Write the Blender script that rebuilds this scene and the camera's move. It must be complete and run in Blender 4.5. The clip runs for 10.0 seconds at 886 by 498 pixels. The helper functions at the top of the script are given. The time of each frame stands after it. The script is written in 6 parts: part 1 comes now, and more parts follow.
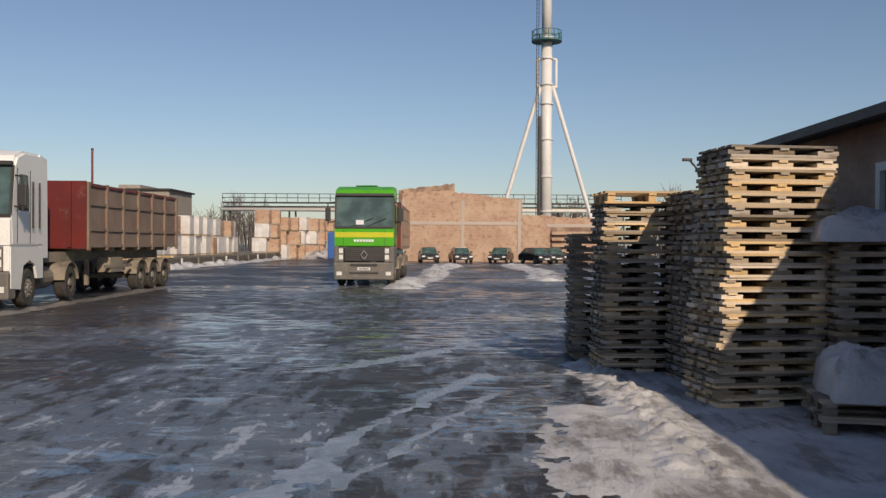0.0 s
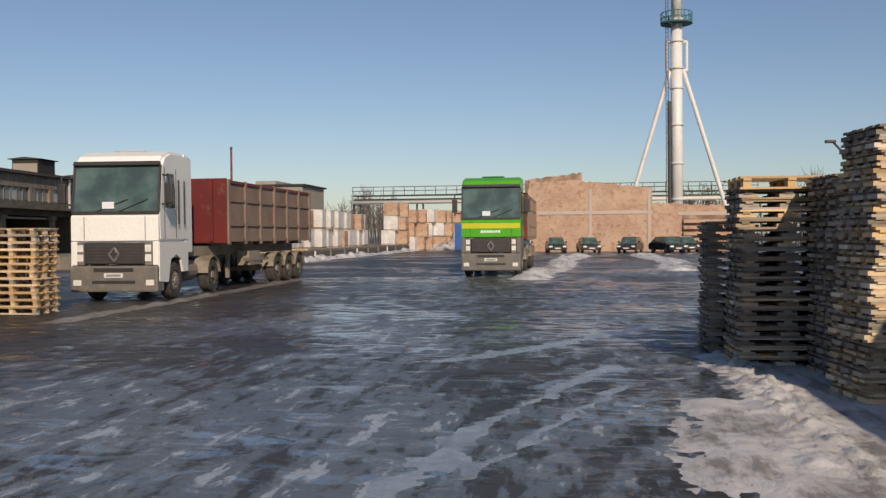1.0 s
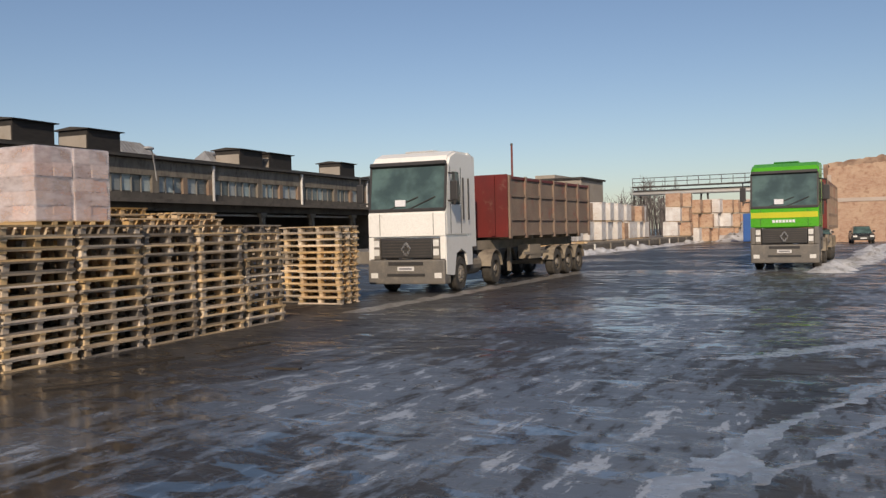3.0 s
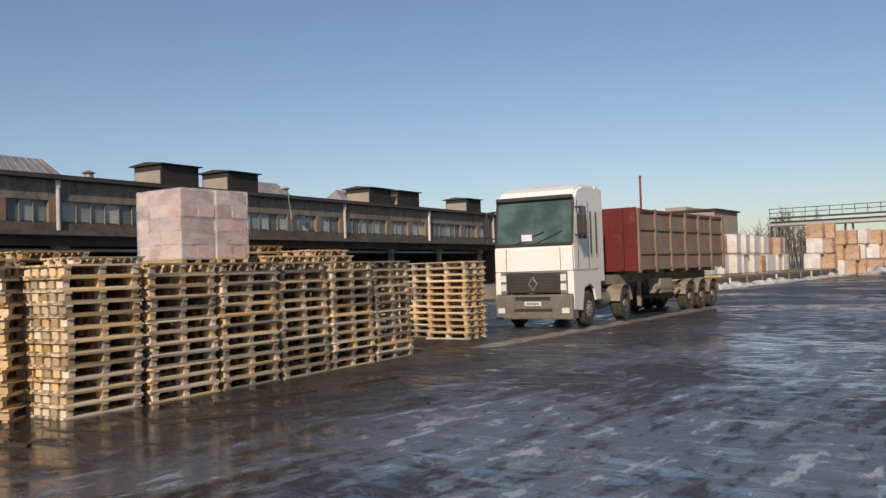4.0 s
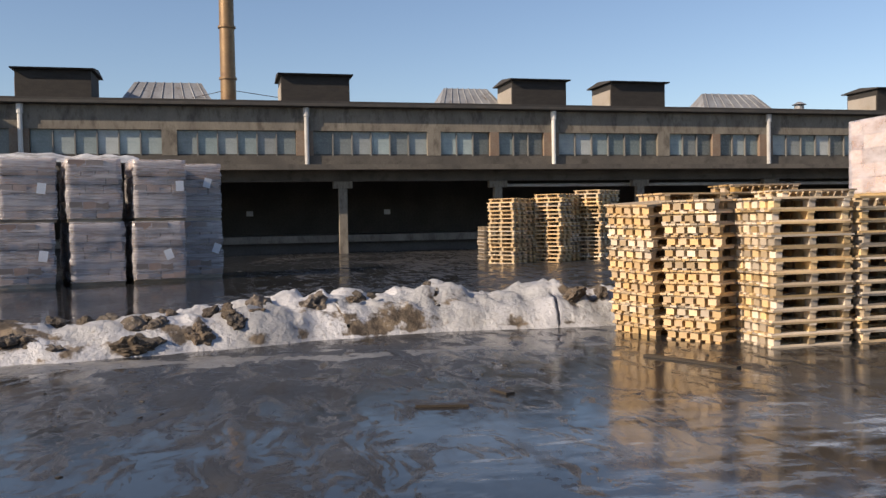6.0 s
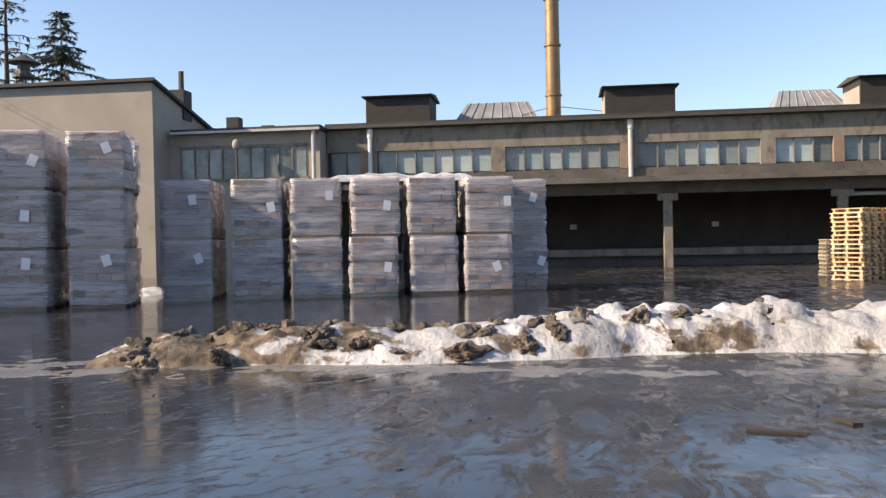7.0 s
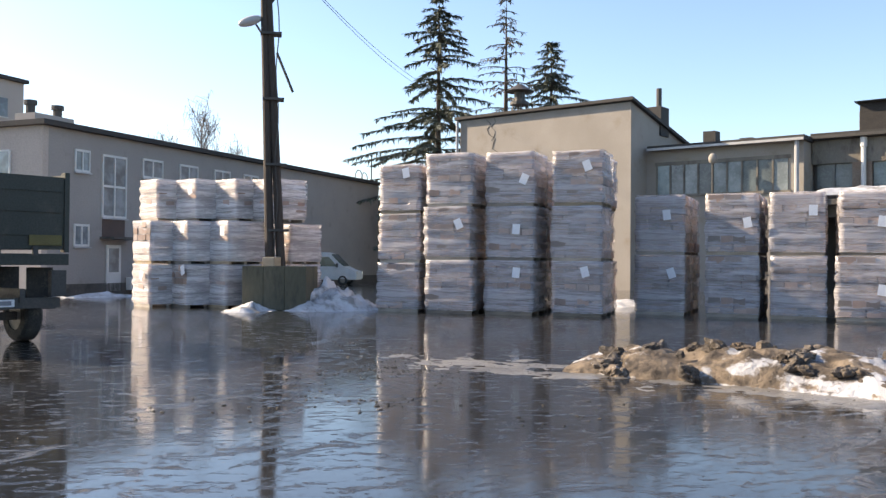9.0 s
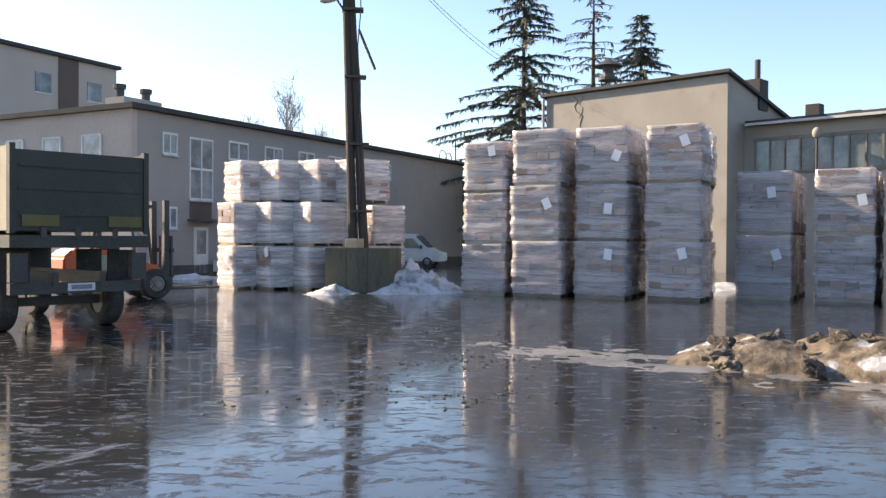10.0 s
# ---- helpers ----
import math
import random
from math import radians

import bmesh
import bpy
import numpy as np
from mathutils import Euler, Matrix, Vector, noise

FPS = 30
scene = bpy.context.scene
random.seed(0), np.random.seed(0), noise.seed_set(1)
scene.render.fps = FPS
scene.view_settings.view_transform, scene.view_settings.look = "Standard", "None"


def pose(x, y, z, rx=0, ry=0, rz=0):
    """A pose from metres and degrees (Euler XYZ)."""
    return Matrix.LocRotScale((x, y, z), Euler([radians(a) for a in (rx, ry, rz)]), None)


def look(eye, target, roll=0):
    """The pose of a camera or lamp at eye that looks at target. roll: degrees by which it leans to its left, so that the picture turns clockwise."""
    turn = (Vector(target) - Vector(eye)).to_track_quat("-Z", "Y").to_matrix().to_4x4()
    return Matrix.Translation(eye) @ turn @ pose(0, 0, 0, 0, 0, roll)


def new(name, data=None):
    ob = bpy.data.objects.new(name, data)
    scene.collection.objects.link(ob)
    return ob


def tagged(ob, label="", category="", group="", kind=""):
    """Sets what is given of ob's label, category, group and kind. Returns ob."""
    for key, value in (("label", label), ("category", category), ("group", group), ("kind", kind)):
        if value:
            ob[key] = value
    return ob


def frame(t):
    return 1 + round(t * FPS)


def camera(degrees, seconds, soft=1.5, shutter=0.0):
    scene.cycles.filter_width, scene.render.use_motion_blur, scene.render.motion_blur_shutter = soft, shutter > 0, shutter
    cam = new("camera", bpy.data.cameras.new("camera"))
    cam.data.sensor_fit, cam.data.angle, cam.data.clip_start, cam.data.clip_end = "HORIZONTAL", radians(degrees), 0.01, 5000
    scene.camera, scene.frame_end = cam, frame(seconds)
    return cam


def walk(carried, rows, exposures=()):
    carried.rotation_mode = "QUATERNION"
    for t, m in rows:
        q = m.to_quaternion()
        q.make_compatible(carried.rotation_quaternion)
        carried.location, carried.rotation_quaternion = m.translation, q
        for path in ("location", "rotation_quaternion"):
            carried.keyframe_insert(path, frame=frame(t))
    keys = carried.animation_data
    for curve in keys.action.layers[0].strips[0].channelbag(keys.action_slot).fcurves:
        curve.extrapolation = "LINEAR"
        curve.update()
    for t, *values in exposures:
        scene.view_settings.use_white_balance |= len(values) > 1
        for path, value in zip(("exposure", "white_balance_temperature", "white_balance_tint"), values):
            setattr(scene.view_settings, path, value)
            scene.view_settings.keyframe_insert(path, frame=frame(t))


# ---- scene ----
cam = camera(54.6, 10.0, soft=1.4)
# seconds, yaw, pitch, roll of a hand-held turn on the spot; at the very end a short push forward
EYE = (0, 0, 1.73)
TURNS = [(0, 0.14, -0.30, -0.27), (0.5, 0.71, -0.22, -0.38), (1, 8.58, -0.90, 0.47), (1.2, 12.25, -1.37, 0.57),
         (1.5, 16.78, -1.56, 0.73), (2, 21.30, -0.19, 1.70), (2.2, 22.06, -0.30, 1.71), (3.3, 29.11, -0.86, 1.35),
         (3.5, 30.39, -0.29, 1.39), (4, 35.51, 1.51, 1.82), (4.5, 42.30, 1.51, 0.39), (4.7, 46.51, 0.37, 0.13),
         (4.8, 50.60, 0.96, 0.01), (5, 57.79, 0.66, -0.25), (5.2, 64.51, 0.07, 0.14), (5.4, 69.22, -1.30, 0.53),
         (5.5, 70.78, -1.31, 0.72), (6, 80.37, -1.80, 1.04), (6.2, 84.26, -0.96, 1.81), (7.3, 106.92, -0.04, 0.87),
         (7.5, 109.66, 0.82, 0.96), (7.7, 112.96, 1.16, 0.99), (8, 117.88, 1.53, 1.04), (8.3, 121.84, 1.63, 0.49),
         (8.5, 124.81, 1.60, 0.12), (8.8, 130.23, 1.44, -0.23), (9, 132.51, 0.67, -0.47), (9.5, 136.39, -0.25, -0.46),
         (9.6, 136.80, -0.73, -0.42), (9.7, 137.00, -0.83, -0.40), (9.8, 137.16, -0.73, -0.38), (9.9, 137.35, -0.81, -0.36),
         (10, 138.12, -0.62, -0.32)]
PUSH = {10.0: 0.98}


def eye_row(t, yaw, pitch, roll):
    a, d = radians(yaw), PUSH.get(t, 0.0)
    return t, pose(EYE[0] - d * math.sin(a), EYE[1] + d * math.cos(a), EYE[2], 90 + pitch, roll, yaw)


walk(cam, [eye_row(*row) for row in TURNS],
     exposures=[(0.0, -0.25, 6950, 16), (2.2, -0.22, 6950, 16), (4.5, -0.05, 6950, 16), (5.0, 0.05, 6950, 16), (6.0, 0.4, 7000, 16), (7.3, 1.25, 7250, 16), (8.5, 1.42, 7150, 14), (10.0, 1.48, 7150, 14)])

# ---- world, sun ----
SUN_AZ, SUN_EL = 23.0, 29.5     # degrees from -y towards +x, and above the horizon
world = bpy.data.worlds.new("world")
scene.world = world
world.use_nodes = True
wn = world.node_tree.nodes
sky = wn.new("ShaderNodeTexSky")
sky.sky_type, sky.sun_disc = "NISHITA", False
sky.sun_elevation, sky.sun_rotation = radians(SUN_EL), radians(180 - SUN_AZ)
sky.air_density, sky.dust_density, sky.ozone_density = 1.0, 0.6, 3.4
wn["Background"].inputs["Strength"].default_value = 0.105
world.node_tree.links.new(sky.outputs["Color"], wn["Background"].inputs["Color"])
sun = new("sun", bpy.data.lights.new("sun", "SUN"))
sun.data.energy, sun.data.angle, sun.data.color = 4.5, radians(0.6), (1.0, 0.86, 0.66)
SUN_DIR = Vector((math.sin(radians(SUN_AZ)) * math.cos(radians(SUN_EL)), -math.cos(radians(SUN_AZ)) * math.cos(radians(SUN_EL)), math.sin(radians(SUN_EL))))
sun.matrix_world = look(SUN_DIR * 60, (0, 0, 0))
scene.view_settings.exposure = 0.0


# ---- materials ----
def nodes_of(name):
    m = bpy.data.materials.new(name)
    m.use_nodes = True
    n, l = m.node_tree.nodes, m.node_tree.links
    return m, n, l, n["Principled BSDF"]


def mixed(n, l, fac, a, b, blend="MIX"):
    x = n.new("ShaderNodeMix")
    x.data_type, x.blend_type = "RGBA", blend
    for sock, v in ((x.inputs[0], fac), (x.inputs[6], a), (x.inputs[7], b)):
        if isinstance(v, (int, float)):
            sock.default_value = v
        elif isinstance(v, tuple):
            sock.default_value = (*v[:3], 1)
        else:
            l.new(v, sock)
    return x.outputs[2]


def grain(n, l, scale, detail=5.0, stretch=(1, 1, 1), rough=0.55, distort=0.0, turn=0.0, along=False):
    tc, mp, t = n.new("ShaderNodeTexCoord"), n.new("ShaderNodeMapping"), n.new("ShaderNodeTexNoise")
    if along:       # stretched along the turned axis
        mp.vector_type = "TEXTURE"
    mp.inputs["Scale"].default_value = stretch
    mp.inputs["Rotation"].default_value = (0, 0, radians(turn))
    t.inputs["Scale"].default_value, t.inputs["Detail"].default_value = scale, detail
    t.inputs["Roughness"].default_value, t.inputs["Distortion"].default_value = rough, distort
    l.new(tc.outputs["Object"], mp.inputs["Vector"])
    l.new(mp.outputs["Vector"], t.inputs["Vector"])
    return t.outputs["Fac"]


def ramp(n, l, fac, lo, hi, a=0.0, b=1.0):
    r = n.new("ShaderNodeMapRange")
    r.interpolation_type = "SMOOTHSTEP"
    for k, v in (("From Min", lo), ("From Max", hi), ("To Min", a), ("To Max", b)):
        r.inputs[k].default_value = v
    l.new(fac, r.inputs["Value"])
    return r.outputs["Result"]


def calc(n, l, op, a, b=0.0):
    x = n.new("ShaderNodeMath")
    x.operation = op
    for sock, v in zip(x.inputs, (a, b)):
        if isinstance(v, (int, float)):
            sock.default_value = v
        else:
            l.new(v, sock)
    return x.outputs[0]


def bump(n, l, b, height, strength, distance=0.02):
    x = n.new("ShaderNodeBump")
    x.inputs["Strength"].default_value, x.inputs["Distance"].default_value = strength, distance
    l.new(height, x.inputs["Height"])
    l.new(x.outputs["Normal"], b.inputs["Normal"])


def surf(name, c1, c2, scale=2.0, rough=0.6, metal=0.0, relief=0.2, fine=30.0, stretch=(1, 1, 1), vary=0.0, island=0.0, dirt=None, dirt_amount=0.5):
    """Two-scale surface: broad blotches from c1 to c2, fine grain, random tone per object or per piece, dirt in patches."""
    m, n, l, b = nodes_of(name)
    broad, small = grain(n, l, scale, 4, stretch), grain(n, l, fine, 6, stretch)
    col = mixed(n, l, ramp(n, l, broad, 0.3, 0.7), c1, c2)
    col = mixed(n, l, ramp(n, l, small, 0.25, 0.75, 0.0, 0.45), col, tuple(0.62 * v for v in c1))
    if dirt:
        col = mixed(n, l, ramp(n, l, grain(n, l, scale * 2.3, 7, stretch, 0.65), 0.62 - 0.3 * dirt_amount, 0.8 - 0.2 * dirt_amount, 0, 0.85), col, dirt)
    for amount, kind in ((vary, "ShaderNodeObjectInfo"), (island, "ShaderNodeNewGeometry")):
        if amount:
            src = n.new(kind)
            h = n.new("ShaderNodeHueSaturation")
            out = src.outputs["Random"] if kind == "ShaderNodeObjectInfo" else src.outputs["Random Per Island"]
            l.new(ramp(n, l, out, 0, 1, 1 - amount, 1 + amount), h.inputs["Value"])
            l.new(ramp(n, l, calc(n, l, "FRACT", calc(n, l, "MULTIPLY", out, 7.3)), 0, 1, 1 - amount, 1 + amount * 0.6), h.inputs["Saturation"])
            l.new(col, h.inputs["Color"])
            col = h.outputs["Color"]
    l.new(col, b.inputs["Base Color"])
    l.new(ramp(n, l, small, 0.2, 0.8, max(rough - 0.12, 0.03), min(rough + 0.12, 1)), b.inputs["Roughness"])
    b.inputs["Metallic"].default_value = metal
    if relief:
        bump(n, l, b, small, relief)
    return m


def glass_dark(name, tint=(0.02, 0.03, 0.032), rough=0.06):
    m, n, l, b = nodes_of(name)
    col = mixed(n, l, ramp(n, l, grain(n, l, 1.3, 4), 0.35, 0.7), tint, tuple(2.2 * v for v in tint))
    l.new(col, b.inputs["Base Color"])
    l.new(ramp(n, l, grain(n, l, 3, 4), 0.3, 0.7, rough, rough + 0.12), b.inputs["Roughness"])
    b.inputs["Specular IOR Level"].default_value = 0.8
    return m


WOOD = surf("pallet_wood", (0.62, 0.475, 0.3), (0.48, 0.36, 0.225), 1.2, 0.75, relief=0.25, fine=22, stretch=(1, 1, 5), vary=0.42, dirt=(0.16, 0.12, 0.085), dirt_amount=0.25)
WOOD_NEW = surf("fresh_wood", (0.6, 0.43, 0.24), (0.5, 0.34, 0.18), 1.2, 0.7, relief=0.2, fine=22, stretch=(1, 1, 5), vary=0.2)
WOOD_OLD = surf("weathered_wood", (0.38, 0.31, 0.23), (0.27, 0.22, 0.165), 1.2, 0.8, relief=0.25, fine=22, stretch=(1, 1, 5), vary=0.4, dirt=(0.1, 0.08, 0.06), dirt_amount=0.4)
BLOCKS = surf("clay_blocks", (0.4, 0.3, 0.26), (0.3, 0.245, 0.225), 2.0, 0.85, relief=0.3, fine=25, island=0.32)
BLOCKS_PINK = surf("pink_clay_blocks", (0.48, 0.3, 0.23), (0.4, 0.3, 0.265), 2.0, 0.85, relief=0.35, fine=25, vary=0.36)
CONCRETE = surf("concrete", (0.245, 0.222, 0.185), (0.16, 0.142, 0.12), 0.9, 0.85, relief=0.3, fine=14, stretch=(1, 1, 0.45), dirt=(0.085, 0.073, 0.06), dirt_amount=0.55)
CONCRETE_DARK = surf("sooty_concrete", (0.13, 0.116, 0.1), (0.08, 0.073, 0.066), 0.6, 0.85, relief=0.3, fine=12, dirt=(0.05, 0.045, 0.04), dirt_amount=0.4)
PLASTER_WARM = surf("warm_plaster", (0.365, 0.33, 0.29), (0.3, 0.27, 0.235), 0.35, 0.9, relief=0.15, fine=18, dirt=(0.25, 0.21, 0.165), dirt_amount=0.3)
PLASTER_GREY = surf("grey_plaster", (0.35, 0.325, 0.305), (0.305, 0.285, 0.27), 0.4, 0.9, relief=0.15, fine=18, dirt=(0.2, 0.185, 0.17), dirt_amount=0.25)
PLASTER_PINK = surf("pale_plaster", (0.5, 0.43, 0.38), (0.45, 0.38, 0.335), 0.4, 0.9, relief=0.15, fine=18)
TAR = surf("tar_sheet", (0.035, 0.033, 0.033), (0.055, 0.05, 0.047), 0.8, 0.8, relief=0.3, fine=20)
VENT = surf("vent_boards", (0.022, 0.02, 0.019), (0.035, 0.031, 0.028), 1.5, 0.8, relief=0.3, fine=14, stretch=(1, 1, 4))
PIPE_GREY = surf("grey_pipe", (0.5, 0.5, 0.5), (0.4, 0.4, 0.4), 2, 0.5, relief=0.05)
STEEL_WHITE = surf("white_steel", (0.75, 0.75, 0.74), (0.66, 0.66, 0.65), 0.6, 0.45, relief=0.03, fine=12, dirt=(0.42, 0.39, 0.36), dirt_amount=0.1)
STEEL_TEAL = surf("teal_steel", (0.06, 0.2, 0.2), (0.05, 0.14, 0.15), 1, 0.5, relief=0.05)
STEEL_DARK = surf("dark_steel", (0.05, 0.048, 0.046), (0.08, 0.07, 0.06), 1.5, 0.6, relief=0.1)
RUST = surf("rusty_stack", (0.3, 0.195, 0.1), (0.2, 0.125, 0.07), 1.0, 0.5, metal=0.35, relief=0.2, fine=10, dirt=(0.13, 0.07, 0.04), dirt_amount=0.35)
SHEET = surf("zinc_sheet", (0.36, 0.37, 0.38), (0.25, 0.25, 0.255), 0.9, 0.5, metal=0.3, relief=0.15, fine=8, dirt=(0.16, 0.13, 0.11), dirt_amount=0.3)
PANE = surf("frosted_pane", (0.3, 0.35, 0.355), (0.13, 0.16, 0.17), 0.8, 0.25, relief=0.05, fine=6, vary=0.55)
PANE_HOME = glass_dark("window_glass", (0.12, 0.14, 0.155))
MULLION = surf("grimy_mullion", (0.2, 0.2, 0.19), (0.12, 0.115, 0.11), 1.2, 0.7, relief=0.1)
FRAME_WHITE = surf("white_frame", (0.7, 0.7, 0.68), (0.62, 0.62, 0.6), 2, 0.5, relief=0.05)
PIER = surf("brick_pier", (0.22, 0.15, 0.11), (0.25, 0.2, 0.155), 1.2, 0.9, relief=0.4, fine=12)
PAINT_WHITE = surf("white_truck_paint", (0.86, 0.865, 0.84), (0.83, 0.83, 0.8), 0.8, 0.35, relief=0.02, dirt=(0.42, 0.37, 0.3), dirt_amount=0.12)
PAINT_GREEN = surf("green_truck_paint", (0.08, 0.42, 0.02), (0.065, 0.35, 0.02), 0.8, 0.3, relief=0.02)
PAINT_YELLOW = surf("yellow_stripe_paint", (0.6, 0.6, 0.03), (0.5, 0.52, 0.03), 0.8, 0.35, relief=0.02)
PLASTIC = surf("grey_bumper_plastic", (0.13, 0.125, 0.118), (0.18, 0.165, 0.145), 1.2, 0.6, relief=0.1, dirt=(0.25, 0.22, 0.18), dirt_amount=0.3)
GRILLE = surf("dark_grille", (0.03, 0.03, 0.032), (0.045, 0.043, 0.042), 2, 0.5, relief=0.1)
DUSTY = surf("road_grime", (0.3, 0.26, 0.205), (0.21, 0.18, 0.14), 1.0, 0.8, relief=0.2, dirt=(0.1, 0.085, 0.07), dirt_amount=0.4)
TRAILER_RED = surf("red_trailer_paint", (0.17, 0.02, 0.018), (0.11, 0.02, 0.018), 0.9, 0.5, relief=0.08, dirt=(0.22, 0.16, 0.12), dirt_amount=0.25)
TRAILER_SIDE = surf("grimy_red_trailer_paint", (0.26, 0.195, 0.15), (0.19, 0.14, 0.112), 0.8, 0.75, relief=0.15, dirt=(0.24, 0.09, 0.07), dirt_amount=0.3)
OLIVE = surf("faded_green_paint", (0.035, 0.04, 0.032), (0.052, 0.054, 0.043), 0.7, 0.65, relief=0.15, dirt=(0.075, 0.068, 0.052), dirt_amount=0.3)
# pale tone that carries the sunlight on one dropside
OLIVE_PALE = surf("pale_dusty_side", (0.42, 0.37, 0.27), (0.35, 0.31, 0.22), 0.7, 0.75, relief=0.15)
ORANGE = surf("orange_paint", (0.62, 0.12, 0.035), (0.5, 0.1, 0.035), 1.2, 0.5, relief=0.05, dirt=(0.2, 0.08, 0.05), dirt_amount=0.2)
RUBBER = surf("tyre_rubber", (0.045, 0.042, 0.038), (0.08, 0.072, 0.06), 3, 0.85, relief=0.2, dirt=(0.13, 0.115, 0.09), dirt_amount=0.3)
RIM = surf("dusty_rim", (0.33, 0.3, 0.26), (0.2, 0.18, 0.155), 3, 0.6, relief=0.1)
SCREEN = glass_dark("windscreen_glass", (0.04, 0.066, 0.06), 0.03)
LAMP = surf("lamp_lens", (0.8, 0.8, 0.78), (0.65, 0.65, 0.63), 6, 0.15, relief=0.02)
CHROME = surf("plain_emblem", (0.6, 0.6, 0.6), (0.5, 0.5, 0.5), 4, 0.25, metal=0.8, relief=0)
PAPER = surf("white_sheet", (0.8, 0.82, 0.86), (0.72, 0.74, 0.8), 3, 0.6, relief=0.03)
PLATE = surf("plate_bar", (0.75, 0.75, 0.75), (0.65, 0.65, 0.65), 3, 0.5, relief=0.0)
INK = surf("grey_bar", (0.2, 0.2, 0.22), (0.26, 0.26, 0.28), 3, 0.6, relief=0.0)
CAR_DARK = surf("black_car_paint", (0.015, 0.016, 0.02), (0.03, 0.03, 0.033), 1, 0.25, relief=0.0)
BLUE = surf("blue_paint", (0.03, 0.12, 0.4), (0.03, 0.1, 0.32), 1, 0.5, relief=0.05)
BARK = surf("bark", (0.09, 0.07, 0.055), (0.055, 0.045, 0.035), 2, 0.9, relief=0.5, fine=16)
BIRCH = surf("pale_twigs", (0.34, 0.31, 0.29), (0.27, 0.245, 0.23), 2, 0.9, relief=0.1)
NEEDLES = surf("spruce_needles", (0.1, 0.122, 0.095), (0.125, 0.14, 0.108), 0.8, 0.8, relief=0, island=0.45)
NEEDLES_DRY = surf("thin_needles", (0.15, 0.145, 0.13), (0.17, 0.16, 0.145), 0.8, 0.85, relief=0, island=0.4)
WOODS = surf("bare_woods", (0.13, 0.115, 0.115), (0.17, 0.15, 0.145), 0.3, 0.95, relief=0.0, island=0.3)
POLE_WOOD = surf("tarred_pole", (0.07, 0.052, 0.042), (0.045, 0.035, 0.03), 1.5, 0.85, relief=0.4, fine=14, stretch=(1, 1, 0.2))
DOOR = surf("brown_panel", (0.13, 0.085, 0.07), (0.1, 0.07, 0.06), 1, 0.7, relief=0.1)
# dark tone stands in for shade inside the bays and behind the windows
RECESS_SHADE = surf("sooty_wall", (0.075, 0.068, 0.062), (0.11, 0.1, 0.088), 0.5, 0.9, relief=0.2, fine=8)


def snow_material():
    """Old snow: grey-white crust on top, brown mud on the steep flanks and in blotches."""
    m, n, l, b = nodes_of("old_snow")
    geo, sep = n.new("ShaderNodeNewGeometry"), n.new("ShaderNodeSeparateXYZ")
    l.new(geo.outputs["Normal"], sep.inputs[0])
    steep = ramp(n, l, sep.outputs["Z"], 0.8, 0.4, 0.0, 0.1)
    where, tco = n.new("ShaderNodeSeparateXYZ"), n.new("ShaderNodeTexCoord")
    l.new(tco.outputs["Object"], where.inputs[0])
    steep = calc(n, l, "ADD", steep, ramp(n, l, where.outputs["Y"], -2.5, -5.5, -0.05, 0.13))
    dirt = ramp(n, l, calc(n, l, "ADD", grain(n, l, 1.1, 9, rough=0.6), steep), 0.53, 0.59)
    speck = ramp(n, l, grain(n, l, 14, 7), 0.56, 0.7, 0, 0.75)
    col = mixed(n, l, ramp(n, l, grain(n, l, 0.9, 6), 0.35, 0.65), (0.54, 0.545, 0.57), (0.33, 0.335, 0.345))
    brown = mixed(n, l, ramp(n, l, grain(n, l, 4, 8), 0.35, 0.65), (0.2, 0.155, 0.11), (0.05, 0.039, 0.03))
    col = mixed(n, l, calc(n, l, "MULTIPLY", speck, 0.6), col, (0.16, 0.13, 0.1))
    col = mixed(n, l, dirt, col, brown)
    l.new(col, b.inputs["Base Color"])
    l.new(ramp(n, l, dirt, 0, 1, 0.45, 0.9), b.inputs["Roughness"])
    bump(n, l, b, grain(n, l, 7, 10, rough=0.66), 0.9, 0.075)
    return m


def clean_snow_material():
    m, n, l, b = nodes_of("clean_snow")
    col = mixed(n, l, ramp(n, l, grain(n, l, 1.1, 6), 0.35, 0.68), (0.62, 0.63, 0.65), (0.42, 0.43, 0.445))
    col = mixed(n, l, ramp(n, l, grain(n, l, 2.4, 10, (1, 0.4, 1), 0.72), 0.48, 0.62, 0, 0.75), col, (0.17, 0.155, 0.14))
    l.new(col, b.inputs["Base Color"])
    b.inputs["Roughness"].default_value = 0.55
    bump(n, l, b, grain(n, l, 11, 10, (1, 0.5, 1), 0.68), 0.85, 0.04)
    return m


def film_material(name, tone, clear, milky):
    """Stretch film: clear with milky horizontal folds and glints."""
    m, n, l, b = nodes_of(name)
    folds = grain(n, l, 3.4, 8, (0.22, 0.22, 2.6), 0.68, 0.35)
    b.inputs["Base Color"].default_value = (*tone, 1)
    b.inputs["Roughness"].default_value = 0.2
    bump(n, l, b, folds, 0.75, 0.06)
    t, mx = n.new("ShaderNodeBsdfTransparent"), n.new("ShaderNodeMixShader")
    l.new(ramp(n, l, folds, 0.4, 0.64, clear, milky), mx.inputs[0])
    l.new(t.outputs[0], mx.inputs[1])
    l.new(b.outputs[0], mx.inputs[2])
    l.new(mx.outputs[0], n["Material Output"].inputs[0])
    return m


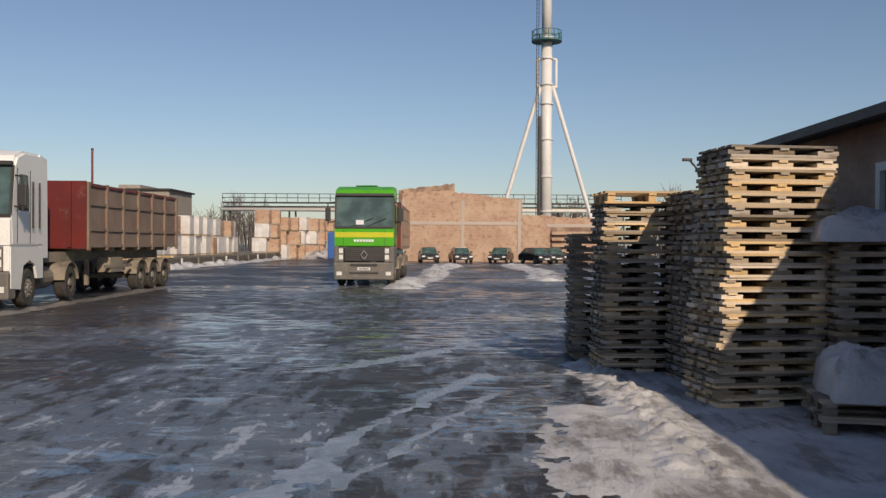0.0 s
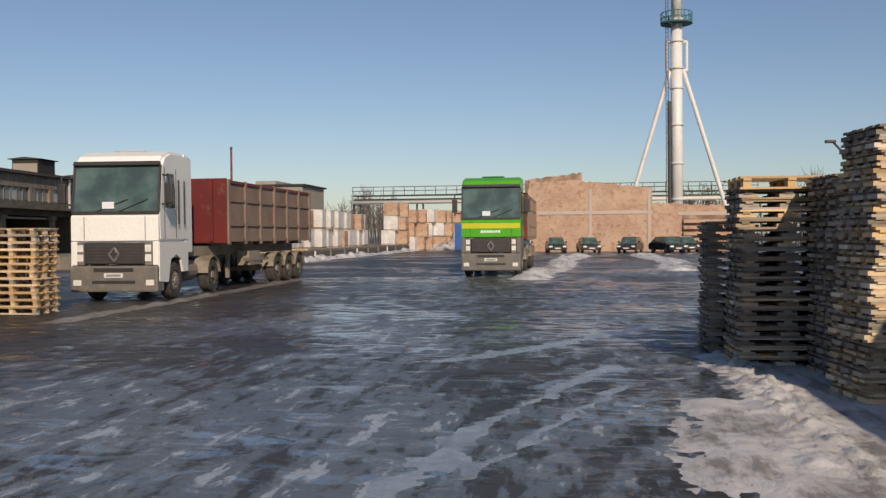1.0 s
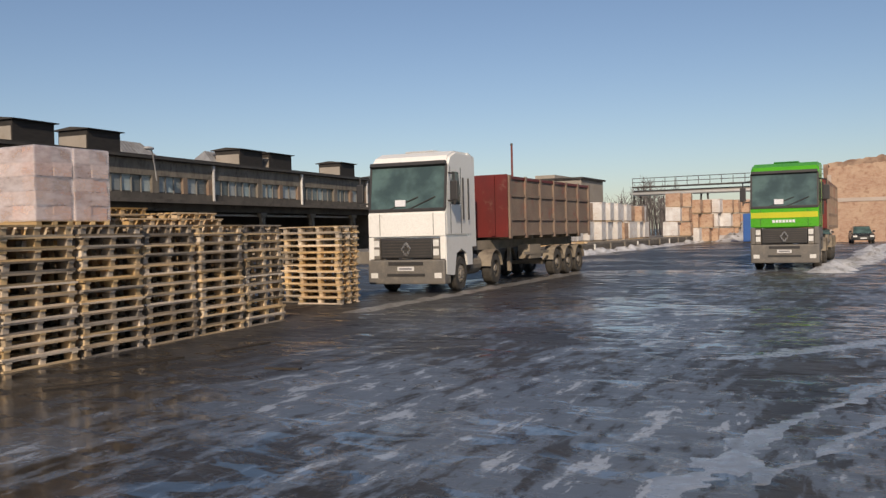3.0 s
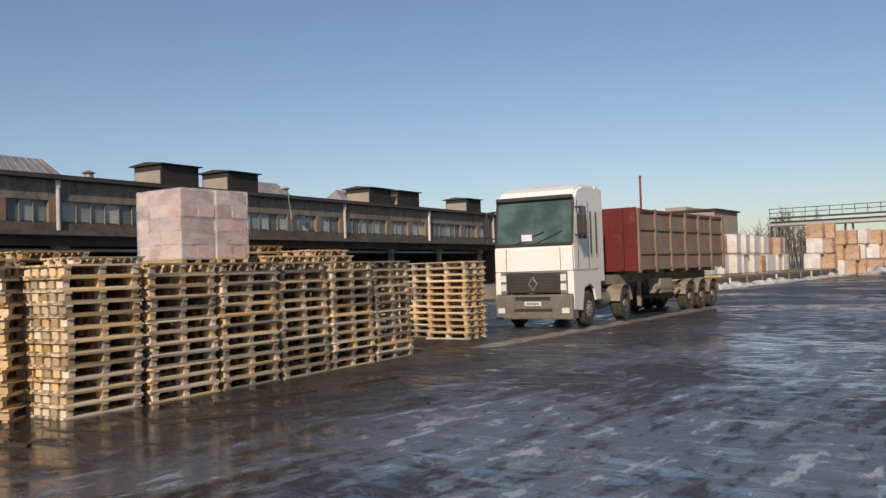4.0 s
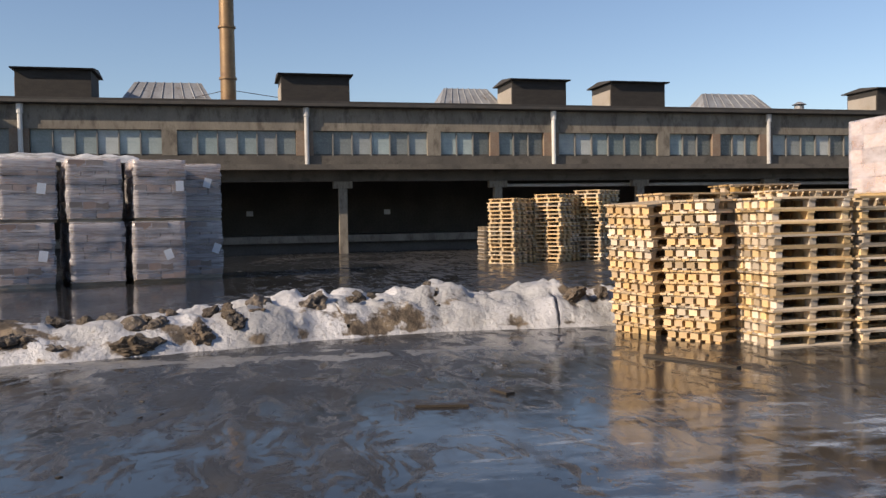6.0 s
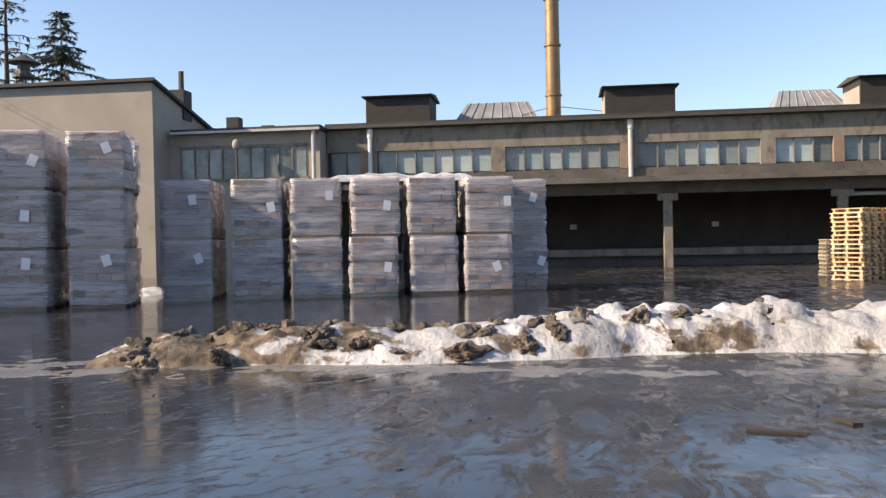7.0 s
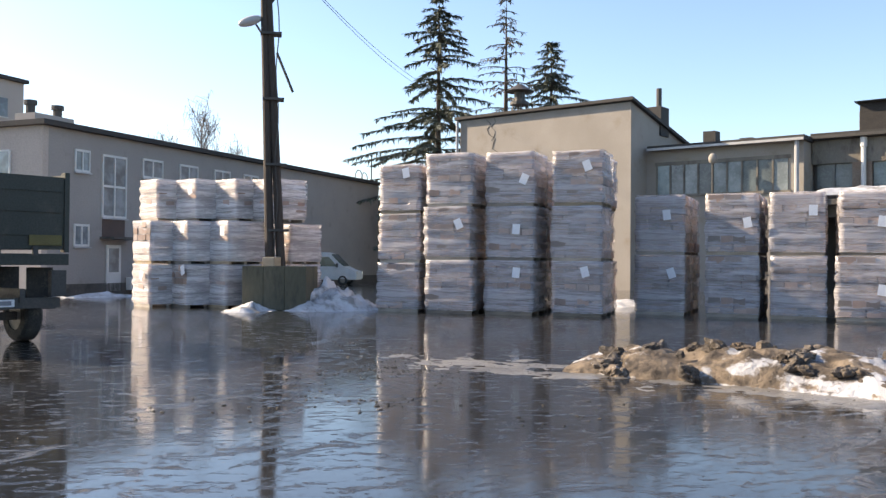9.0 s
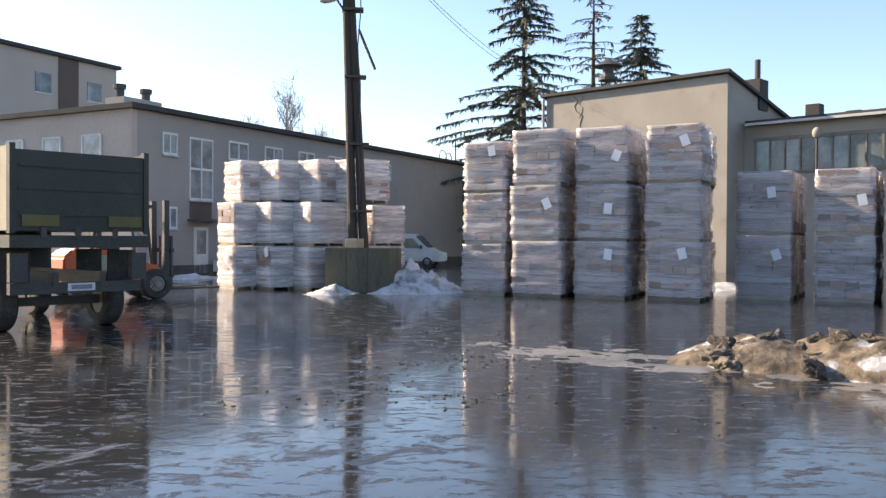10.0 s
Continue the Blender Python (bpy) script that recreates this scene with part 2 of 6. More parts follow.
def brick_material(name, c1, c2, mortar):
    m, n, l, b = nodes_of(name)
    tc, mp, br = n.new("ShaderNodeTexCoord"), n.new("ShaderNodeMapping"), n.new("ShaderNodeTexBrick")
    mp.inputs["Rotation"].default_value = (radians(90), 0, 0)
    for k, v in (("Scale", 1.0), ("Brick Width", 0.26), ("Row Height", 0.077), ("Mortar Size", 0.006)):
        br.inputs[k].default_value = v
    for k, v in (("Color1", c1), ("Color2", c2), ("Mortar", mortar)):
        br.inputs[k].default_value = (*v, 1)
    l.new(tc.outputs["Object"], mp.inputs["Vector"])
    l.new(mp.outputs["Vector"], br.inputs["Vector"])
    col = mixed(n, l, ramp(n, l, grain(n, l, 0.5, 6), 0.4, 0.65, 0, 0.75), br.outputs["Color"], (0.5, 0.37, 0.27))
    col = mixed(n, l, ramp(n, l, grain(n, l, 2.1, 8), 0.52, 0.66, 0, 0.7), col, (0.27, 0.15, 0.1))
    l.new(col, b.inputs["Base Color"])
    b.inputs["Roughness"].default_value = 0.9
    bump(n, l, b, br.outputs["Fac"], 0.4, -0.01)
    return m


def yard_material():
    """Wet asphalt: dry grey crust, dark wet film, mirror puddles and torn sheets of ice, tinted with reflected sky,
    along the wheel tracks.
    """
    m, n, l, b = nodes_of("wet_icy_asphalt")
    sep, tc = n.new("ShaderNodeSeparateXYZ"), n.new("ShaderNodeTexCoord")
    l.new(tc.outputs["Object"], sep.inputs[0])
    x, y = sep.outputs["X"], sep.outputs["Y"]
    # where the ice lies: the middle of the yard, fading towards the stacks and the open back
    icy = calc(n, l, "MULTIPLY", ramp(n, l, x, -10.0, -4.5), ramp(n, l, y, -1.0, 4.0))
    wet_zone = calc(n, l, "MULTIPLY", ramp(n, l, x, 2.5, -3.0), ramp(n, l, y, 12.0, 2.0))
    pool = calc(n, l, "MULTIPLY", ramp(n, l, x, 2.5, -1.0), ramp(n, l, y, 0.5, -5.0))
    torn = grain(n, l, 2.6, 11, (0.5, 1.0, 1), 0.7, 0.7, -8)
    broad = grain(n, l, 0.2, 6, (0.7, 1.0, 1), 0.55, 0.6, 15)
    w = calc(n, l, "ADD", calc(n, l, "MULTIPLY", torn, 0.6), calc(n, l, "MULTIPLY", broad, 0.4))
    wet = ramp(n, l, calc(n, l, "ADD", w, calc(n, l, "ADD", calc(n, l, "MULTIPLY", wet_zone, 0.055), calc(n, l, "MULTIPLY", pool, 0.085))), 0.485, 0.56)
    shred = grain(n, l, 3.6, 13, (1.0, 0.3, 1), 0.74, 0.15, 16)
    patch = grain(n, l, 0.34, 7, (1.0, 0.5, 1), 0.6, 0.2, 30)
    ice = calc(n, l, "MULTIPLY", ramp(n, l, calc(n, l, "ADD", calc(n, l, "MULTIPLY", shred, 0.55), calc(n, l, "MULTIPLY", patch, 0.45)), 0.475, 0.515), icy)
    white = calc(n, l, "MULTIPLY", ramp(n, l, calc(n, l, "ADD", calc(n, l, "MULTIPLY", shred, 0.72), calc(n, l, "MULTIPLY", patch, 0.28)), 0.565, 0.585), icy)
    grit = grain(n, l, 70, 4)
    asphalt = mixed(n, l, ramp(n, l, grain(n, l, 0.6, 8, rough=0.65), 0.35, 0.68), (0.03, 0.03, 0.031), (0.066, 0.064, 0.062))
    asphalt = mixed(n, l, ramp(n, l, grit, 0.35, 0.7, 0, 0.5), asphalt, (0.024, 0.024, 0.025))
    mud = ramp(n, l, grain(n, l, 2.6, 10, (0.6, 1, 1), 0.72), 0.62, 0.66, 0, 0.9)
    col = mixed(n, l, mud, asphalt, (0.03, 0.026, 0.022))
    col = mixed(n, l, calc(n, l, "MULTIPLY", wet, 0.65), col, (0.014, 0.0155, 0.018))
    # ice colour also holds the blue of reflected sky, the white flecks its glints
    col = mixed(n, l, calc(n, l, "MULTIPLY", ice, 0.85), col, (0.125, 0.16, 0.21))
    col = mixed(n, l, calc(n, l, "MULTIPLY", white, 0.85), col, (0.36, 0.42, 0.5))
    slush = calc(n, l, "MULTIPLY", ramp(n, l, grain(n, l, 6.5, 13, (2.4, 1, 1), 0.76, 0.4, 137, True), 0.54, 0.59), pool)
    col = mixed(n, l, calc(n, l, "MULTIPLY", slush, 0.4), col, (0.04, 0.042, 0.046))
    l.new(col, b.inputs["Base Color"])
    r = calc(n, l, "SUBTRACT", ramp(n, l, wet, 0, 1, 0.48, 0.1), calc(n, l, "MULTIPLY", calc(n, l, "MULTIPLY", pool, wet), 0.06))
    crust = calc(n, l, "MULTIPLY", ramp(n, l, grain(n, l, 3.2, 9, (0.4, 1, 1), 0.66, 0.1, 8), 0.5, 0.66), calc(n, l, "SUBTRACT", 0.32, calc(n, l, "ADD", calc(n, l, "MULTIPLY", wet_zone, 0.1), calc(n, l, "MULTIPLY", pool, 0.2))))
    r = calc(n, l, "ADD", r, crust)
    r = calc(n, l, "ADD", r, ramp(n, l, grain(n, l, 6, 6), 0.3, 0.7, -0.03, 0.05))
    r = calc(n, l, "ADD", r, calc(n, l, "MULTIPLY", mud, 0.35))
    r = calc(n, l, "ADD", r, calc(n, l, "MULTIPLY", slush, 0.3))
    l.new(calc(n, l, "MINIMUM", calc(n, l, "MAXIMUM", r, 0.025), 0.9), b.inputs["Roughness"])
    l.new(calc(n, l, "ADD", ramp(n, l, wet, 0, 1, 0.3, 0.6), calc(n, l, "MULTIPLY", pool, 0.4)), b.inputs["Specular IOR Level"])
    dry = calc(n, l, "SUBTRACT", 1.0, wet)
    ripple = calc(n, l, "MULTIPLY", grain(n, l, 7.0, 5, (0.45, 1, 1), 0.6, 0.6, 8), 0.22)
    wave = calc(n, l, "MULTIPLY", calc(n, l, "MULTIPLY", grain(n, l, 11.0, 6, (3.0, 1, 1), 0.66, 0.5, 135, True), pool), 0.16)
    ripple = calc(n, l, "ADD", ripple, wave)
    h = calc(n, l, "ADD", ripple, calc(n, l, "MULTIPLY", calc(n, l, "MULTIPLY", grain(n, l, 9, 8, (0.7, 1, 1)), dry), 0.7))
    h = calc(n, l, "ADD", h, calc(n, l, "MULTIPLY", white, 0.3))
    h = calc(n, l, "SUBTRACT", h, calc(n, l, "MULTIPLY", wet, 0.25))
    h = calc(n, l, "MULTIPLY", h, calc(n, l, "SUBTRACT", 1.0, calc(n, l, "MULTIPLY", pool, 0.55)))
    h = calc(n, l, "ADD", h, calc(n, l, "MULTIPLY", slush, 0.12))
    bump(n, l, b, calc(n, l, "ADD", h, calc(n, l, "MULTIPLY", calc(n, l, "MULTIPLY", grit, dry), 0.08)), 0.3, 0.035)
    return m


SNOW, SNOW_CLEAN = snow_material(), clean_snow_material()
FILM = film_material("stretch_film", (0.58, 0.555, 0.58), 0.32, 0.74)
# whiter copy of the film, with the sunlight on the pole packs in its tone
FILM_SUNLIT = film_material("pale_stretch_film", (0.8, 0.785, 0.8), 0.34, 0.82)
FILM_WHITE = surf("white_wrapping", (0.72, 0.72, 0.72), (0.55, 0.53, 0.52), 1.2, 0.5, relief=0.3, fine=7, dirt=(0.4, 0.25, 0.17), dirt_amount=0.3)
BRICK = brick_material("old_brick", (0.36, 0.2, 0.135), (0.46, 0.31, 0.22), (0.42, 0.36, 0.3))
BRICK_DARK = brick_material("dark_brick", (0.17, 0.1, 0.075), (0.22, 0.14, 0.105), (0.16, 0.14, 0.12))
YARD = yard_material()


# ---- mesh tools ----
def box(bm, x0, x1, y0, y1, z0, z1, m=None, bevel=0.0):
    r = bmesh.ops.create_cube(bm, size=1.0, matrix=Matrix.LocRotScale(((x0 + x1) / 2, (y0 + y1) / 2, (z0 + z1) / 2), None, (abs(x1 - x0), abs(y1 - y0), abs(z1 - z0))))
    if bevel:
        es = {e for v in r["verts"] for e in v.link_edges}
        out = bmesh.ops.bevel(bm, geom=list(es), offset=bevel, segments=2, affect="EDGES", profile=0.6)
        vs = {v for f in out["faces"] for v in f.verts}
        vs |= {v for v in r["verts"] if v.is_valid}
    else:
        vs = set(r["verts"])
    if m is not None:
        bmesh.ops.transform(bm, matrix=m, verts=list(vs))
    return list(vs)


def tube(bm, a, b, r0, r1=None, seg=10, caps=True):
    a, b = Vector(a), Vector(b)
    r1 = r0 if r1 is None else r1
    d = b - a
    m = Matrix.Translation((a + b) / 2) @ d.to_track_quat("Z", "Y").to_matrix().to_4x4()
    return bmesh.ops.create_cone(bm, cap_ends=caps, segments=seg, radius1=r0, radius2=r1, depth=d.length, matrix=m)["verts"]


def prism(bm, outline, axis, lo, hi):
    """An outline of (u, v) pairs drawn out from lo to hi along axis: 'x' takes (y, z), 'y' takes (x, z), 'z' takes (x, y)."""
    def place(u, v, w):
        return {"x": (w, u, v), "y": (u, w, v), "z": (u, v, w)}[axis]
    a = [bm.verts.new(place(u, v, lo)) for u, v in outline]
    b = [bm.verts.new(place(u, v, hi)) for u, v in outline]
    k = len(outline)
    bm.faces.new(a), bm.faces.new(b)
    for i in range(k):
        bm.faces.new((a[i], a[(i + 1) % k], b[(i + 1) % k], b[i]))
    return a + b


def mesh_of(name, bm, material, smooth=False):
    bmesh.ops.recalc_face_normals(bm, faces=bm.faces)
    me = bpy.data.meshes.new(name)
    bm.to_mesh(me)
    bm.free()
    me.materials.append(material)
    if smooth:
        for f in me.polygons:
            f.use_smooth = True
    return me


def part(name, bm, material, parent=None, label="", smooth=False, m=None):
    ob = new(name, mesh_of(name, bm, material, smooth) if isinstance(bm, bmesh.types.BMesh) else bm)
    ob.parent = parent
    if m is not None:
        ob.matrix_basis = m
    return tagged(ob, label)


def thing(name, m, label, category, group="", kind=""):
    ob = new(name)
    ob.matrix_basis = m
    return tagged(ob, label, category, group, kind)


def one_box(name, material, parent, x0, x1, y0, y1, z0, z1, label="", bevel=0.0):
    bm = bmesh.new()
    box(bm, x0, x1, y0, y1, z0, z1, bevel=bevel)
    return part(name, bm, material, parent, label)


def cord(bm, pts, r, seg=5):
    """One continuous round cord through the points."""
    rings = []
    for i, q in enumerate(pts):
        d = (pts[min(i + 1, len(pts) - 1)] - pts[max(i - 1, 0)]).normalized()
        a = d.cross(Vector((0.3, 0.9, 0.2))).normalized()
        b = d.cross(a)
        rings.append([bm.verts.new(q + (a * math.cos(6.2832 * k / seg) + b * math.sin(6.2832 * k / seg)) * r) for k in range(seg)])
    for u, v in zip(rings, rings[1:]):
        for k in range(seg):
            bm.faces.new((u[k], u[(k + 1) % seg], v[(k + 1) % seg], v[k]))
    bm.faces.new(rings[0]), bm.faces.new(rings[-1])


# ---- ground ----
def ground():
    bm = bmesh.new()
    xs = [-1500, -400, -120, -60] + [-60 + 4 * i for i in range(1, 31)] + [120, 400, 1500]
    ys = [-1500, -400, -130, -70] + [-70 + 4 * i for i in range(1, 46)] + [180, 400, 1500]
    grid = [[bm.verts.new((x, y, 0)) for y in ys] for x in xs]
    for i in range(len(xs) - 1):
        for j in range(len(ys) - 1):
            bm.faces.new((grid[i][j], grid[i + 1][j], grid[i + 1][j + 1], grid[i][j + 1]))
    tagged(part("ground", bm, YARD), "dark wet asphalt yard with puddles and torn grey ice", "ground", kind="structure")


ground()


# ---- warehouse along the yard, in its own frame: facade at x = -49, y along the wall ----
def warehouse():
    w = thing("warehouse", pose(0, 0, 0, 0, 0, 4.4), "long dark concrete warehouse with open bays and strip windows", "warehouse")
    F, Y0, Y1, TOP, CAN = -49.0, -13.0, 97.0, 8.65, 4.9
    one_box("upper_wall", CONCRETE, w, F - 0.4, F, Y0, Y1, 7.02, TOP - 0.35, "stained beige concrete band")
    one_box("sill_wall", CONCRETE_DARK, w, F - 0.4, F, Y0, Y1, CAN, 5.62)
    one_box("fascia", TAR, w, F - 0.6, F + 0.35, Y0, Y1, TOP - 0.35, TOP)
    one_box("gutter", STEEL_DARK, w, F + 0.352, F + 0.5, Y0, Y1, TOP - 0.3, TOP - 0.14)
    one_box("roof", TAR, w, F - 26, F - 0.602, Y0, Y1, TOP - 0.3, TOP - 0.06)
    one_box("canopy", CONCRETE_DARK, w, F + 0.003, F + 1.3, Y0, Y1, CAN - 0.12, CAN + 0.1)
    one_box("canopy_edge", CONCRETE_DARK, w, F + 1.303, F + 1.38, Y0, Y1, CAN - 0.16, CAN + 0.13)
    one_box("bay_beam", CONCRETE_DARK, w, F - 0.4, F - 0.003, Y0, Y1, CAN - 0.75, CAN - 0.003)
    one_box("bay_ceiling", RECESS_SHADE, w, F - 11, F - 0.402, Y0, Y1, CAN - 0.2, CAN)
    one_box("back_wall", RECESS_SHADE, w, F - 11.3, F - 11, Y0, Y1, 0, CAN)
    one_box("rear_wall", CONCRETE_DARK, w, F - 26, F - 25.7, Y0, Y1, 0, TOP - 0.3)
    for y in (Y0, Y1 - 0.3):
        one_box("end_wall", CONCRETE_DARK, w, F - 25.7, F - 0.402, y, y + 0.3, 0, TOP - 0.35)
    one_box("loading_platform", CONCRETE, w, F - 11, F - 3.2, Y0 + 0.3, Y1 - 0.3, 0.62, 1.05, "worn concrete loading platform edge")
    one_box("platform_base", RECESS_SHADE, w, F - 11, F - 3.6, Y0 + 0.3, Y1 - 0.3, 0, 0.617)
    bm = bmesh.new()
    box(bm, -0.2, 0.2, -0.24, 0.24, 0, CAN - 0.76, bevel=0.02)
    box(bm, -0.22, 0.22, -0.55, 0.55, CAN - 1.15, CAN - 0.755, bevel=0.02)
    col = mesh_of("column", bm, CONCRETE)
    for i in range(-1, 11):
        part("column", col, None, w, m=pose(F - 0.2, 6.4 + 9.3 * i, 0))
    for y in (1.2, 10.7, 20.0, 29.5):
        one_box("notice", PAPER, w, F - 10.99, F - 10.96, y, y + 0.45, 2.35, 2.7)
    one_box("strip_backing", RECESS_SHADE, w, F - 0.6, F - 0.403, Y0, Y1, 5.3, 7.3)
    # windows between piers, module by module
    bm = bmesh.new()
    box(bm, -0.02, 0.02, -0.5, 0.5, 0, 1.36)
    pane = mesh_of("pane", bm, PANE)
    bm = bmesh.new()
    box(bm, -0.06, 0.06, -0.035, 0.035, 0, 1.4)
    bar = mesh_of("mullion", bm, MULLION)
    rng = random.Random(4)
    M = 14.8
    for k in range(-2, 7):
        y0 = 4.3 + M * k
        for off, wd in ((0.0, 0.95), (7.5, 0.8), (11.2, 0.55)):
            if (k, off) != (-1, 11.2) and Y0 < y0 + off < Y1 - 1:
                one_box("pier", PIER if wd != 0.8 else CONCRETE, w, F - 0.35, F + 0.02, y0 + off - wd / 2, y0 + off + wd / 2, 5.62, 7.02)
        for a, b in ((0.5, 7.1), (7.9, 14.3)) if k == -1 else ((0.5, 7.1), (7.9, 10.9), (11.5, 14.3)):
            a, b = max(y0 + a, Y0 + 0.2), min(y0 + b, Y1 - 0.3)
            if b - a < 1:
                continue
            q = max(2, round((b - a) / 1.12))
            step = (b - a) / q
            win = one_box("window", STEEL_DARK, w, F - 0.32, F - 0.22, a, b, 5.62, 5.72)
            for i in range(q):
                p = part("pane", pane, None, win, m=pose(F - 0.26, a + step * (i + 0.5), 5.66) @ Matrix.Diagonal((1, step, 1, 1)))
                if i:
                    part("mullion", bar, None, win, m=pose(F - 0.17, a + step * i, 5.62))
        if y0 > Y0:
            bm = bmesh.new()
            tube(bm, (F + 0.14, y0 + 0.1, CAN + 0.1), (F + 0.14, y0 + 0.1, TOP - 0.36), 0.13, seg=10)
            tube(bm, (F + 0.14, y0 + 0.1, TOP - 0.85), (F + 0.14, y0 + 0.1, TOP - 0.34), 0.18, seg=10)
            part("downpipe", bm, PIPE_GREY if k % 2 == 0 else FRAME_WHITE, w, smooth=False)
    # things on the roof
    for y0, y1 in ((-11.3, -7.0), (3.0, 7.4), (17.2, 21.2), (23.9, 28.1), (44.1, 48.2), (51.0, 54.9), (70.7, 74.9), (75.8, 80.4), (90.8, 94.7)):
        v = one_box("roof_vent", VENT, w, F - 5.2, F - 2.2, y0 + 0.2, y1 - 0.2, TOP - 0.06, TOP + 1.85, "black boarded roof ventilator")
        bm = bmesh.new()
        prism(bm, [(F - 5.6, TOP + 1.853), (F - 1.9, TOP + 1.853), (F - 1.85, TOP + 1.92), (F - 3.7, TOP + 2.12), (F - 5.65, TOP + 1.92)], "y", y0, y1)
        part("vent_roof", bm, TAR, v)
        # pale panel paints sunlight onto the south side of the black vent
        one_box("vent_side", PLASTER_WARM, v, F - 5.1, F - 2.3, y0 + 0.16, y0 + 0.197, TOP, TOP + 1.4)
    for y0, y1 in ((-6.3, -0.4), (13.0, 18.0), (32.0, 38.2), (57.5, 62.5), (69.5, 75.0)):
        bm = bmesh.new()
        z0, z1 = TOP - 0.06, TOP + 1.9
        vs = [bm.verts.new(c) for c in ((F - 8.5, y0, z0), (F - 4.0, y0, z0), (F - 4.0, y1, z0), (F - 8.5, y1, z0), (F - 6.2, y0 + 1.0, z1), (F - 6.2, y1 - 1.0, z1))]
        for f in ((0, 1, 2, 3), (1, 2, 5, 4), (2, 3, 5), (3, 0, 4, 5), (0, 1, 4)):
            bm.faces.new([vs[i] for i in f])
        s = part("skylight", bm, SHEET, w, "dull zinc-clad roof lantern")
        for i in range(8):
            t = (i + 0.5) / 8
            bm = bmesh.new()
            tube(bm, (F - 3.98, y0 + (y1 - y0) * t, z0 + 0.02), (F - 6.2, y0 + 1 + (y1 - y0 - 2) * t, z1 + 0.02), 0.035, seg=5)
            part("seam", bm, SHEET, s)
    bm = bmesh.new()
    tube(bm, (F - 3, 38.6, TOP - 0.1), (F - 3, 38.6, TOP + 0.7), 0.32, seg=12)
    tube(bm, (F - 3, 38.6, TOP + 0.75), (F - 3, 38.6, TOP + 0.95), 0.5, 0.12, seg=12)
    part("turbine_vent", bm, SHEET, w)
    bm = bmesh.new()
    cord(bm, [Vector((F + 0.3 + 0.9 * t, 56 - 1.6 * t, 6.6 + 2.4 * math.sin(1.5 * t))) for t in (0, 0.2, 0.4, 0.6, 0.8, 1.0)], 0.05, 6)
    a = part("lamp_arm", bm, PIPE_GREY, w)
    bm = bmesh.new()
    bmesh.ops.create_uvsphere(bm, u_segments=12, v_segments=8, radius=1, matrix=Matrix.Translation((F + 1.45, 53.9, 9.0)) @ Matrix.Diagonal((0.22, 0.55, 0.16, 1)))
    part("lamp_head", bm, PIPE_GREY, a, smooth=True)
    for y0, y1 in ((16, 41), (44, 90)):
        bm = bmesh.new()
        tube(bm, (F - 0.8, y0, CAN - 1.0), (F - 0.8, y1, CAN - 1.0), 0.11, seg=8)
        part("bay_pipe", bm, PIPE_GREY, w)
    return w


def steel_stack():
    """Rusty flue pipe that rises behind the roof edge."""
    s = thing("flue_stack", pose(0, 0, 0, 0, 0, 4.4) @ pose(-54, 0.2, 8.4), "tall rusty ochre steel flue stack on the roof", "chimney")
    bm = bmesh.new()
    tube(bm, (0, 0, 0), (0, 0, 8.3), 0.47, 0.43, seg=20, caps=False)
    tube(bm, (0, 0, 0.1), (0, 0, 8.25), 0.4, 0.36, seg=20)
    part("flue", bm, RUST, s, smooth=True)
    for z in (2.2, 5.3, 8.2):
        bm = bmesh.new()
        tube(bm, (0, 0, z), (0, 0, z + 0.12), 0.53, seg=20)
        part("flange", bm, RUST, s)
    bm = bmesh.new()
    tube(bm, (0, 0, 1.6), (0, 5, 0.9), 0.02, seg=4)
    tube(bm, (0, 0, 1.6), (0, -4, 0.6), 0.02, seg=4)
    part("guy_wire", bm, STEEL_DARK, s)


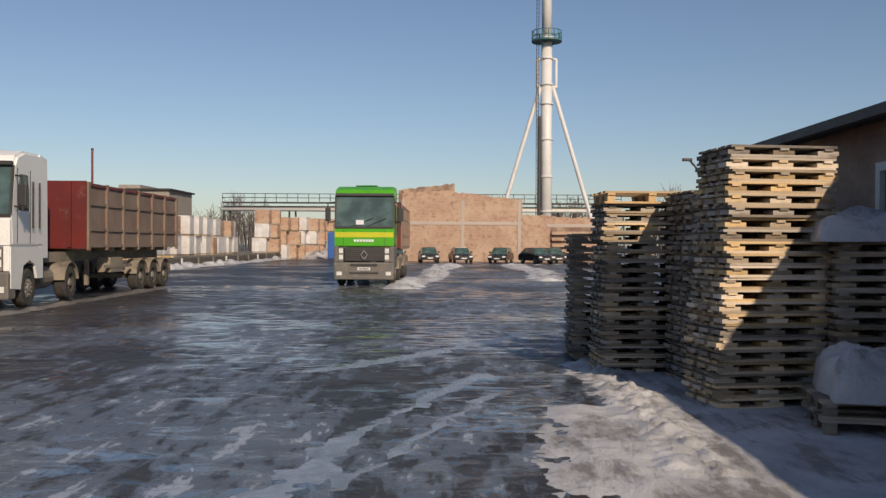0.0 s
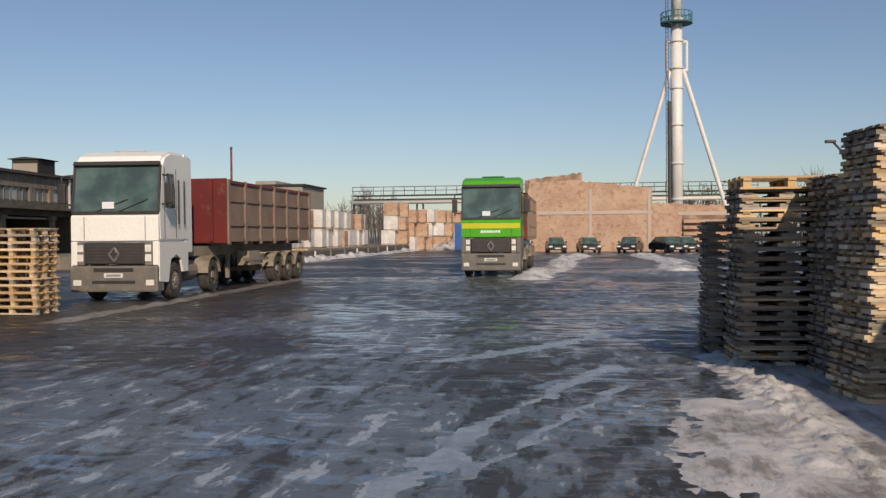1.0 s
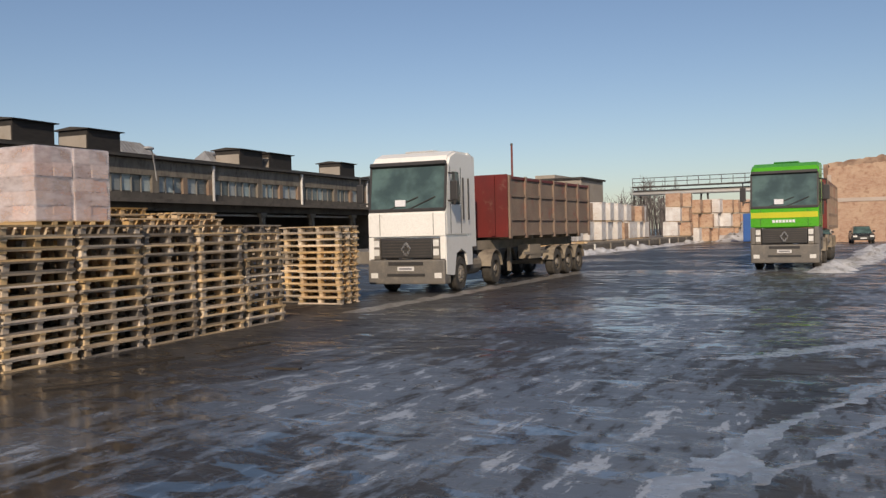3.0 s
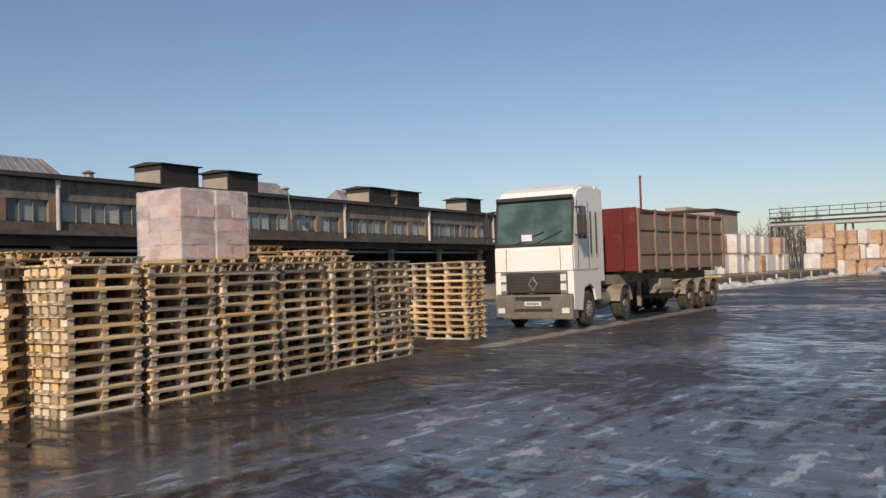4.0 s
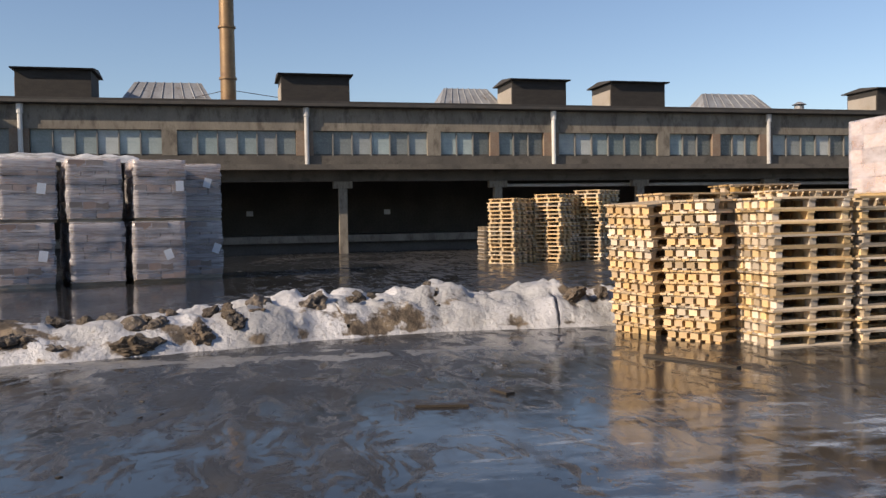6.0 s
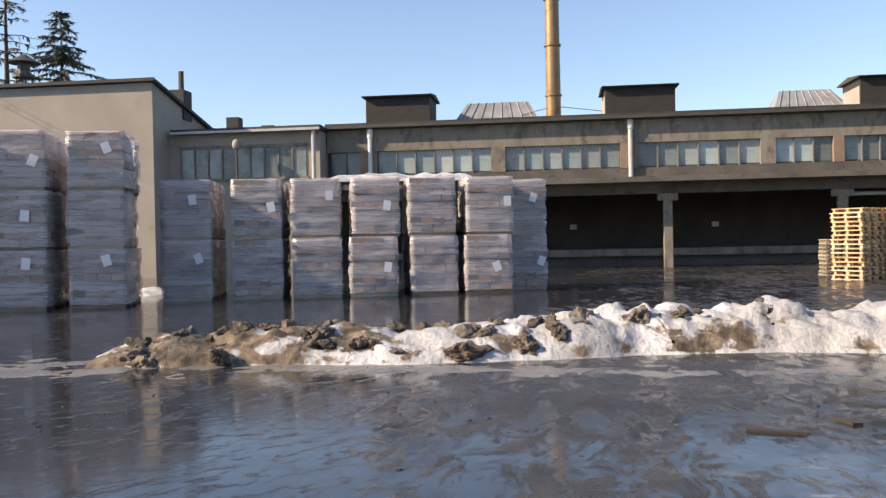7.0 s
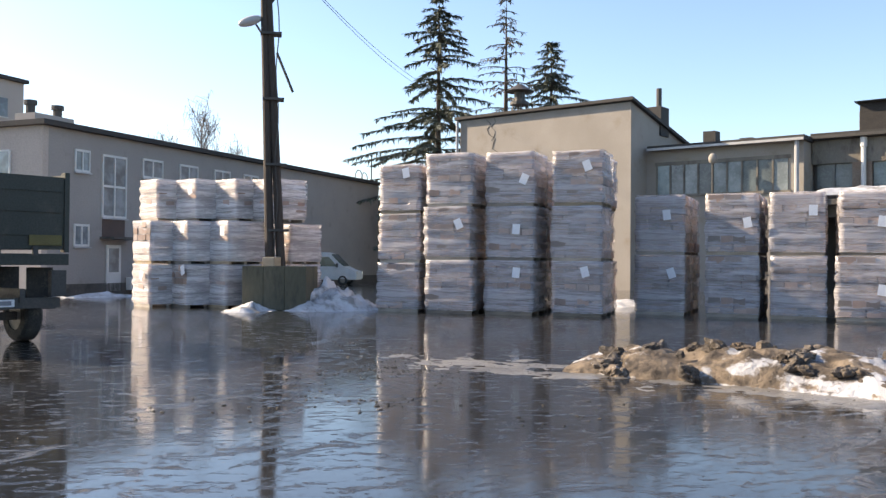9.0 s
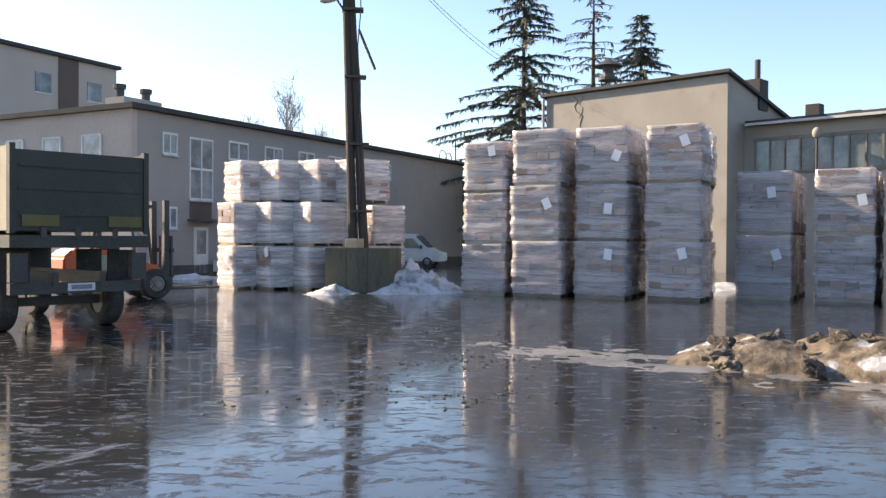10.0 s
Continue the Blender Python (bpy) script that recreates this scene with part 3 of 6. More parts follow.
def plaster_house():
    h = thing("house", pose(0, 0, 0, 0, 0, 4.4), "plain beige rendered annex house with a falling roof and windowed wing", "house")
    bm = bmesh.new()
    prism(bm, [(-45.5, 0), (-45.5, 10.95), (-58, 8.2), (-58, 0)], "y", -34.3, -22.0)
    part("wall", bm, PLASTER_WARM, h, "cracked beige render")
    bm = bmesh.new()
    prism(bm, [(-45.2, 10.96), (-45.2, 11.14), (-58.2, 8.4), (-58.2, 8.2)], "y", -34.6, -21.75)
    part("roof", bm, TAR, h)
    bm = bmesh.new()
    tube(bm, (-45.35, -34.45, 0.2), (-45.35, -34.45, 10.9), 0.09, seg=8)
    part("downpipe", bm, PIPE_GREY, h)
    bm = bmesh.new()
    box(bm, -50.6, -49.4, -22.8, -21.9, 9.4, 11.2)
    c = part("chimney", bm, TAR, h)
    bm = bmesh.new()
    tube(bm, (-50, -22.3, 11.2), (-50, -22.3, 12.4), 0.17, seg=10)
    part("flue", bm, STEEL_DARK, c)
    for y in (-20.5, -18.2):
        one_box("chimney", TAR, h, -53.4, -52.6, y, y + 0.8, 8.3, 9.9 - (y > -19) * 0.6)
    bm = bmesh.new()
    cord(bm, [Vector((-45.49, -32.2 + 0.25 * math.sin(i * 1.9) + 0.12 * i, 10.8 - 0.32 * i)) for i in range(9)], 0.022, 4)
    cord(bm, [Vector((-45.49, -31.6 + 0.2 * math.sin(i * 2.3), 10.9 - 0.3 * i)) for i in range(6)], 0.016, 4)
    tagged(part("crack", bm, TAR, h), kind="stuff")
    # low wing with one long window
    one_box("wing_wall", PLASTER_WARM, h, -58, -47.6, -21.997, -13.05, 0, 8.2, "grey-beige render in shade")
    one_box("wing_roof", TAR, h, -58, -47.1, -21.74, -12.9, 8.2, 8.45)
    one_box("gutter", PIPE_GREY, h, -47.097, -46.95, -21.7, -12.9, 8.16, 8.3)
    win = one_box("window", CONCRETE, h, -47.597, -47.5, -21.4, -13.7, 5.45, 5.6)
    n = 9
    step = 7.5 / n
    for i in range(n):
        y = -21.3 + step * i
        one_box("pane", PANE, win, -47.597, -47.55, y + 0.05, y + step - 0.05, 5.603, 7.3)
        one_box("mullion", CONCRETE, win, -47.597, -47.49, y - 0.05, y + 0.05, 5.603, 7.3)
    one_box("lintel", CONCRETE, h, -47.597, -47.5, -21.4, -13.7, 7.303, 7.5)
    bm = bmesh.new()
    tube(bm, (-47.2, -13.3, 4.6), (-47.2, -13.3, 8.15), 0.12, seg=10)
    part("downpipe", bm, PIPE_GREY, h)
    # lamp on a post before the wing
    l = thing("yard_lamp", pose(0, 0, 0, 0, 0, 4.4) @ pose(-46.6, -17.6, 0), "small globe lamp on a thin dark post by the wall", "lamp")
    bm = bmesh.new()
    tube(bm, (0, 0, 0), (0, 0, 7.2), 0.06, seg=8)
    part("post", bm, STEEL_DARK, l)
    bm = bmesh.new()
    bmesh.ops.create_uvsphere(bm, u_segments=14, v_segments=10, radius=0.24, matrix=Matrix.Translation((0, 0, 7.42)) @ Matrix.Diagonal((1, 1, 1.25, 1)))
    part("globe", bm, PLASTER_WARM, l, smooth=True)
    # siren on the roof
    s = thing("roof_siren", pose(0, 0, 0, 0, 0, 4.4) @ pose(-48.5, -31.6, 10.3), "mushroom-shaped warning siren on a frame on the roof", "siren")
    bm = bmesh.new()
    for dx, dy in ((-0.4, -0.4), (0.4, -0.4), (0.4, 0.4), (-0.4, 0.4)):
        tube(bm, (dx, dy, -0.2), (dx * 0.5, dy * 0.5, 1.7), 0.045, seg=5)
    part("stand", bm, STEEL_DARK, s)
    bm = bmesh.new()
    tube(bm, (0, 0, 1.5), (0, 0, 2.1), 0.28, seg=12)
    tube(bm, (0, 0, 2.1), (0, 0, 2.5), 0.75, 0.1, seg=16)
    tube(bm, (0, 0, 1.4), (0, 0, 1.55), 0.5, seg=14)
    part("horn", bm, STEEL_DARK, s)
    s.scale = (1.3, 1.3, 1.3)


def office():
    """Two-storey rendered office; its frame runs along the long wall, which faces +y there."""
    m = pose(-15.4, -36.9, 0, 0, 0, 180 + 20)
    o = thing("office_building", m, "two-storey grey rendered office block with white-framed windows", "office building")
    L, D, H = 31.0, 13.0, 7.25
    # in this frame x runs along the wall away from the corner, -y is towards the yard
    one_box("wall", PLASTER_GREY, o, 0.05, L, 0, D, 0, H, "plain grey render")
    # paler plaster puts the sunlight on this end into its colour
    one_box("end_wall", PLASTER_PINK, o, -0.25, 0.047, -0.02, D, 0, H, "render made paler for its sunlit end")
    one_box("roof", TAR, o, -0.5, L + 0.3, -0.35, D + 0.3, H, H + 0.22)
    one_box("plinth", CONCRETE_DARK, o, 0.05, L, -0.06, -0.003, 0, 0.5)

    def window(x, z0, z1, wd, rows=1, wall=o):
        w = one_box("window", PANE_HOME, o, x - wd / 2, x + wd / 2, -0.03, -0.003, z0, z1)
        for a, b in ((x - wd / 2 - 0.06, x - wd / 2), (x - 0.03, x + 0.03), (x + wd / 2, x + wd / 2 + 0.06)):
            one_box("frame", FRAME_WHITE, w, a, b, -0.08, -0.004, z0 - 0.05, z1 + 0.05)
        for i in range(rows + 1):
            z = z0 + (z1 - z0) * i / rows
            one_box("frame", FRAME_WHITE, w, x - wd / 2, x + wd / 2, -0.075, -0.033, z - 0.05, z + 0.05)
        one_box("sill", PIPE_GREY, w, x - wd / 2 - 0.1, x + wd / 2 + 0.1, -0.16, -0.083, z0 - 0.12, z0 - 0.06)
    window(1.9, 5.5, 6.4, 0.75)
    window(3.85, 3.55, 6.35, 1.4, 2)
    for x in (6.4, 9.1, 11.9, 14.6, 17.3, 20.0):
        window(x, 5.6, 6.45, 1.3)
    window(1.9, 2.2, 3.1, 0.75)
    for x in (6.4, 9.1, 11.9, 14.6, 17.3, 20.0):
        window(x, 2.3, 3.4, 1.3)
    one_box("spandrel", DOOR, o, 3.15, 4.55, -0.03, -0.003, 2.55, 3.5)
    d = one_box("door", FRAME_WHITE, o, 3.4, 4.3, -0.06, -0.003, 0.12, 2.25, "white glazed entrance door")
    one_box("glass", PANE_HOME, d, 3.55, 4.15, -0.08, -0.063, 1.0, 2.1)
    one_box("porch_roof", CONCRETE_DARK, o, 2.95, 4.75, -0.9, -0.064, 2.5, 2.62)
    bm = bmesh.new()
    box(bm, 4.6, 5.3, -0.4, -0.08, 0.15, 0.75, bevel=0.03)
    part("air_conditioner", bm, FRAME_WHITE, o)
    for y in (2.4, 5.0, 7.6, 10.0):
        w = one_box("window", PANE_HOME, o, -0.3, -0.253, y - 0.55, y + 0.55, 5.0, 6.2)
        for a, b, c, e in ((y - 0.62, y - 0.55, 4.95, 6.25), (y + 0.55, y + 0.62, 4.95, 6.25), (y - 0.55, y + 0.55, 6.2, 6.27), (y - 0.55, y + 0.55, 4.93, 5.0)):
            one_box("frame", FRAME_WHITE, w, -0.33, -0.254, a, b, c, e)
    c = one_box("chimney", PLASTER_PINK, o, 0.6, 2.8, 1.4, 2.6, H + 0.22, H + 0.75)
    for x in (0.9, 2.4):
        bm = bmesh.new()
        tube(bm, (x, 2.0, H + 0.75), (x, 2.0, H + 1.15), 0.2, seg=10)
        tube(bm, (x, 2.0, H + 1.15), (x, 2.0, H + 1.35), 0.28, seg=10)
        part("pot", bm, STEEL_DARK, c)
    bm = bmesh.new()
    tube(bm, (L - 0.6, 0.3, H + 0.2), (L - 0.6, 0.3, H + 2.0), 0.05, seg=6)
    cord(bm, [Vector((L - 2.6 + 0.6 * math.cos(a), 0.3, H + 0.2 + 0.75 * math.sin(a))) for a in (0, 0.6, 1.2, 1.9, 2.5, 3.14)], 0.035, 5)
    cord(bm, [Vector((L - 1.7 + 0.5 * math.cos(a), 0.3, H + 0.2 + 0.65 * math.sin(a))) for a in (0, 0.6, 1.2, 1.9, 2.5, 3.14)], 0.035, 5)
    part("roof_rail", bm, STEEL_DARK, o)
    # lower wing with a slanted end
    f = bmesh.new()
    prism(f, [(L + 0.05, 0), (L + 0.05, 6.6), (L + 4.5, 4.6), (L + 4.5, 0)], "y", 0.4, 9.0)
    part("lower_wing", f, CONCRETE_DARK, o)
    # tall block far behind
    t = thing("apartment_block", pose(-24.8, -63.5, 0, 0, 0, 201.5), "pale plastered apartment block behind the office", "apartment block")
    one_box("wall", PLASTER_PINK, t, -18, 0, 0, 12, 0, 14.0)
    one_box("roof", TAR, t, -18.3, 0.2, -0.3, 12.2, 14.0, 14.25)
    for x in (-2.0, -6.2, -10.4):
        for z in (8.4, 11.4):
            w = one_box("window", PANE_HOME, t, x - 0.6, x + 0.6, -0.06, -0.003, z, z + 1.3)
            one_box("frame", FRAME_WHITE, w, x - 0.68, x + 0.68, -0.05, -0.004, z - 0.08, z - 0.003)
    one_box("stair_panel", DOOR, t, -5.0, -3.4, -0.07, -0.003, 8.0, 14.0)


def right_building():
    b = thing("brick_shed", pose(0, 0, 0), "low dark brick building with an overhanging tarred roof", "building")
    one_box("wall", BRICK_DARK, b, 5.1, 5.4, -12, 13.2, 0, 3.2, "dark sooty brickwork")
    one_box("rear_wall", BRICK_DARK, b, 12, 12.3, -12, 13.2, 0, 3.2)
    for y in (-12, 12.9):
        one_box("end_wall", BRICK_DARK, b, 5.402, 11.998, y, y + 0.3, 0, 3.2)
    bm = bmesh.new()
    prism(bm, [(4.85, 3.2), (4.85, 3.33), (8.7, 4.4), (12.7, 3.36), (12.7, 3.22)], "y", -12.4, 13.6)
    part("roof", bm, TAR, b)
    one_box("gutter", STEEL_DARK, b, 4.74, 4.847, -12.4, 13.6, 3.18, 3.3)
    for y in (9.2, 5.0, 0.8):
        w = one_box("window", PANE_HOME, b, 5.06, 5.098, y - 0.7, y + 0.7, 1.5, 2.6)
        for a, c, z0, z1 in ((y - 0.8, y - 0.7, 1.4, 2.7), (y + 0.7, y + 0.8, 1.4, 2.7), (y - 0.7, y + 0.7, 2.6, 2.7), (y - 0.7, y + 0.7, 1.4, 1.5), (y - 0.04, y + 0.04, 1.5, 2.6)):
            one_box("frame", FRAME_WHITE, w, 5.0, 5.097, a, c, z0, z1)


warehouse()
steel_stack()
plaster_house()
office()
right_building()


# ---- wooden pallets ----
def board_mesh(name, l, w, h, mat):
    bm = bmesh.new()
    box(bm, -l / 2, l / 2, -w / 2, w / 2, 0, h)
    return mesh_of(name, bm, mat)


def pallet_kind(L, W, H, wood, deck=5, fill=0.72, foot=(0.1, 0.16), skids=3, feet=3):
    """Meshes and layout of one kind of pallet: L along x, W along y. Rows of (name, mesh, pose)."""
    t = 0.027
    rows, rng = [], random.Random(int(L * 1000 + W * 77 + H * 997))
    dk = [board_mesh("deck_board", L + e, W / deck * fill, t, wood) for e in (0.0, 0.025, -0.02)]
    cross = board_mesh("cross_board", 0.1, W, t, wood)
    block = board_mesh("block", foot[0], foot[1], H - 3 * t, wood)
    skid = board_mesh("skid", L, W / skids * 0.5 if skids > 3 else 0.1, t, wood)
    for i in range(deck):
        y = -W / 2 + W / deck * fill / 2 + (W - W / deck * fill) * i / (deck - 1)
        rows.append(("deck_board", dk[i % 3], pose(0, y, H - t, 0, 0, rng.uniform(-0.7, 0.7))))
    for x in (-L / 2 + 0.09, 0, L / 2 - 0.09):
        rows.append(("cross_board", cross, pose(x, 0, H - 2 * t)))
        for k in range(feet):
            y = (W / 2 - foot[1] / 2 - 0.02) * (2 * k / (feet - 1) - 1)
            rows.append(("block", block, pose(x, y, t)))
    for i in range(skids):
        rows.append(("skid", skid, pose(0, (W / 2 - 0.06) * (2 * i / (skids - 1) - 1), 0, 0, 0, rng.uniform(-0.5, 0.5))))
    joined = {}
    for name in ("deck_board", "block", "skid"):
        bm = bmesh.new()
        for n, me, p in rows:
            if n == name or (name == "skid" and n == "cross_board"):
                k = len(bm.verts)
                bm.from_mesh(me)
                bm.verts.ensure_lookup_table()
                bmesh.ops.transform(bm, matrix=p, verts=bm.verts[k:])
        joined[name] = mesh_of({"deck_board": "deck", "block": "block_layer", "skid": "skid_layer"}[name], bm, wood)
    return rows, joined, H


KINDS = {}


def pallet(kind, m, fine, label, group):
    rows, joined, h = KINDS[kind]
    p = thing("pallet", m, label, "pallet", group)
    if fine:
        for n, me, q in rows:
            part(n, me, None, p, m=q)
    else:
        for k in ("deck_board", "block", "skid"):
            tagged(part(joined[k].name.split(".")[0], joined[k], None, p), kind="stuff")


KINDS["tall"] = pallet_kind(1.32, 0.9, 0.165, WOOD)
KINDS["tall_old"] = pallet_kind(1.3, 0.9, 0.165, WOOD_OLD)
KINDS["thin"] = pallet_kind(1.2, 0.82, 0.127, WOOD, 7, 0.86, (0.24, 0.2), 4)
KINDS["thin_old"] = pallet_kind(1.19, 0.81, 0.127, WOOD_OLD, 7, 0.86, (0.24, 0.2), 4)
KINDS["close"] = pallet_kind(1.24, 0.88, 0.165, WOOD, 8, 0.93, (0.1, 0.125), 6, 5)
KINDS["close_new"] = pallet_kind(1.24, 0.88, 0.165, WOOD_NEW, 8, 0.93, (0.1, 0.125), 6, 5)
KINDS["fresh"] = pallet_kind(1.28, 0.9, 0.165, WOOD_NEW)
PR = random.Random(11)


def stack(kinds, x, y, rz, count, lean=(0, 0), fine=False, jitter=0.02, z=0.0, twist=1.6, tilt=(0, 0), label="", group="stacked pallets"):
    h = KINDS[kinds[0]][2]
    base = pose(x, y, z, tilt[0], tilt[1], rz)
    for i in range(count):
        k = kinds[PR.randrange(len(kinds))]
        q = base @ pose(PR.uniform(-jitter, jitter), PR.uniform(-jitter, jitter), i * h, 0, 0, PR.uniform(-twist, twist) + (180 if PR.random() < 0.5 else 0))
        q.translation += Vector((lean[0] * i / count, lean[1] * i / count, 0))
        pallet(k, q, fine, label, group)


SUNNY = "sunlit pine pallet in a tall stack on wet asphalt"
# the long front row, its long sides to the yard; it runs off at a slight angle
ROW_TURN = radians(5.4)
for i in range(6):
    along = 0.65 + 1.4 * i
    px, py = -10.25 - along * math.sin(ROW_TURN) - 0.45 * math.cos(ROW_TURN), 6.05 + along * math.cos(ROW_TURN) - 0.45 * math.sin(ROW_TURN)
    stack(("close",) if i == 0 else ("tall", "tall", "tall", "tall_old"), px, py, 95.4, 12, (PR.uniform(-0.05, 0.05), PR.uniform(-0.06, 0.06)), True, 0.022, twist=1.3, label=SUNNY, group="front row of pallet stacks")
# round its end two more stacks of closer-boarded pallets, turned outwards; the outer one leans
stack(("close", "close_new"), -11.54, 5.9, 124, 12, (-0.05, 0.0), True, 0.03, twist=2.5, label=SUNNY, group="end of the pallet rows")
stack(("close", "close_new"), -12.42, 5.52, 114, 12, (-0.35, 0.0), True, 0.035, twist=3, tilt=(2, -3), label="sunlit pine pallet in a leaning stack", group="end of the pallet rows")
stack(("close", "close_new"), -13.7, 6.5, 98, 13, (-0.15, 0.0), True, 0.04, twist=3, label=SUNNY, group="end of the pallet rows")


def inner_stacks():
    """The hidden middle of the pallet store, in one mesh: only its tops and edges show."""
    bm = bmesh.new()
    spots = [(-12.85, 6.9 + 1.3 * i, 12, 90) for i in range(1, 6)] + [(-14.6, 8.3 + 1.35 * i, (14, 13, 13, 13)[i], 90) for i in range(4)] + [(-12.75, 7.0, 12, 96)] + [(-13.9, 14.4, 13, 90), (-15.6, 13.9, 15, 84)]
    for x, y, count, rz in spots:
        rows, joined, h = KINDS["tall"]
        for i in range(count):
            q = pose(x + PR.uniform(-0.04, 0.04), y + PR.uniform(-0.04, 0.04), i * h, 0, 0, rz + PR.uniform(-2, 2))
            for me in joined.values():
                k = len(bm.verts)
                bm.from_mesh(me)
                bm.verts.ensure_lookup_table()
                for v in bm.verts[k:]:
                    v.co = q @ v.co
    me = bpy.data.meshes.new("inner_pallets")
    bm.to_mesh(me)
    bm.free()
    me.materials.append(WOOD_LOOSE)
    tagged(new("inner_pallets", me), "closely packed inner pallet stacks, only tops in view", "pallets", kind="stuff")


WOOD_LOOSE = surf("pallet_wood_pieces", (0.44, 0.3, 0.15), (0.32, 0.215, 0.11), 1.2, 0.75, relief=0.25, fine=22, island=0.4, dirt=(0.16, 0.12, 0.085), dirt_amount=0.3)
inner_stacks()
for i, (x, y, n, kind) in enumerate(((-12.85, 12.1, 1, "fresh"), (-12.85, 13.4, 1, "fresh"), (-13.9, 14.4, 1, "fresh"), (-12.9, 8.2, 1, "tall"))):
    stack((kind,), x, y, 90, n, z=1.982 + (0.165 if i == 2 else 0), fine=True, label="fresh pine pallet on top of the inner stacks", group="end of the pallet rows")
# stacks near the truck
stack(("tall", "fresh"), -12.75, 18.4, 0, 12, label="sunlit pine pallet in a stack beside the truck", group="stacks by the truck", fine=True)
stack(("tall", "tall_old"), -14.0, 18.7, 0, 12, label="pine pallet in a stack beside the truck", group="stacks by the truck", fine=True)
stack(("tall",), -14.8, 17.2, 90, 11, label="pine pallet in a stack beside the truck", group="stacks by the truck", fine=True)
# three stacks far off before the bays
for i, (x, y) in enumerate(((-34.3, 8.5), (-35.0, 9.15), (-34.5, 10.5), (-35.2, 11.1), (-35.0, 12.4), (-35.7, 13.0))):
    stack(("tall", "fresh"), x, y, 40, 16 + i // 2, jitter=0.05, label="sunlit pine pallet in a far stack", group="stacks before the loading bays")
stack(("tall_old",), -38.0, 8.6, 0, 9, label="dark weathered pallet in a low stack", group="stacks before the loading bays")
# the stacks by the brick shed
stack(("thin", "thin", "thin", "thin_old"), 3.4, 9.5, 9, 22, (0.15, 0.0), True, 0.03, label="pine pallet in a tall half-shaded stack", group="stacks by the brick shed")
stack(("thin", "thin_old"), 2.7, 11.9, 3, 18, (0.02, 0), True, 0.03, label="pine pallet in a half-shaded stack", group="stacks by the brick shed")
stack(("fresh",), 2.72, 11.85, 3, 1, z=18 * 0.127, label="fresh pine pallet on top of a stack", group="stacks by the brick shed")
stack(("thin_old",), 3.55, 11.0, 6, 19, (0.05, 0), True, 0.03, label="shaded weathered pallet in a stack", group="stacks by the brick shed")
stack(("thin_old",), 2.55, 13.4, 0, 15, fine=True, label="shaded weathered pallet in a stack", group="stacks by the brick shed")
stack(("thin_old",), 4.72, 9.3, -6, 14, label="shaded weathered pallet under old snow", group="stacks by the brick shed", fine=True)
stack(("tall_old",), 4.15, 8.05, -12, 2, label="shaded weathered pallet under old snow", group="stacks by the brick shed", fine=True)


# ---- packs of clay blocks in stretch film ----
def pack_meshes(seed, W, D, H, courses, mat, film=None):
    rng = random.Random(seed)
    base = bmesh.new()
    for y in (-D / 2 + 0.06, 0, D / 2 - 0.06):
        box(base, -W / 2, W / 2, y - 0.05, y + 0.05, 0, 0.09)
    box(base, -W / 2, W / 2, -D / 2, D / 2, 0.091, 0.12)
    bm = bmesh.new()
    h = (H - 0.12) / courses
    for c in range(courses):
        ox, oy = rng.uniform(-0.045, 0.045), rng.uniform(-0.045, 0.045)
        n, q = rng.choice(((4, 4), (3, 4), (4, 3), (3, 3)))
        for i in range(n):
            for j in range(q):
                if c < courses - 1 and 0 < i < n - 1 and 0 < j < q - 1:
                    continue
                x0, y0 = -W / 2 + W * i / n, -D / 2 + D * j / q
                g = 0.012
                jx, jy = rng.uniform(-0.02, 0.02), rng.uniform(-0.02, 0.02)
                box(bm, x0 + g + ox + jx, x0 + W / n - g + ox + jx, y0 + g + oy + jy, y0 + D / q - g + oy + jy, 0.122 + h * c + 0.004, 0.122 + h * (c + 1) - 0.022)
    f = bmesh.new()
    nx, nz = 9, 14
    ring = []
    for k in range(nz + 1):
        z = 0.1 + (H + 0.02 - 0.1) * k / nz
        row = []
        bulge = 0.035 + rng.uniform(-0.028, 0.024)
        w, d = W / 2 + bulge, D / 2 + bulge
        pts = [(-w + 2 * w * i / nx, -d) for i in range(nx)] + [(w, -d + 2 * d * i / nx) for i in range(nx)] + [(w - 2 * w * i / nx, d) for i in range(nx)] + [(-w, d - 2 * d * i / nx) for i in range(nx)]
        for x, y in pts:
            e = noise.noise(Vector((x * 2.5 + seed * 3, y * 2.5, z * 4.5))) * 0.03
            row.append(f.verts.new((x * (1 + e), y * (1 + e), z + noise.noise(Vector((x * 3, y * 3, z + seed))) * 0.02)))
        ring.append(row)
    m = len(ring[0])
    for k in range(nz):
        for i in range(m):
            f.faces.new((ring[k][i], ring[k][(i + 1) % m], ring[k + 1][(i + 1) % m], ring[k + 1][i]))
    f.faces.new(ring[-1])
    return mesh_of("pallet_base", base, WOOD_OLD), mesh_of("block_load", bm, mat), mesh_of("film", f, film or FILM, True)


PACKS = [pack_meshes(i, 1.5, 1.55, 1.68, (6, 7, 6, 7)[i], BLOCKS) for i in range(4)]
LOW_PACKS = [pack_meshes(30 + i, 1.4, 1.5, 1.58, (7, 6)[i], BLOCKS) for i in range(2)]
TALL_PACKS = [pack_meshes(20 + i, 1.52, 1.55, 1.9, (6, 7, 7, 6)[i], BLOCKS) for i in range(4)]
SMALL = [pack_meshes(9 + i, 1.18, 1.36, 1.47, 6, BLOCKS, FILM_SUNLIT) for i in range(3)]
bm = bmesh.new()
box(bm, -0.12, 0.12, -0.004, 0.004, -0.16, 0.16)
NOTE = mesh_of("label_sheet", bm, PAPER)
KR = random.Random(5)


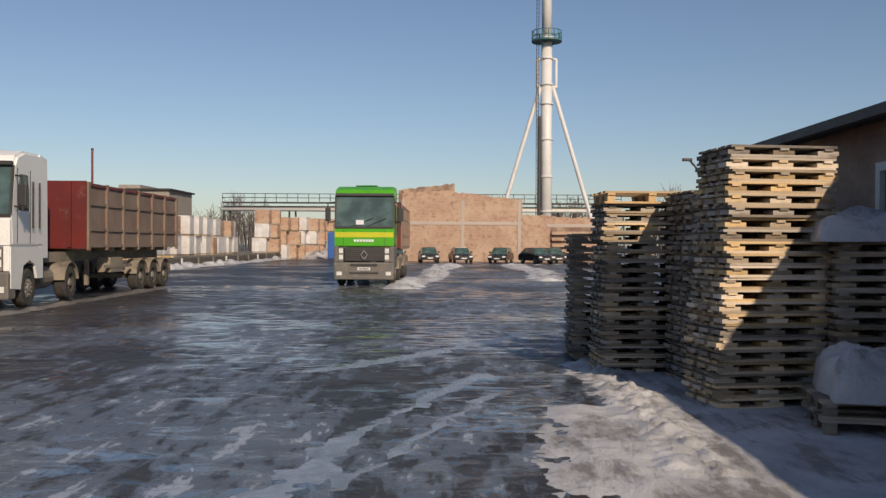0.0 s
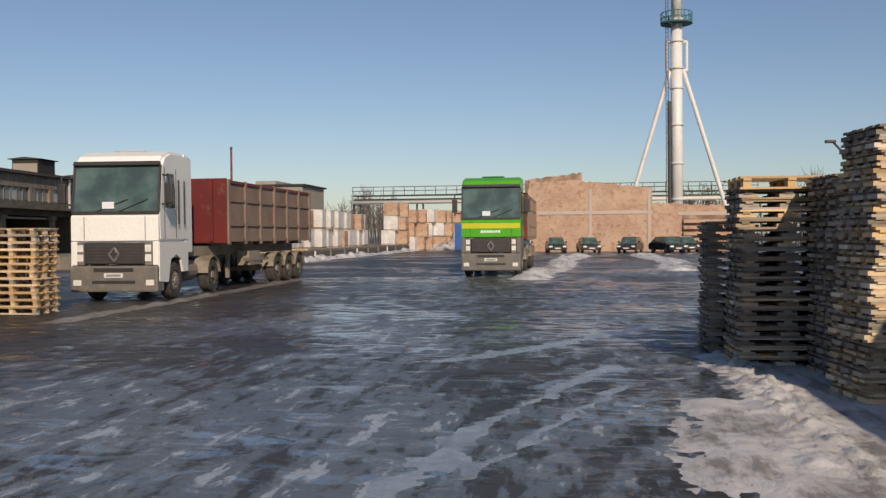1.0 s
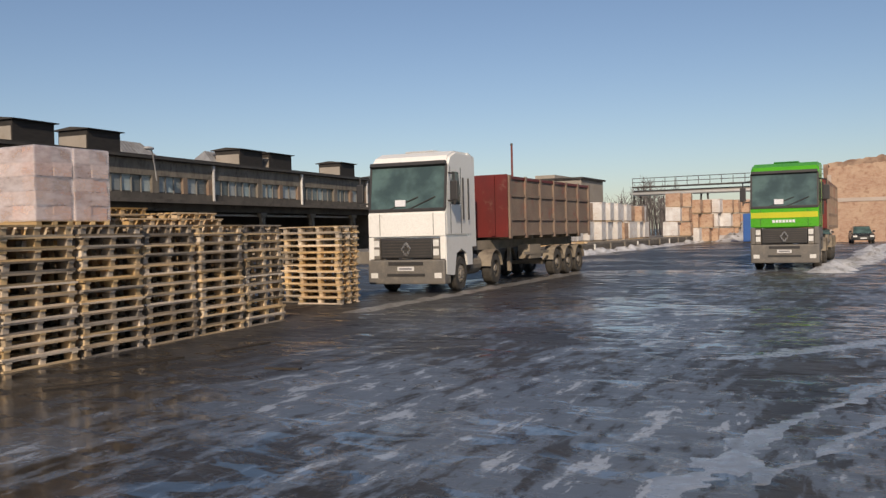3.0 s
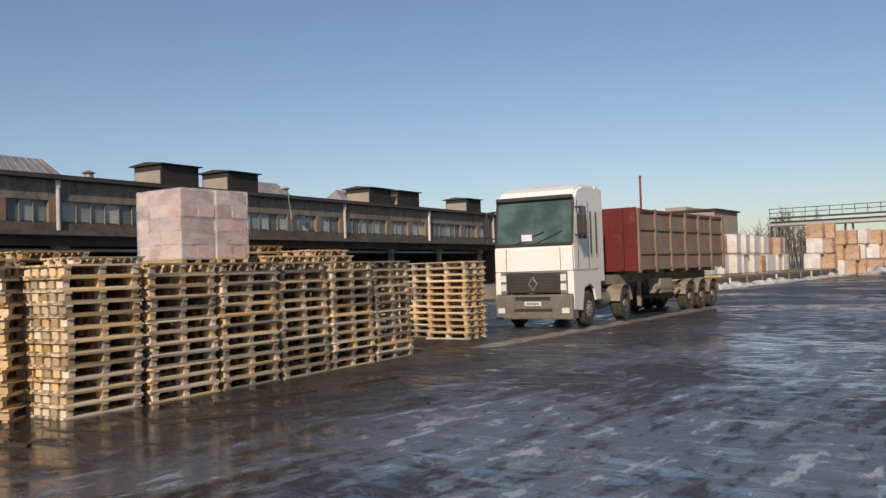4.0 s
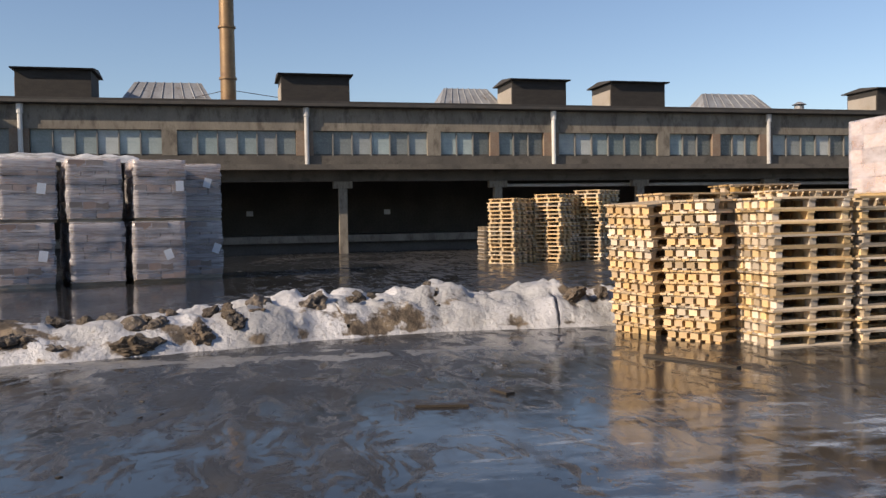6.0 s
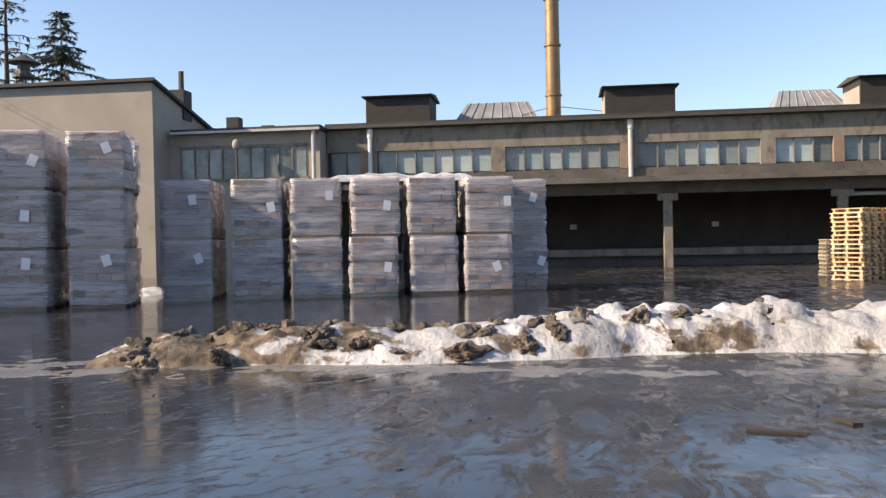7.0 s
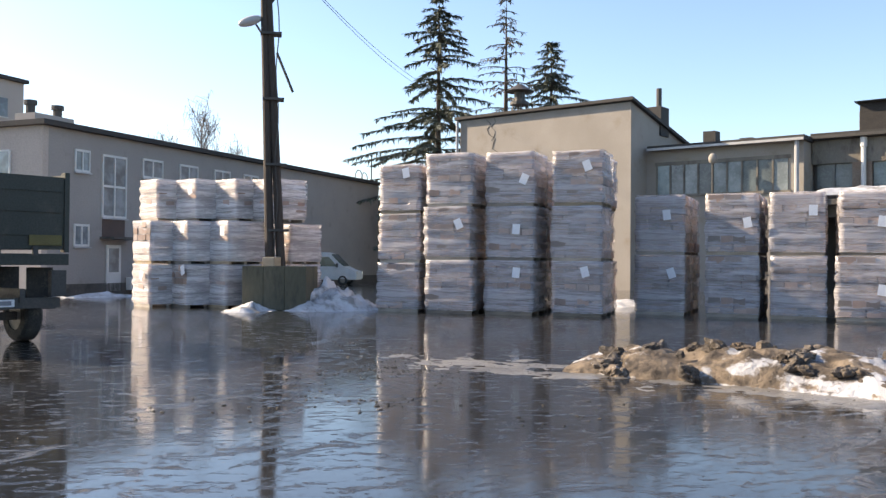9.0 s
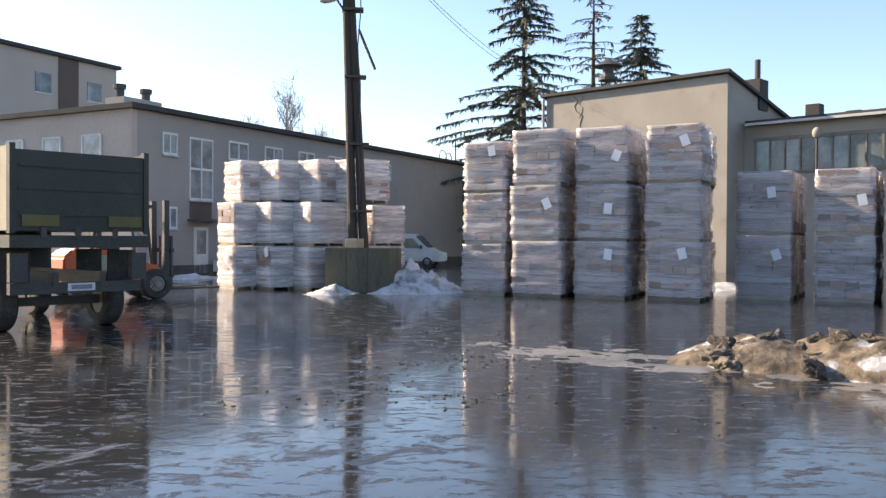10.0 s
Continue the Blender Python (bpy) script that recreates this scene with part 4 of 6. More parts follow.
def pack(x, y, z, rz, group, label="clay blocks on a pallet in wrinkled stretch film", kind=None, note=True):
    meshes = (kind or PACKS)[KR.randrange(len(kind or PACKS))]
    w = 0.83 if kind is not SMALL else 0.78
    p = thing("block_pack", pose(x + KR.uniform(-0.04, 0.04), y + KR.uniform(-0.04, 0.04), z, 0, 0, rz + KR.uniform(-1.5, 1.5)), label, "brick pack", group)
    for name, me in zip(("pallet_base", "block_load", "film"), meshes):
        o = part(name, me, None, p)
        if name == "film":
            o.visible_shadow = False
        if name == "block_load":
            tagged(o, kind="stuff")
    if note and KR.random() < 0.55:
        part("label_sheet", NOTE, None, p, "white paper label", m=pose(KR.uniform(0.2, 0.6), -w - 0.03, KR.uniform(0.8, 1.4), 0, KR.uniform(-25, 25)))
    return p


# three high beside the bank (front face towards the camera: local -y)
def pack_row(x, y, step_az, n, high, pitch, group, depth=1, H=1.7, kind=None, skip=(), back=1.75, face=None):
    a = radians(step_az)
    dx, dy = -math.sin(a), math.cos(a)
    for i in range(n):
        for k in range(high):
            for d in range(depth):
                if (i, k) in skip:
                    continue
                pack(x + dx * pitch * i - dy * back * d, y + dy * pitch * i + dx * back * d, H * k, step_az + 90 if face is None else face, group, kind=kind, note=d == 0)


pack_row(-20.95, -18.6, 27, 1, 3, 2.0, "three-high block packs", depth=2, face=111)
pack_row(-21.92, -16.86, 27, 1, 3, 2.0, "three-high block packs", depth=2, face=111)
pack_row(-22.88, -15.02, 27, 1, 3, 2.0, "three-high block packs", depth=2, face=111)
pack_row(-20.35, -20.2, 27, 1, 3, 1.9, "three-high block packs", depth=2, H=1.6, kind=LOW_PACKS, face=111)
pack_row(-25.73, -13.72, 18, 1, 2, 1.88, "two-high block packs", depth=2, H=1.92, kind=TALL_PACKS)
pack_row(-26.4, -11.6, 18, 5, 2, 1.87, "two-high block packs", depth=2, H=1.92, kind=TALL_PACKS)
for k in range(2):
    pack(-30.6, -3.5, 1.92 * k, 108, "two-high block packs", kind=TALL_PACKS)
ROW = radians(36)
pack_row(-15.5, -27.66, 36, 3, 2, 1.36, "packs by the pole", H=1.49, kind=SMALL, depth=2, face=88, back=1.6)
for i in range(4):
    pack(-16.05 - math.sin(ROW) * 1.4 * i, -28.25 + math.cos(ROW) * 1.4 * i, 2.98, 88 + (0, 6, 3, 4)[i], "packs by the pole", kind=SMALL)
for k in range(2):
    pack(-20.2, -26.1, 1.49 * k, 88, "packs by the pole", kind=SMALL)


def pink_pile():
    """Loose pink blocks, half covered in film, on the pallet stacks."""
    for j in range(2):
        p = thing("block_pack", pose(-13.0, 9.9 + 0.78 * j, 1.982, 0, 0, 0), "pale pink clay blocks in clear film on stacked pallets", "brick pack", "pink packs on the pallets")
        rng = random.Random(40 + j)
        me = []
        for w in (0.29, 0.28):
            bm = bmesh.new()
            box(bm, -w / 2, w / 2, -0.178, 0.178, 0, 0.235, bevel=0.008)
            me.append(mesh_of("clay_block", bm, BLOCKS_PINK))
        bm = bmesh.new()
        for y in (-0.31, 0, 0.31):
            box(bm, -0.62, 0.62, y - 0.05, y + 0.05, 0, 0.1)
        box(bm, -0.62, 0.62, -0.37, 0.37, 0.101, 0.13)
        part("pallet_base", bm, WOOD, p)
        for c in range(5):
            for i in range(4):
                for y in (-0.182, 0.182):
                    part("clay_block", me[(i + c) % 2], None, p, m=pose(-0.45 + 0.3 * i + rng.uniform(-0.015, 0.015) + 0.02 * (c % 2), y + rng.uniform(-0.012, 0.012), 0.135 + 0.243 * c))
        f = bmesh.new()
        box(f, -0.64, 0.64, -0.385, 0.385, 0.1, 1.37, bevel=0.03)
        o = part("film", f, FILM_THIN, p)
        o.visible_shadow = False


def thin_film():
    m, n, l, b = nodes_of("thin_film")
    b.inputs["Base Color"].default_value = (0.62, 0.6, 0.66, 1)
    b.inputs["Roughness"].default_value = 0.25
    t, mx = n.new("ShaderNodeBsdfTransparent"), n.new("ShaderNodeMixShader")
    l.new(ramp(n, l, grain(n, l, 2.5, 5, (1, 1, 2)), 0.35, 0.7, 0.3, 0.7), mx.inputs[0])
    l.new(t.outputs[0], mx.inputs[1])
    l.new(b.outputs[0], mx.inputs[2])
    l.new(mx.outputs[0], n["Material Output"].inputs[0])
    return m


FILM_THIN = thin_film()
pink_pile()


# ---- vehicles ----
def wheel_meshes(r, w, dual=False):
    t = bmesh.new()
    prof = [(r * 0.56, -w / 2), (r * 0.9, -w / 2), (r, -w / 2 + 0.05), (r, w / 2 - 0.05), (r * 0.9, w / 2), (r * 0.56, w / 2)]
    seg = 28
    rows = [[t.verts.new((y, p * math.cos(2 * math.pi * k / seg), p * math.sin(2 * math.pi * k / seg))) for p, y in prof] for k in range(seg)]
    for k in range(seg):
        for i in range(len(prof)):
            j = (i + 1) % len(prof)
            t.faces.new((rows[k][i], rows[k][j], rows[(k + 1) % seg][j], rows[(k + 1) % seg][i]))
    q = bmesh.new()
    deep = 0.02 if not dual else w * 0.3
    tube(q, (-w / 2 + 0.03, 0, 0), (w / 2 - deep, 0, 0), r * 0.55, r * 0.5, seg=20)
    tube(q, (w / 2 - deep, 0, 0), (w / 2 + 0.03 - deep * 0.4, 0, 0), r * 0.24, r * 0.2, seg=14)
    for k in range(10):
        a = 2 * math.pi * k / 10
        tube(q, (w / 2 - deep, r * 0.36 * math.cos(a), r * 0.36 * math.sin(a)), (w / 2 - deep + 0.04, r * 0.36 * math.cos(a), r * 0.36 * math.sin(a)), 0.02, seg=6)
    return mesh_of("tyre", t, RUBBER, False), mesh_of("rim", q, RIM)


TRUCK_W, TRAILER_W, CAR_W, LIFT_W = wheel_meshes(0.52, 0.3), wheel_meshes(0.52, 0.36, True), wheel_meshes(0.32, 0.2), wheel_meshes(0.36, 0.26)


def wheel(parent, meshes, x, y, r):
    """outer side towards the sign of x"""
    w = part("wheel", meshes[0], None, parent, m=pose(x, y, r, 0, 0, 0 if x > 0 else 180))
    part("rim", meshes[1], None, w)


def arch(x0, x1, y, z, r):
    bm = bmesh.new()
    ring = [(y - rr * math.cos(radians(a)), z + rr * math.sin(radians(a))) for rr, span in ((r, range(10, 171, 16)), (r - 0.03, range(170, 9, -16))) for a in span]
    prism(bm, ring, "x", x0, x1)
    return bm


CAB_RISE = 0.17


def tractor(m, paint, stripe, label):
    """High flat-fronted tractor unit; front bumper at y = 0, heading -y."""
    t = thing("truck", m, label, "truck")
    # cab shell with a shallow rake
    bm = bmesh.new()
    vs = prism(bm, [(0.04, 1.62), (0.06, 2.22), (0.22, 3.55), (0.42, 3.82), (0.9, 3.98), (2.2, 4.0), (2.2, 1.62)], "x", -1.23, 1.23)
    bmesh.ops.bevel(bm, geom=[e for e in bm.edges if abs(e.verts[0].co.x - e.verts[1].co.x) < 0.01], offset=0.07, segments=3, affect="EDGES")
    cab = part("cab", bm, paint, t, smooth=False)
    bm = bmesh.new()
    vs = prism(bm, [(0.03, 2.3), (0.205, 3.5), (0.225, 3.5), (0.05, 2.3)], "x", -1.16, 1.16)
    part("windscreen", bm, SCREEN, t, "large dark tinted windscreen")
    bm = bmesh.new()
    prism(bm, [(0.015, 2.24), (0.03, 2.3), (0.06, 2.3), (0.045, 2.24)], "x", -1.18, 1.18)
    prism(bm, [(0.2, 3.5), (0.1, 3.56), (0.14, 3.66), (0.26, 3.62)], "x", -1.2, 1.2)
    part("screen_seal", bm, GRILLE, t)
    for sx, tip in ((-0.55, 0.35), (0.1, 0.9)):
        bm = bmesh.new()
        tube(bm, (sx, 0.02, 2.28), (tip, 0.06, 2.62), 0.018, seg=5)
        part("wiper", bm, GRILLE, t)
    one_box("dashboard_paper", PAPER, t, -0.35, -0.02, -0.01, 0.03, 2.36, 2.55, bevel=0.01)
    bm = bmesh.new()
    prism(bm, [(-0.02, 1.66), (-0.02, 2.14), (0.03, 2.2), (0.08, 2.2), (0.08, 1.66)], "x", -1.22, 1.22)
    f = part("front_panel", bm, paint, t)
    for x in (-0.85, 0.85):
        one_box("panel_gap", GRILLE, f, x - 0.008, x + 0.008, -0.026, -0.019, 1.68, 2.15)
    if stripe:
        one_box("stripe", stripe, f, -1.2, 1.2, -0.032, -0.021, 1.92, 2.08, "yellow stripe")
        for i in range(7):
            one_box("mark", PAPER, f, -0.42 + 0.12 * i, -0.33 + 0.12 * i, -0.036, -0.022, 1.78, 1.86)
    bm = bmesh.new()
    box(bm, -0.82, 0.82, -0.05, 0.25, 1.02, 1.6, bevel=0.03)
    g = part("grille", bm, GRILLE, t)
    for k in range(6):
        one_box("slat", STEEL_DARK, g, -0.78, 0.78, -0.065, -0.051, 1.07 + 0.085 * k, 1.1 + 0.085 * k)
    bm = bmesh.new()
    for a, b in (((0, -0.085, 1.47), (0.13, -0.085, 1.28)), ((0.13, -0.085, 1.28), (0, -0.085, 1.09)), ((0, -0.085, 1.09), (-0.13, -0.085, 1.28)), ((-0.13, -0.085, 1.28), (0, -0.085, 1.47))):
        tube(bm, a, b, 0.035, seg=6)
    part("emblem", bm, CHROME, g, "plain diamond emblem")
    bm = bmesh.new()
    box(bm, -1.22, 1.22, -0.12, 0.35, 0.27, 0.98, bevel=0.05)
    b = part("bumper", bm, PLASTIC, t, "grimy grey bumper")
    one_box("air_slot", GRILLE, b, -0.55, 0.55, -0.135, -0.121, 0.82, 0.92)
    one_box("step_slot", GRILLE, b, -0.6, 0.6, -0.135, -0.121, 0.5, 0.58)
    one_box("number_plate", PLATE, b, -0.26, 0.26, -0.14, -0.122, 0.66, 0.78)
    one_box("plate_bar", INK, b, -0.2, 0.2, -0.146, -0.1402, 0.69, 0.75)
    for s in (-1, 1):
        bm = bmesh.new()
        box(bm, s * 0.84, s * 1.045, -0.07, 0.25, 0.99, 1.6, bevel=0.03)
        h = part("lamp_housing", bm, PLASTIC, t)
        for z in (1.1, 1.36):
            one_box("headlight", LAMP, h, s * 0.86, s * 1.03, -0.085, -0.071, z, z + 0.19)
        one_box("fog_lamp", LAMP, b, s * 0.9, s * 1.12, -0.135, -0.121, 0.45, 0.6)
        bm = bmesh.new()
        prism(bm, [(0.0, 0.55), (0.0, 1.62), (2.15, 1.62), (2.15, 0.75), (1.75, 0.75), (1.6, 1.12), (1.2, 1.26), (0.8, 1.12), (0.62, 0.5)], "x", s * 1.165, s * 1.235)
        part("side_skirt", bm, paint if not stripe else PLASTIC, t)
        one_box("steps", PLASTIC, t, s * 0.95, s * 1.16, 0.3, 0.62, 0.5, 0.95)
        bm = bmesh.new()
        prism(bm, [(0.45, 2.4), (0.55, 3.35), (1.05, 3.35), (1.15, 2.9), (1.15, 2.4)], "x", s * 1.232, s * 1.245)
        part("side_window", bm, SCREEN, t)
        bm = bmesh.new()
        for a, b2 in (((s * 1.232, 0.4, 1.7), (s * 1.232, 0.4, 3.5)), ((s * 1.232, 1.25, 1.7), (s * 1.232, 1.25, 3.5))):
            tube(bm, a, b2, 0.012, seg=4)
        part("door_gap", bm, GRILLE, t)
        for y in (1.3, 1.75):
            bm = bmesh.new()
            tube(bm, (s * 1.29, y, 2.0), (s * 1.29, y, 3.2), 0.025, seg=6)
            part("grab_rail", bm, GRILLE, t)
        bm = bmesh.new()
        tube(bm, (s * 1.2, 0.3, 3.3), (s * 1.5, 0.05, 3.25), 0.025, seg=6)
        tube(bm, (s * 1.5, 0.05, 2.35), (s * 1.5, 0.05, 3.25), 0.025, seg=6)
        tube(bm, (s * 1.2, 0.25, 2.5), (s * 1.5, 0.05, 2.45), 0.025, seg=6)
        a = part("mirror_arm", bm, GRILLE, t)
        bm = bmesh.new()
        box(bm, s * 1.39, s * 1.61, 0.0, 0.1, 2.5, 3.05, bevel=0.03)
        part("mirror", bm, GRILLE, a)
        bm = bmesh.new()
        prism(bm, [(2.0, 1.3), (2.0, 4.0), (2.55, 3.9), (2.6, 1.3)], "x", s * 1.12, s * 1.2)
        part("side_fairing", bm, paint, t)
        bm = bmesh.new()
        tube(bm, (s * 0.72, 2.5, 0.72), (s * 0.72, 3.5, 0.72), 0.33, seg=16)
        part("fuel_tank", bm, DUSTY, t)
        bm = arch(s * 0.75, s * 1.25, 4.45, 0.5, 0.66)
        part("mudguard", bm, DUSTY, t)
        wheel(t, TRUCK_W, s * 1.06, 1.2, 0.52)
        wheel(t, TRAILER_W, s * 1.04, 4.45, 0.52)
        one_box("frame_rail", DUSTY, t, s * 0.36, s * 0.46, 0.6, 5.2, 0.72, 0.98)
    bm = bmesh.new()
    prism(bm, [(1.1, 3.98), (1.0, 4.02), (1.15, 4.06), (1.7, 4.07), (1.8, 3.98)], "x", -0.45, 0.45)
    part("roof_hatch", bm, paint, t)
    # dark surround of the windscreen, and the black band under it
    for s in (-1, 1):
        bm = bmesh.new()
        prism(bm, [(0.025, 2.26), (0.2, 3.56), (0.24, 3.56), (0.06, 2.26)], "x", s * 1.163, s * 1.232)
        part("pillar_trim", bm, GRILLE, t)
        bm = bmesh.new()
        box(bm, s * 1.05, s * 1.215, -0.035, 0.1, 0.99, 1.645, bevel=0.03)
        part("corner_panel", bm, paint if not stripe else PLASTIC, t)
    one_box("cowl_band", GRILLE, t, -1.21, 1.21, 0.0, 0.06, 2.203, 2.28)
    one_box("seat_row", DOOR, t, -0.9, 0.9, 0.55, 0.7, 2.3, 2.9)
    one_box("axle", DUSTY, t, -0.9, 0.9, 1.12, 1.28, 0.45, 0.6)
    one_box("axle", DUSTY, t, -0.88, 0.88, 4.37, 4.53, 0.45, 0.6)
    bm = bmesh.new()
    tube(bm, (0, 4.4, 0.98), (0, 4.4, 1.1), 0.5, seg=20)
    part("fifth_wheel", bm, STEEL_DARK, t)
    # the cab sits high on its frame: everything above the grille is drawn up
    for o in t.children_recursive:
        if o.type == "MESH" and o.name.split(".")[0] not in ("wheel", "rim"):
            for v in o.data.vertices:
                v.co.z += CAB_RISE * min(1.0, max(0.0, (v.co.z - 1.66) / 0.5))
    return t


def trailer(m, side, front, label, L=8.6):
    """Tipping trailer; box from y = 0 to L."""
    t = thing("tipping_trailer", m, label, "trailer")
    z0, z1, w = 1.6, 3.6, 1.25
    one_box("floor", STEEL_DARK, t, -w + 0.05, w - 0.05, 0.05, L - 0.05, z0, z0 + 0.1)
    one_box("front_wall", front, t, -w, w, 0, 0.06, z0 - 0.05, z1 + 0.05, "red painted front wall")
    one_box("tailgate", side, t, -w, w, L - 0.06, L, z0, z1 - 0.05)
    for x in (-0.75, 0.75):
        one_box("front_rib", front, t, x - 0.06, x + 0.06, -0.07, -0.003, z0, z1)
    for s in (-1, 1):
        wall = one_box("side_wall", side, t, s * (w - 0.06), s * w, 0.063, L - 0.063, z0, z1, "grimy ribbed steel side")
        n = 6
        for i in range(n + 1):
            y = 0.12 + (L - 0.24) * i / n
            one_box("rib", side, wall, s * (w + 0.003), s * (w + 0.075), y - 0.07, y + 0.07, z0 - 0.1, z1 + 0.02)
        for z in (z0 + 0.03, z0 + 0.55, z0 + 1.35, z1 - 0.06):
            one_box("rail", front if z > z1 - 0.1 else side, wall, s * (w + 0.002), s * (w + 0.05), 0.12, L - 0.12, z - 0.045, z + 0.045)
        one_box("chassis_rail", DUSTY, t, s * 0.4, s * 0.52, -1.2, L - 0.2, 1.15, 1.45)
        for k in range(3):
            y = L - 3.9 + 1.3 * k
            wheel(t, TRAILER_W, s * 1.02, y, 0.52)
            bm = arch(s * 0.8, s * 1.24, y, 0.52, 0.64)
            part("mudguard", bm, DUSTY, t)
        one_box("landing_leg", DUSTY, t, s * 0.6, s * 0.72, 1.4, 1.52, 0.35, 1.2)
        one_box("tool_box", DUSTY, t, s * 0.7, s * 1.15, 2.2, 3.3, 0.75, 1.25)
        one_box("under_rail", DUSTY, t, s * 1.1, s * 1.17, 1.6, 4.1, 0.9, 1.0)
    for k in range(3):
        one_box("axle", DUSTY, t, -0.85, 0.85, L - 3.97 + 1.3 * k, L - 3.83 + 1.3 * k, 0.45, 0.6)
    for y in (0.6, 2.5, 4.6, 6.6, 8.0):
        one_box("cross_member", DUSTY, t, -1.15, 1.15, y - 0.05, y + 0.05, 1.455, 1.597)
    bm = bmesh.new()
    tube(bm, (0, -0.45, 1.1), (0, -0.45, 3.1), 0.11, seg=10)
    part("tipping_ram", bm, STEEL_DARK, t)
    return t


tractor(pose(-12.3, 21.75, 0, 0, 0, 5), PAINT_WHITE, None, "white tractor truck with a high flat cab, parked on wet asphalt")
trailer(pose(-12.35, 26.5, 0), TRAILER_SIDE, TRAILER_RED, "rusty red tipping trailer behind the white truck", 8.9)
tractor(pose(-3.33, 35.3, 0), PAINT_GREEN, PAINT_YELLOW, "bright green tractor truck with a yellow stripe and grey bumper")
trailer(pose(-3.33, 40.2, 0), TRAILER_SIDE, TRAILER_RED, "dark red tipping trailer behind the green truck", 8.5)


def dump_truck():
    """Seen from behind: rear face at y = 0 towards +y, heading -y."""
    t = thing("flatbed_truck", pose(-6.2, -16.75, 0, 0, 0, 4.5), "olive dropside truck seen from behind, dusty and dented", "truck")
    w, z0, z1, L = 1.27, 1.85, 3.32, 4.0
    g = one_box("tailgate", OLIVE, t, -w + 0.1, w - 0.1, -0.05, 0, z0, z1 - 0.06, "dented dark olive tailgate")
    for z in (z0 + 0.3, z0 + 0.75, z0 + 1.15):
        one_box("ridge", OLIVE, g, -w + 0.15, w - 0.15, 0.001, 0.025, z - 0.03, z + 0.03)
    for x in (-0.8, 0.75):
        one_box("faded_sign", PAINT_OCHRE, g, x - 0.32, x + 0.32, 0.026, 0.034, z0 + 0.08, z0 + 0.28)
    for x in (-0.6, 0.1, 0.7):
        one_box("hinge", STEEL_DARK, g, x - 0.05, x + 0.05, 0.0, 0.05, z0 - 0.12, z0 + 0.06)
    for s in (-1, 1):
        one_box("post", OLIVE, t, s * (w - 0.097), s * w, -0.12, 0.03, z0 - 0.05, z1 + 0.04)
        # sunlight put into the colour: +x dropside pale, the other dark olive
        d = one_box("dropside", OLIVE_PALE if s > 0 else OLIVE, t, s * (w - 0.05), s * w, -L, -0.123, z0, z1, "dusty dropside, painted paler on the sunlit side")
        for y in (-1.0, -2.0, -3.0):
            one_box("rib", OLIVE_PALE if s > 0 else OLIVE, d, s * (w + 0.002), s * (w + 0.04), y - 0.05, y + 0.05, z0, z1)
        one_box("frame_rail", STEEL_DARK, t, s * 0.38, s * 0.48, -5.6, -0.1, 0.85, 1.1)
        wheel(t, TRAILER_W, s * 1.0, -1.25, 0.52)
        wheel(t, TRUCK_W, s * 1.0, -4.7, 0.5)
        one_box("mud_flap", RUBBER, t, s * 0.72, s * 1.24, -1.95, -1.92, 0.6, 1.5)
        one_box("mud_flap", RUBBER, t, s * 0.72, s * 1.24, -0.56, -0.53, 0.75, 1.5)
        one_box("lamp_bracket", STEEL_DARK, t, s * 0.95, s * 1.25, -0.15, -0.02, 0.95, 1.45)
    one_box("headboard", OLIVE, t, -w, w, -L - 0.05, -L - 0.003, z0, z1 + 0.1)
    one_box("bed_floor", OLIVE, t, -w, w, -L, 0.02, z0 - 0.3, z0 - 0.08, "flat bed sill of faded olive steel")
    one_box("rear_beam", STEEL_DARK, t, -1.2, 1.2, -0.3, -0.15, 0.72, 0.92)
    one_box("number_plate", PLATE, t, -0.3, 0.2, -0.146, -0.135, 0.76, 0.9)
    one_box("plate_bar", INK, t, -0.24, 0.14, -0.134, -0.128, 0.79, 0.87)
    one_box("axle", STEEL_DARK, t, -0.85, 0.85, -1.33, -1.17, 0.44, 0.6)
    bm = bmesh.new()
    box(bm, -1.15, 1.15, -5.75, -4.15, 0.9, 2.75, bevel=0.12)
    c = part("cab", bm, OLIVE, t)
    one_box("rear_window", SCREEN, c, -0.6, 0.6, -4.14, -4.12, 2.0, 2.5)
    one_box("windscreen", SCREEN, c, -1.0, 1.0, -5.78, -5.755, 1.9, 2.55)


PAINT_OCHRE = surf("faded_ochre_paint", (0.17, 0.14, 0.04), (0.12, 0.1, 0.035), 2, 0.7, relief=0.1)
dump_truck()


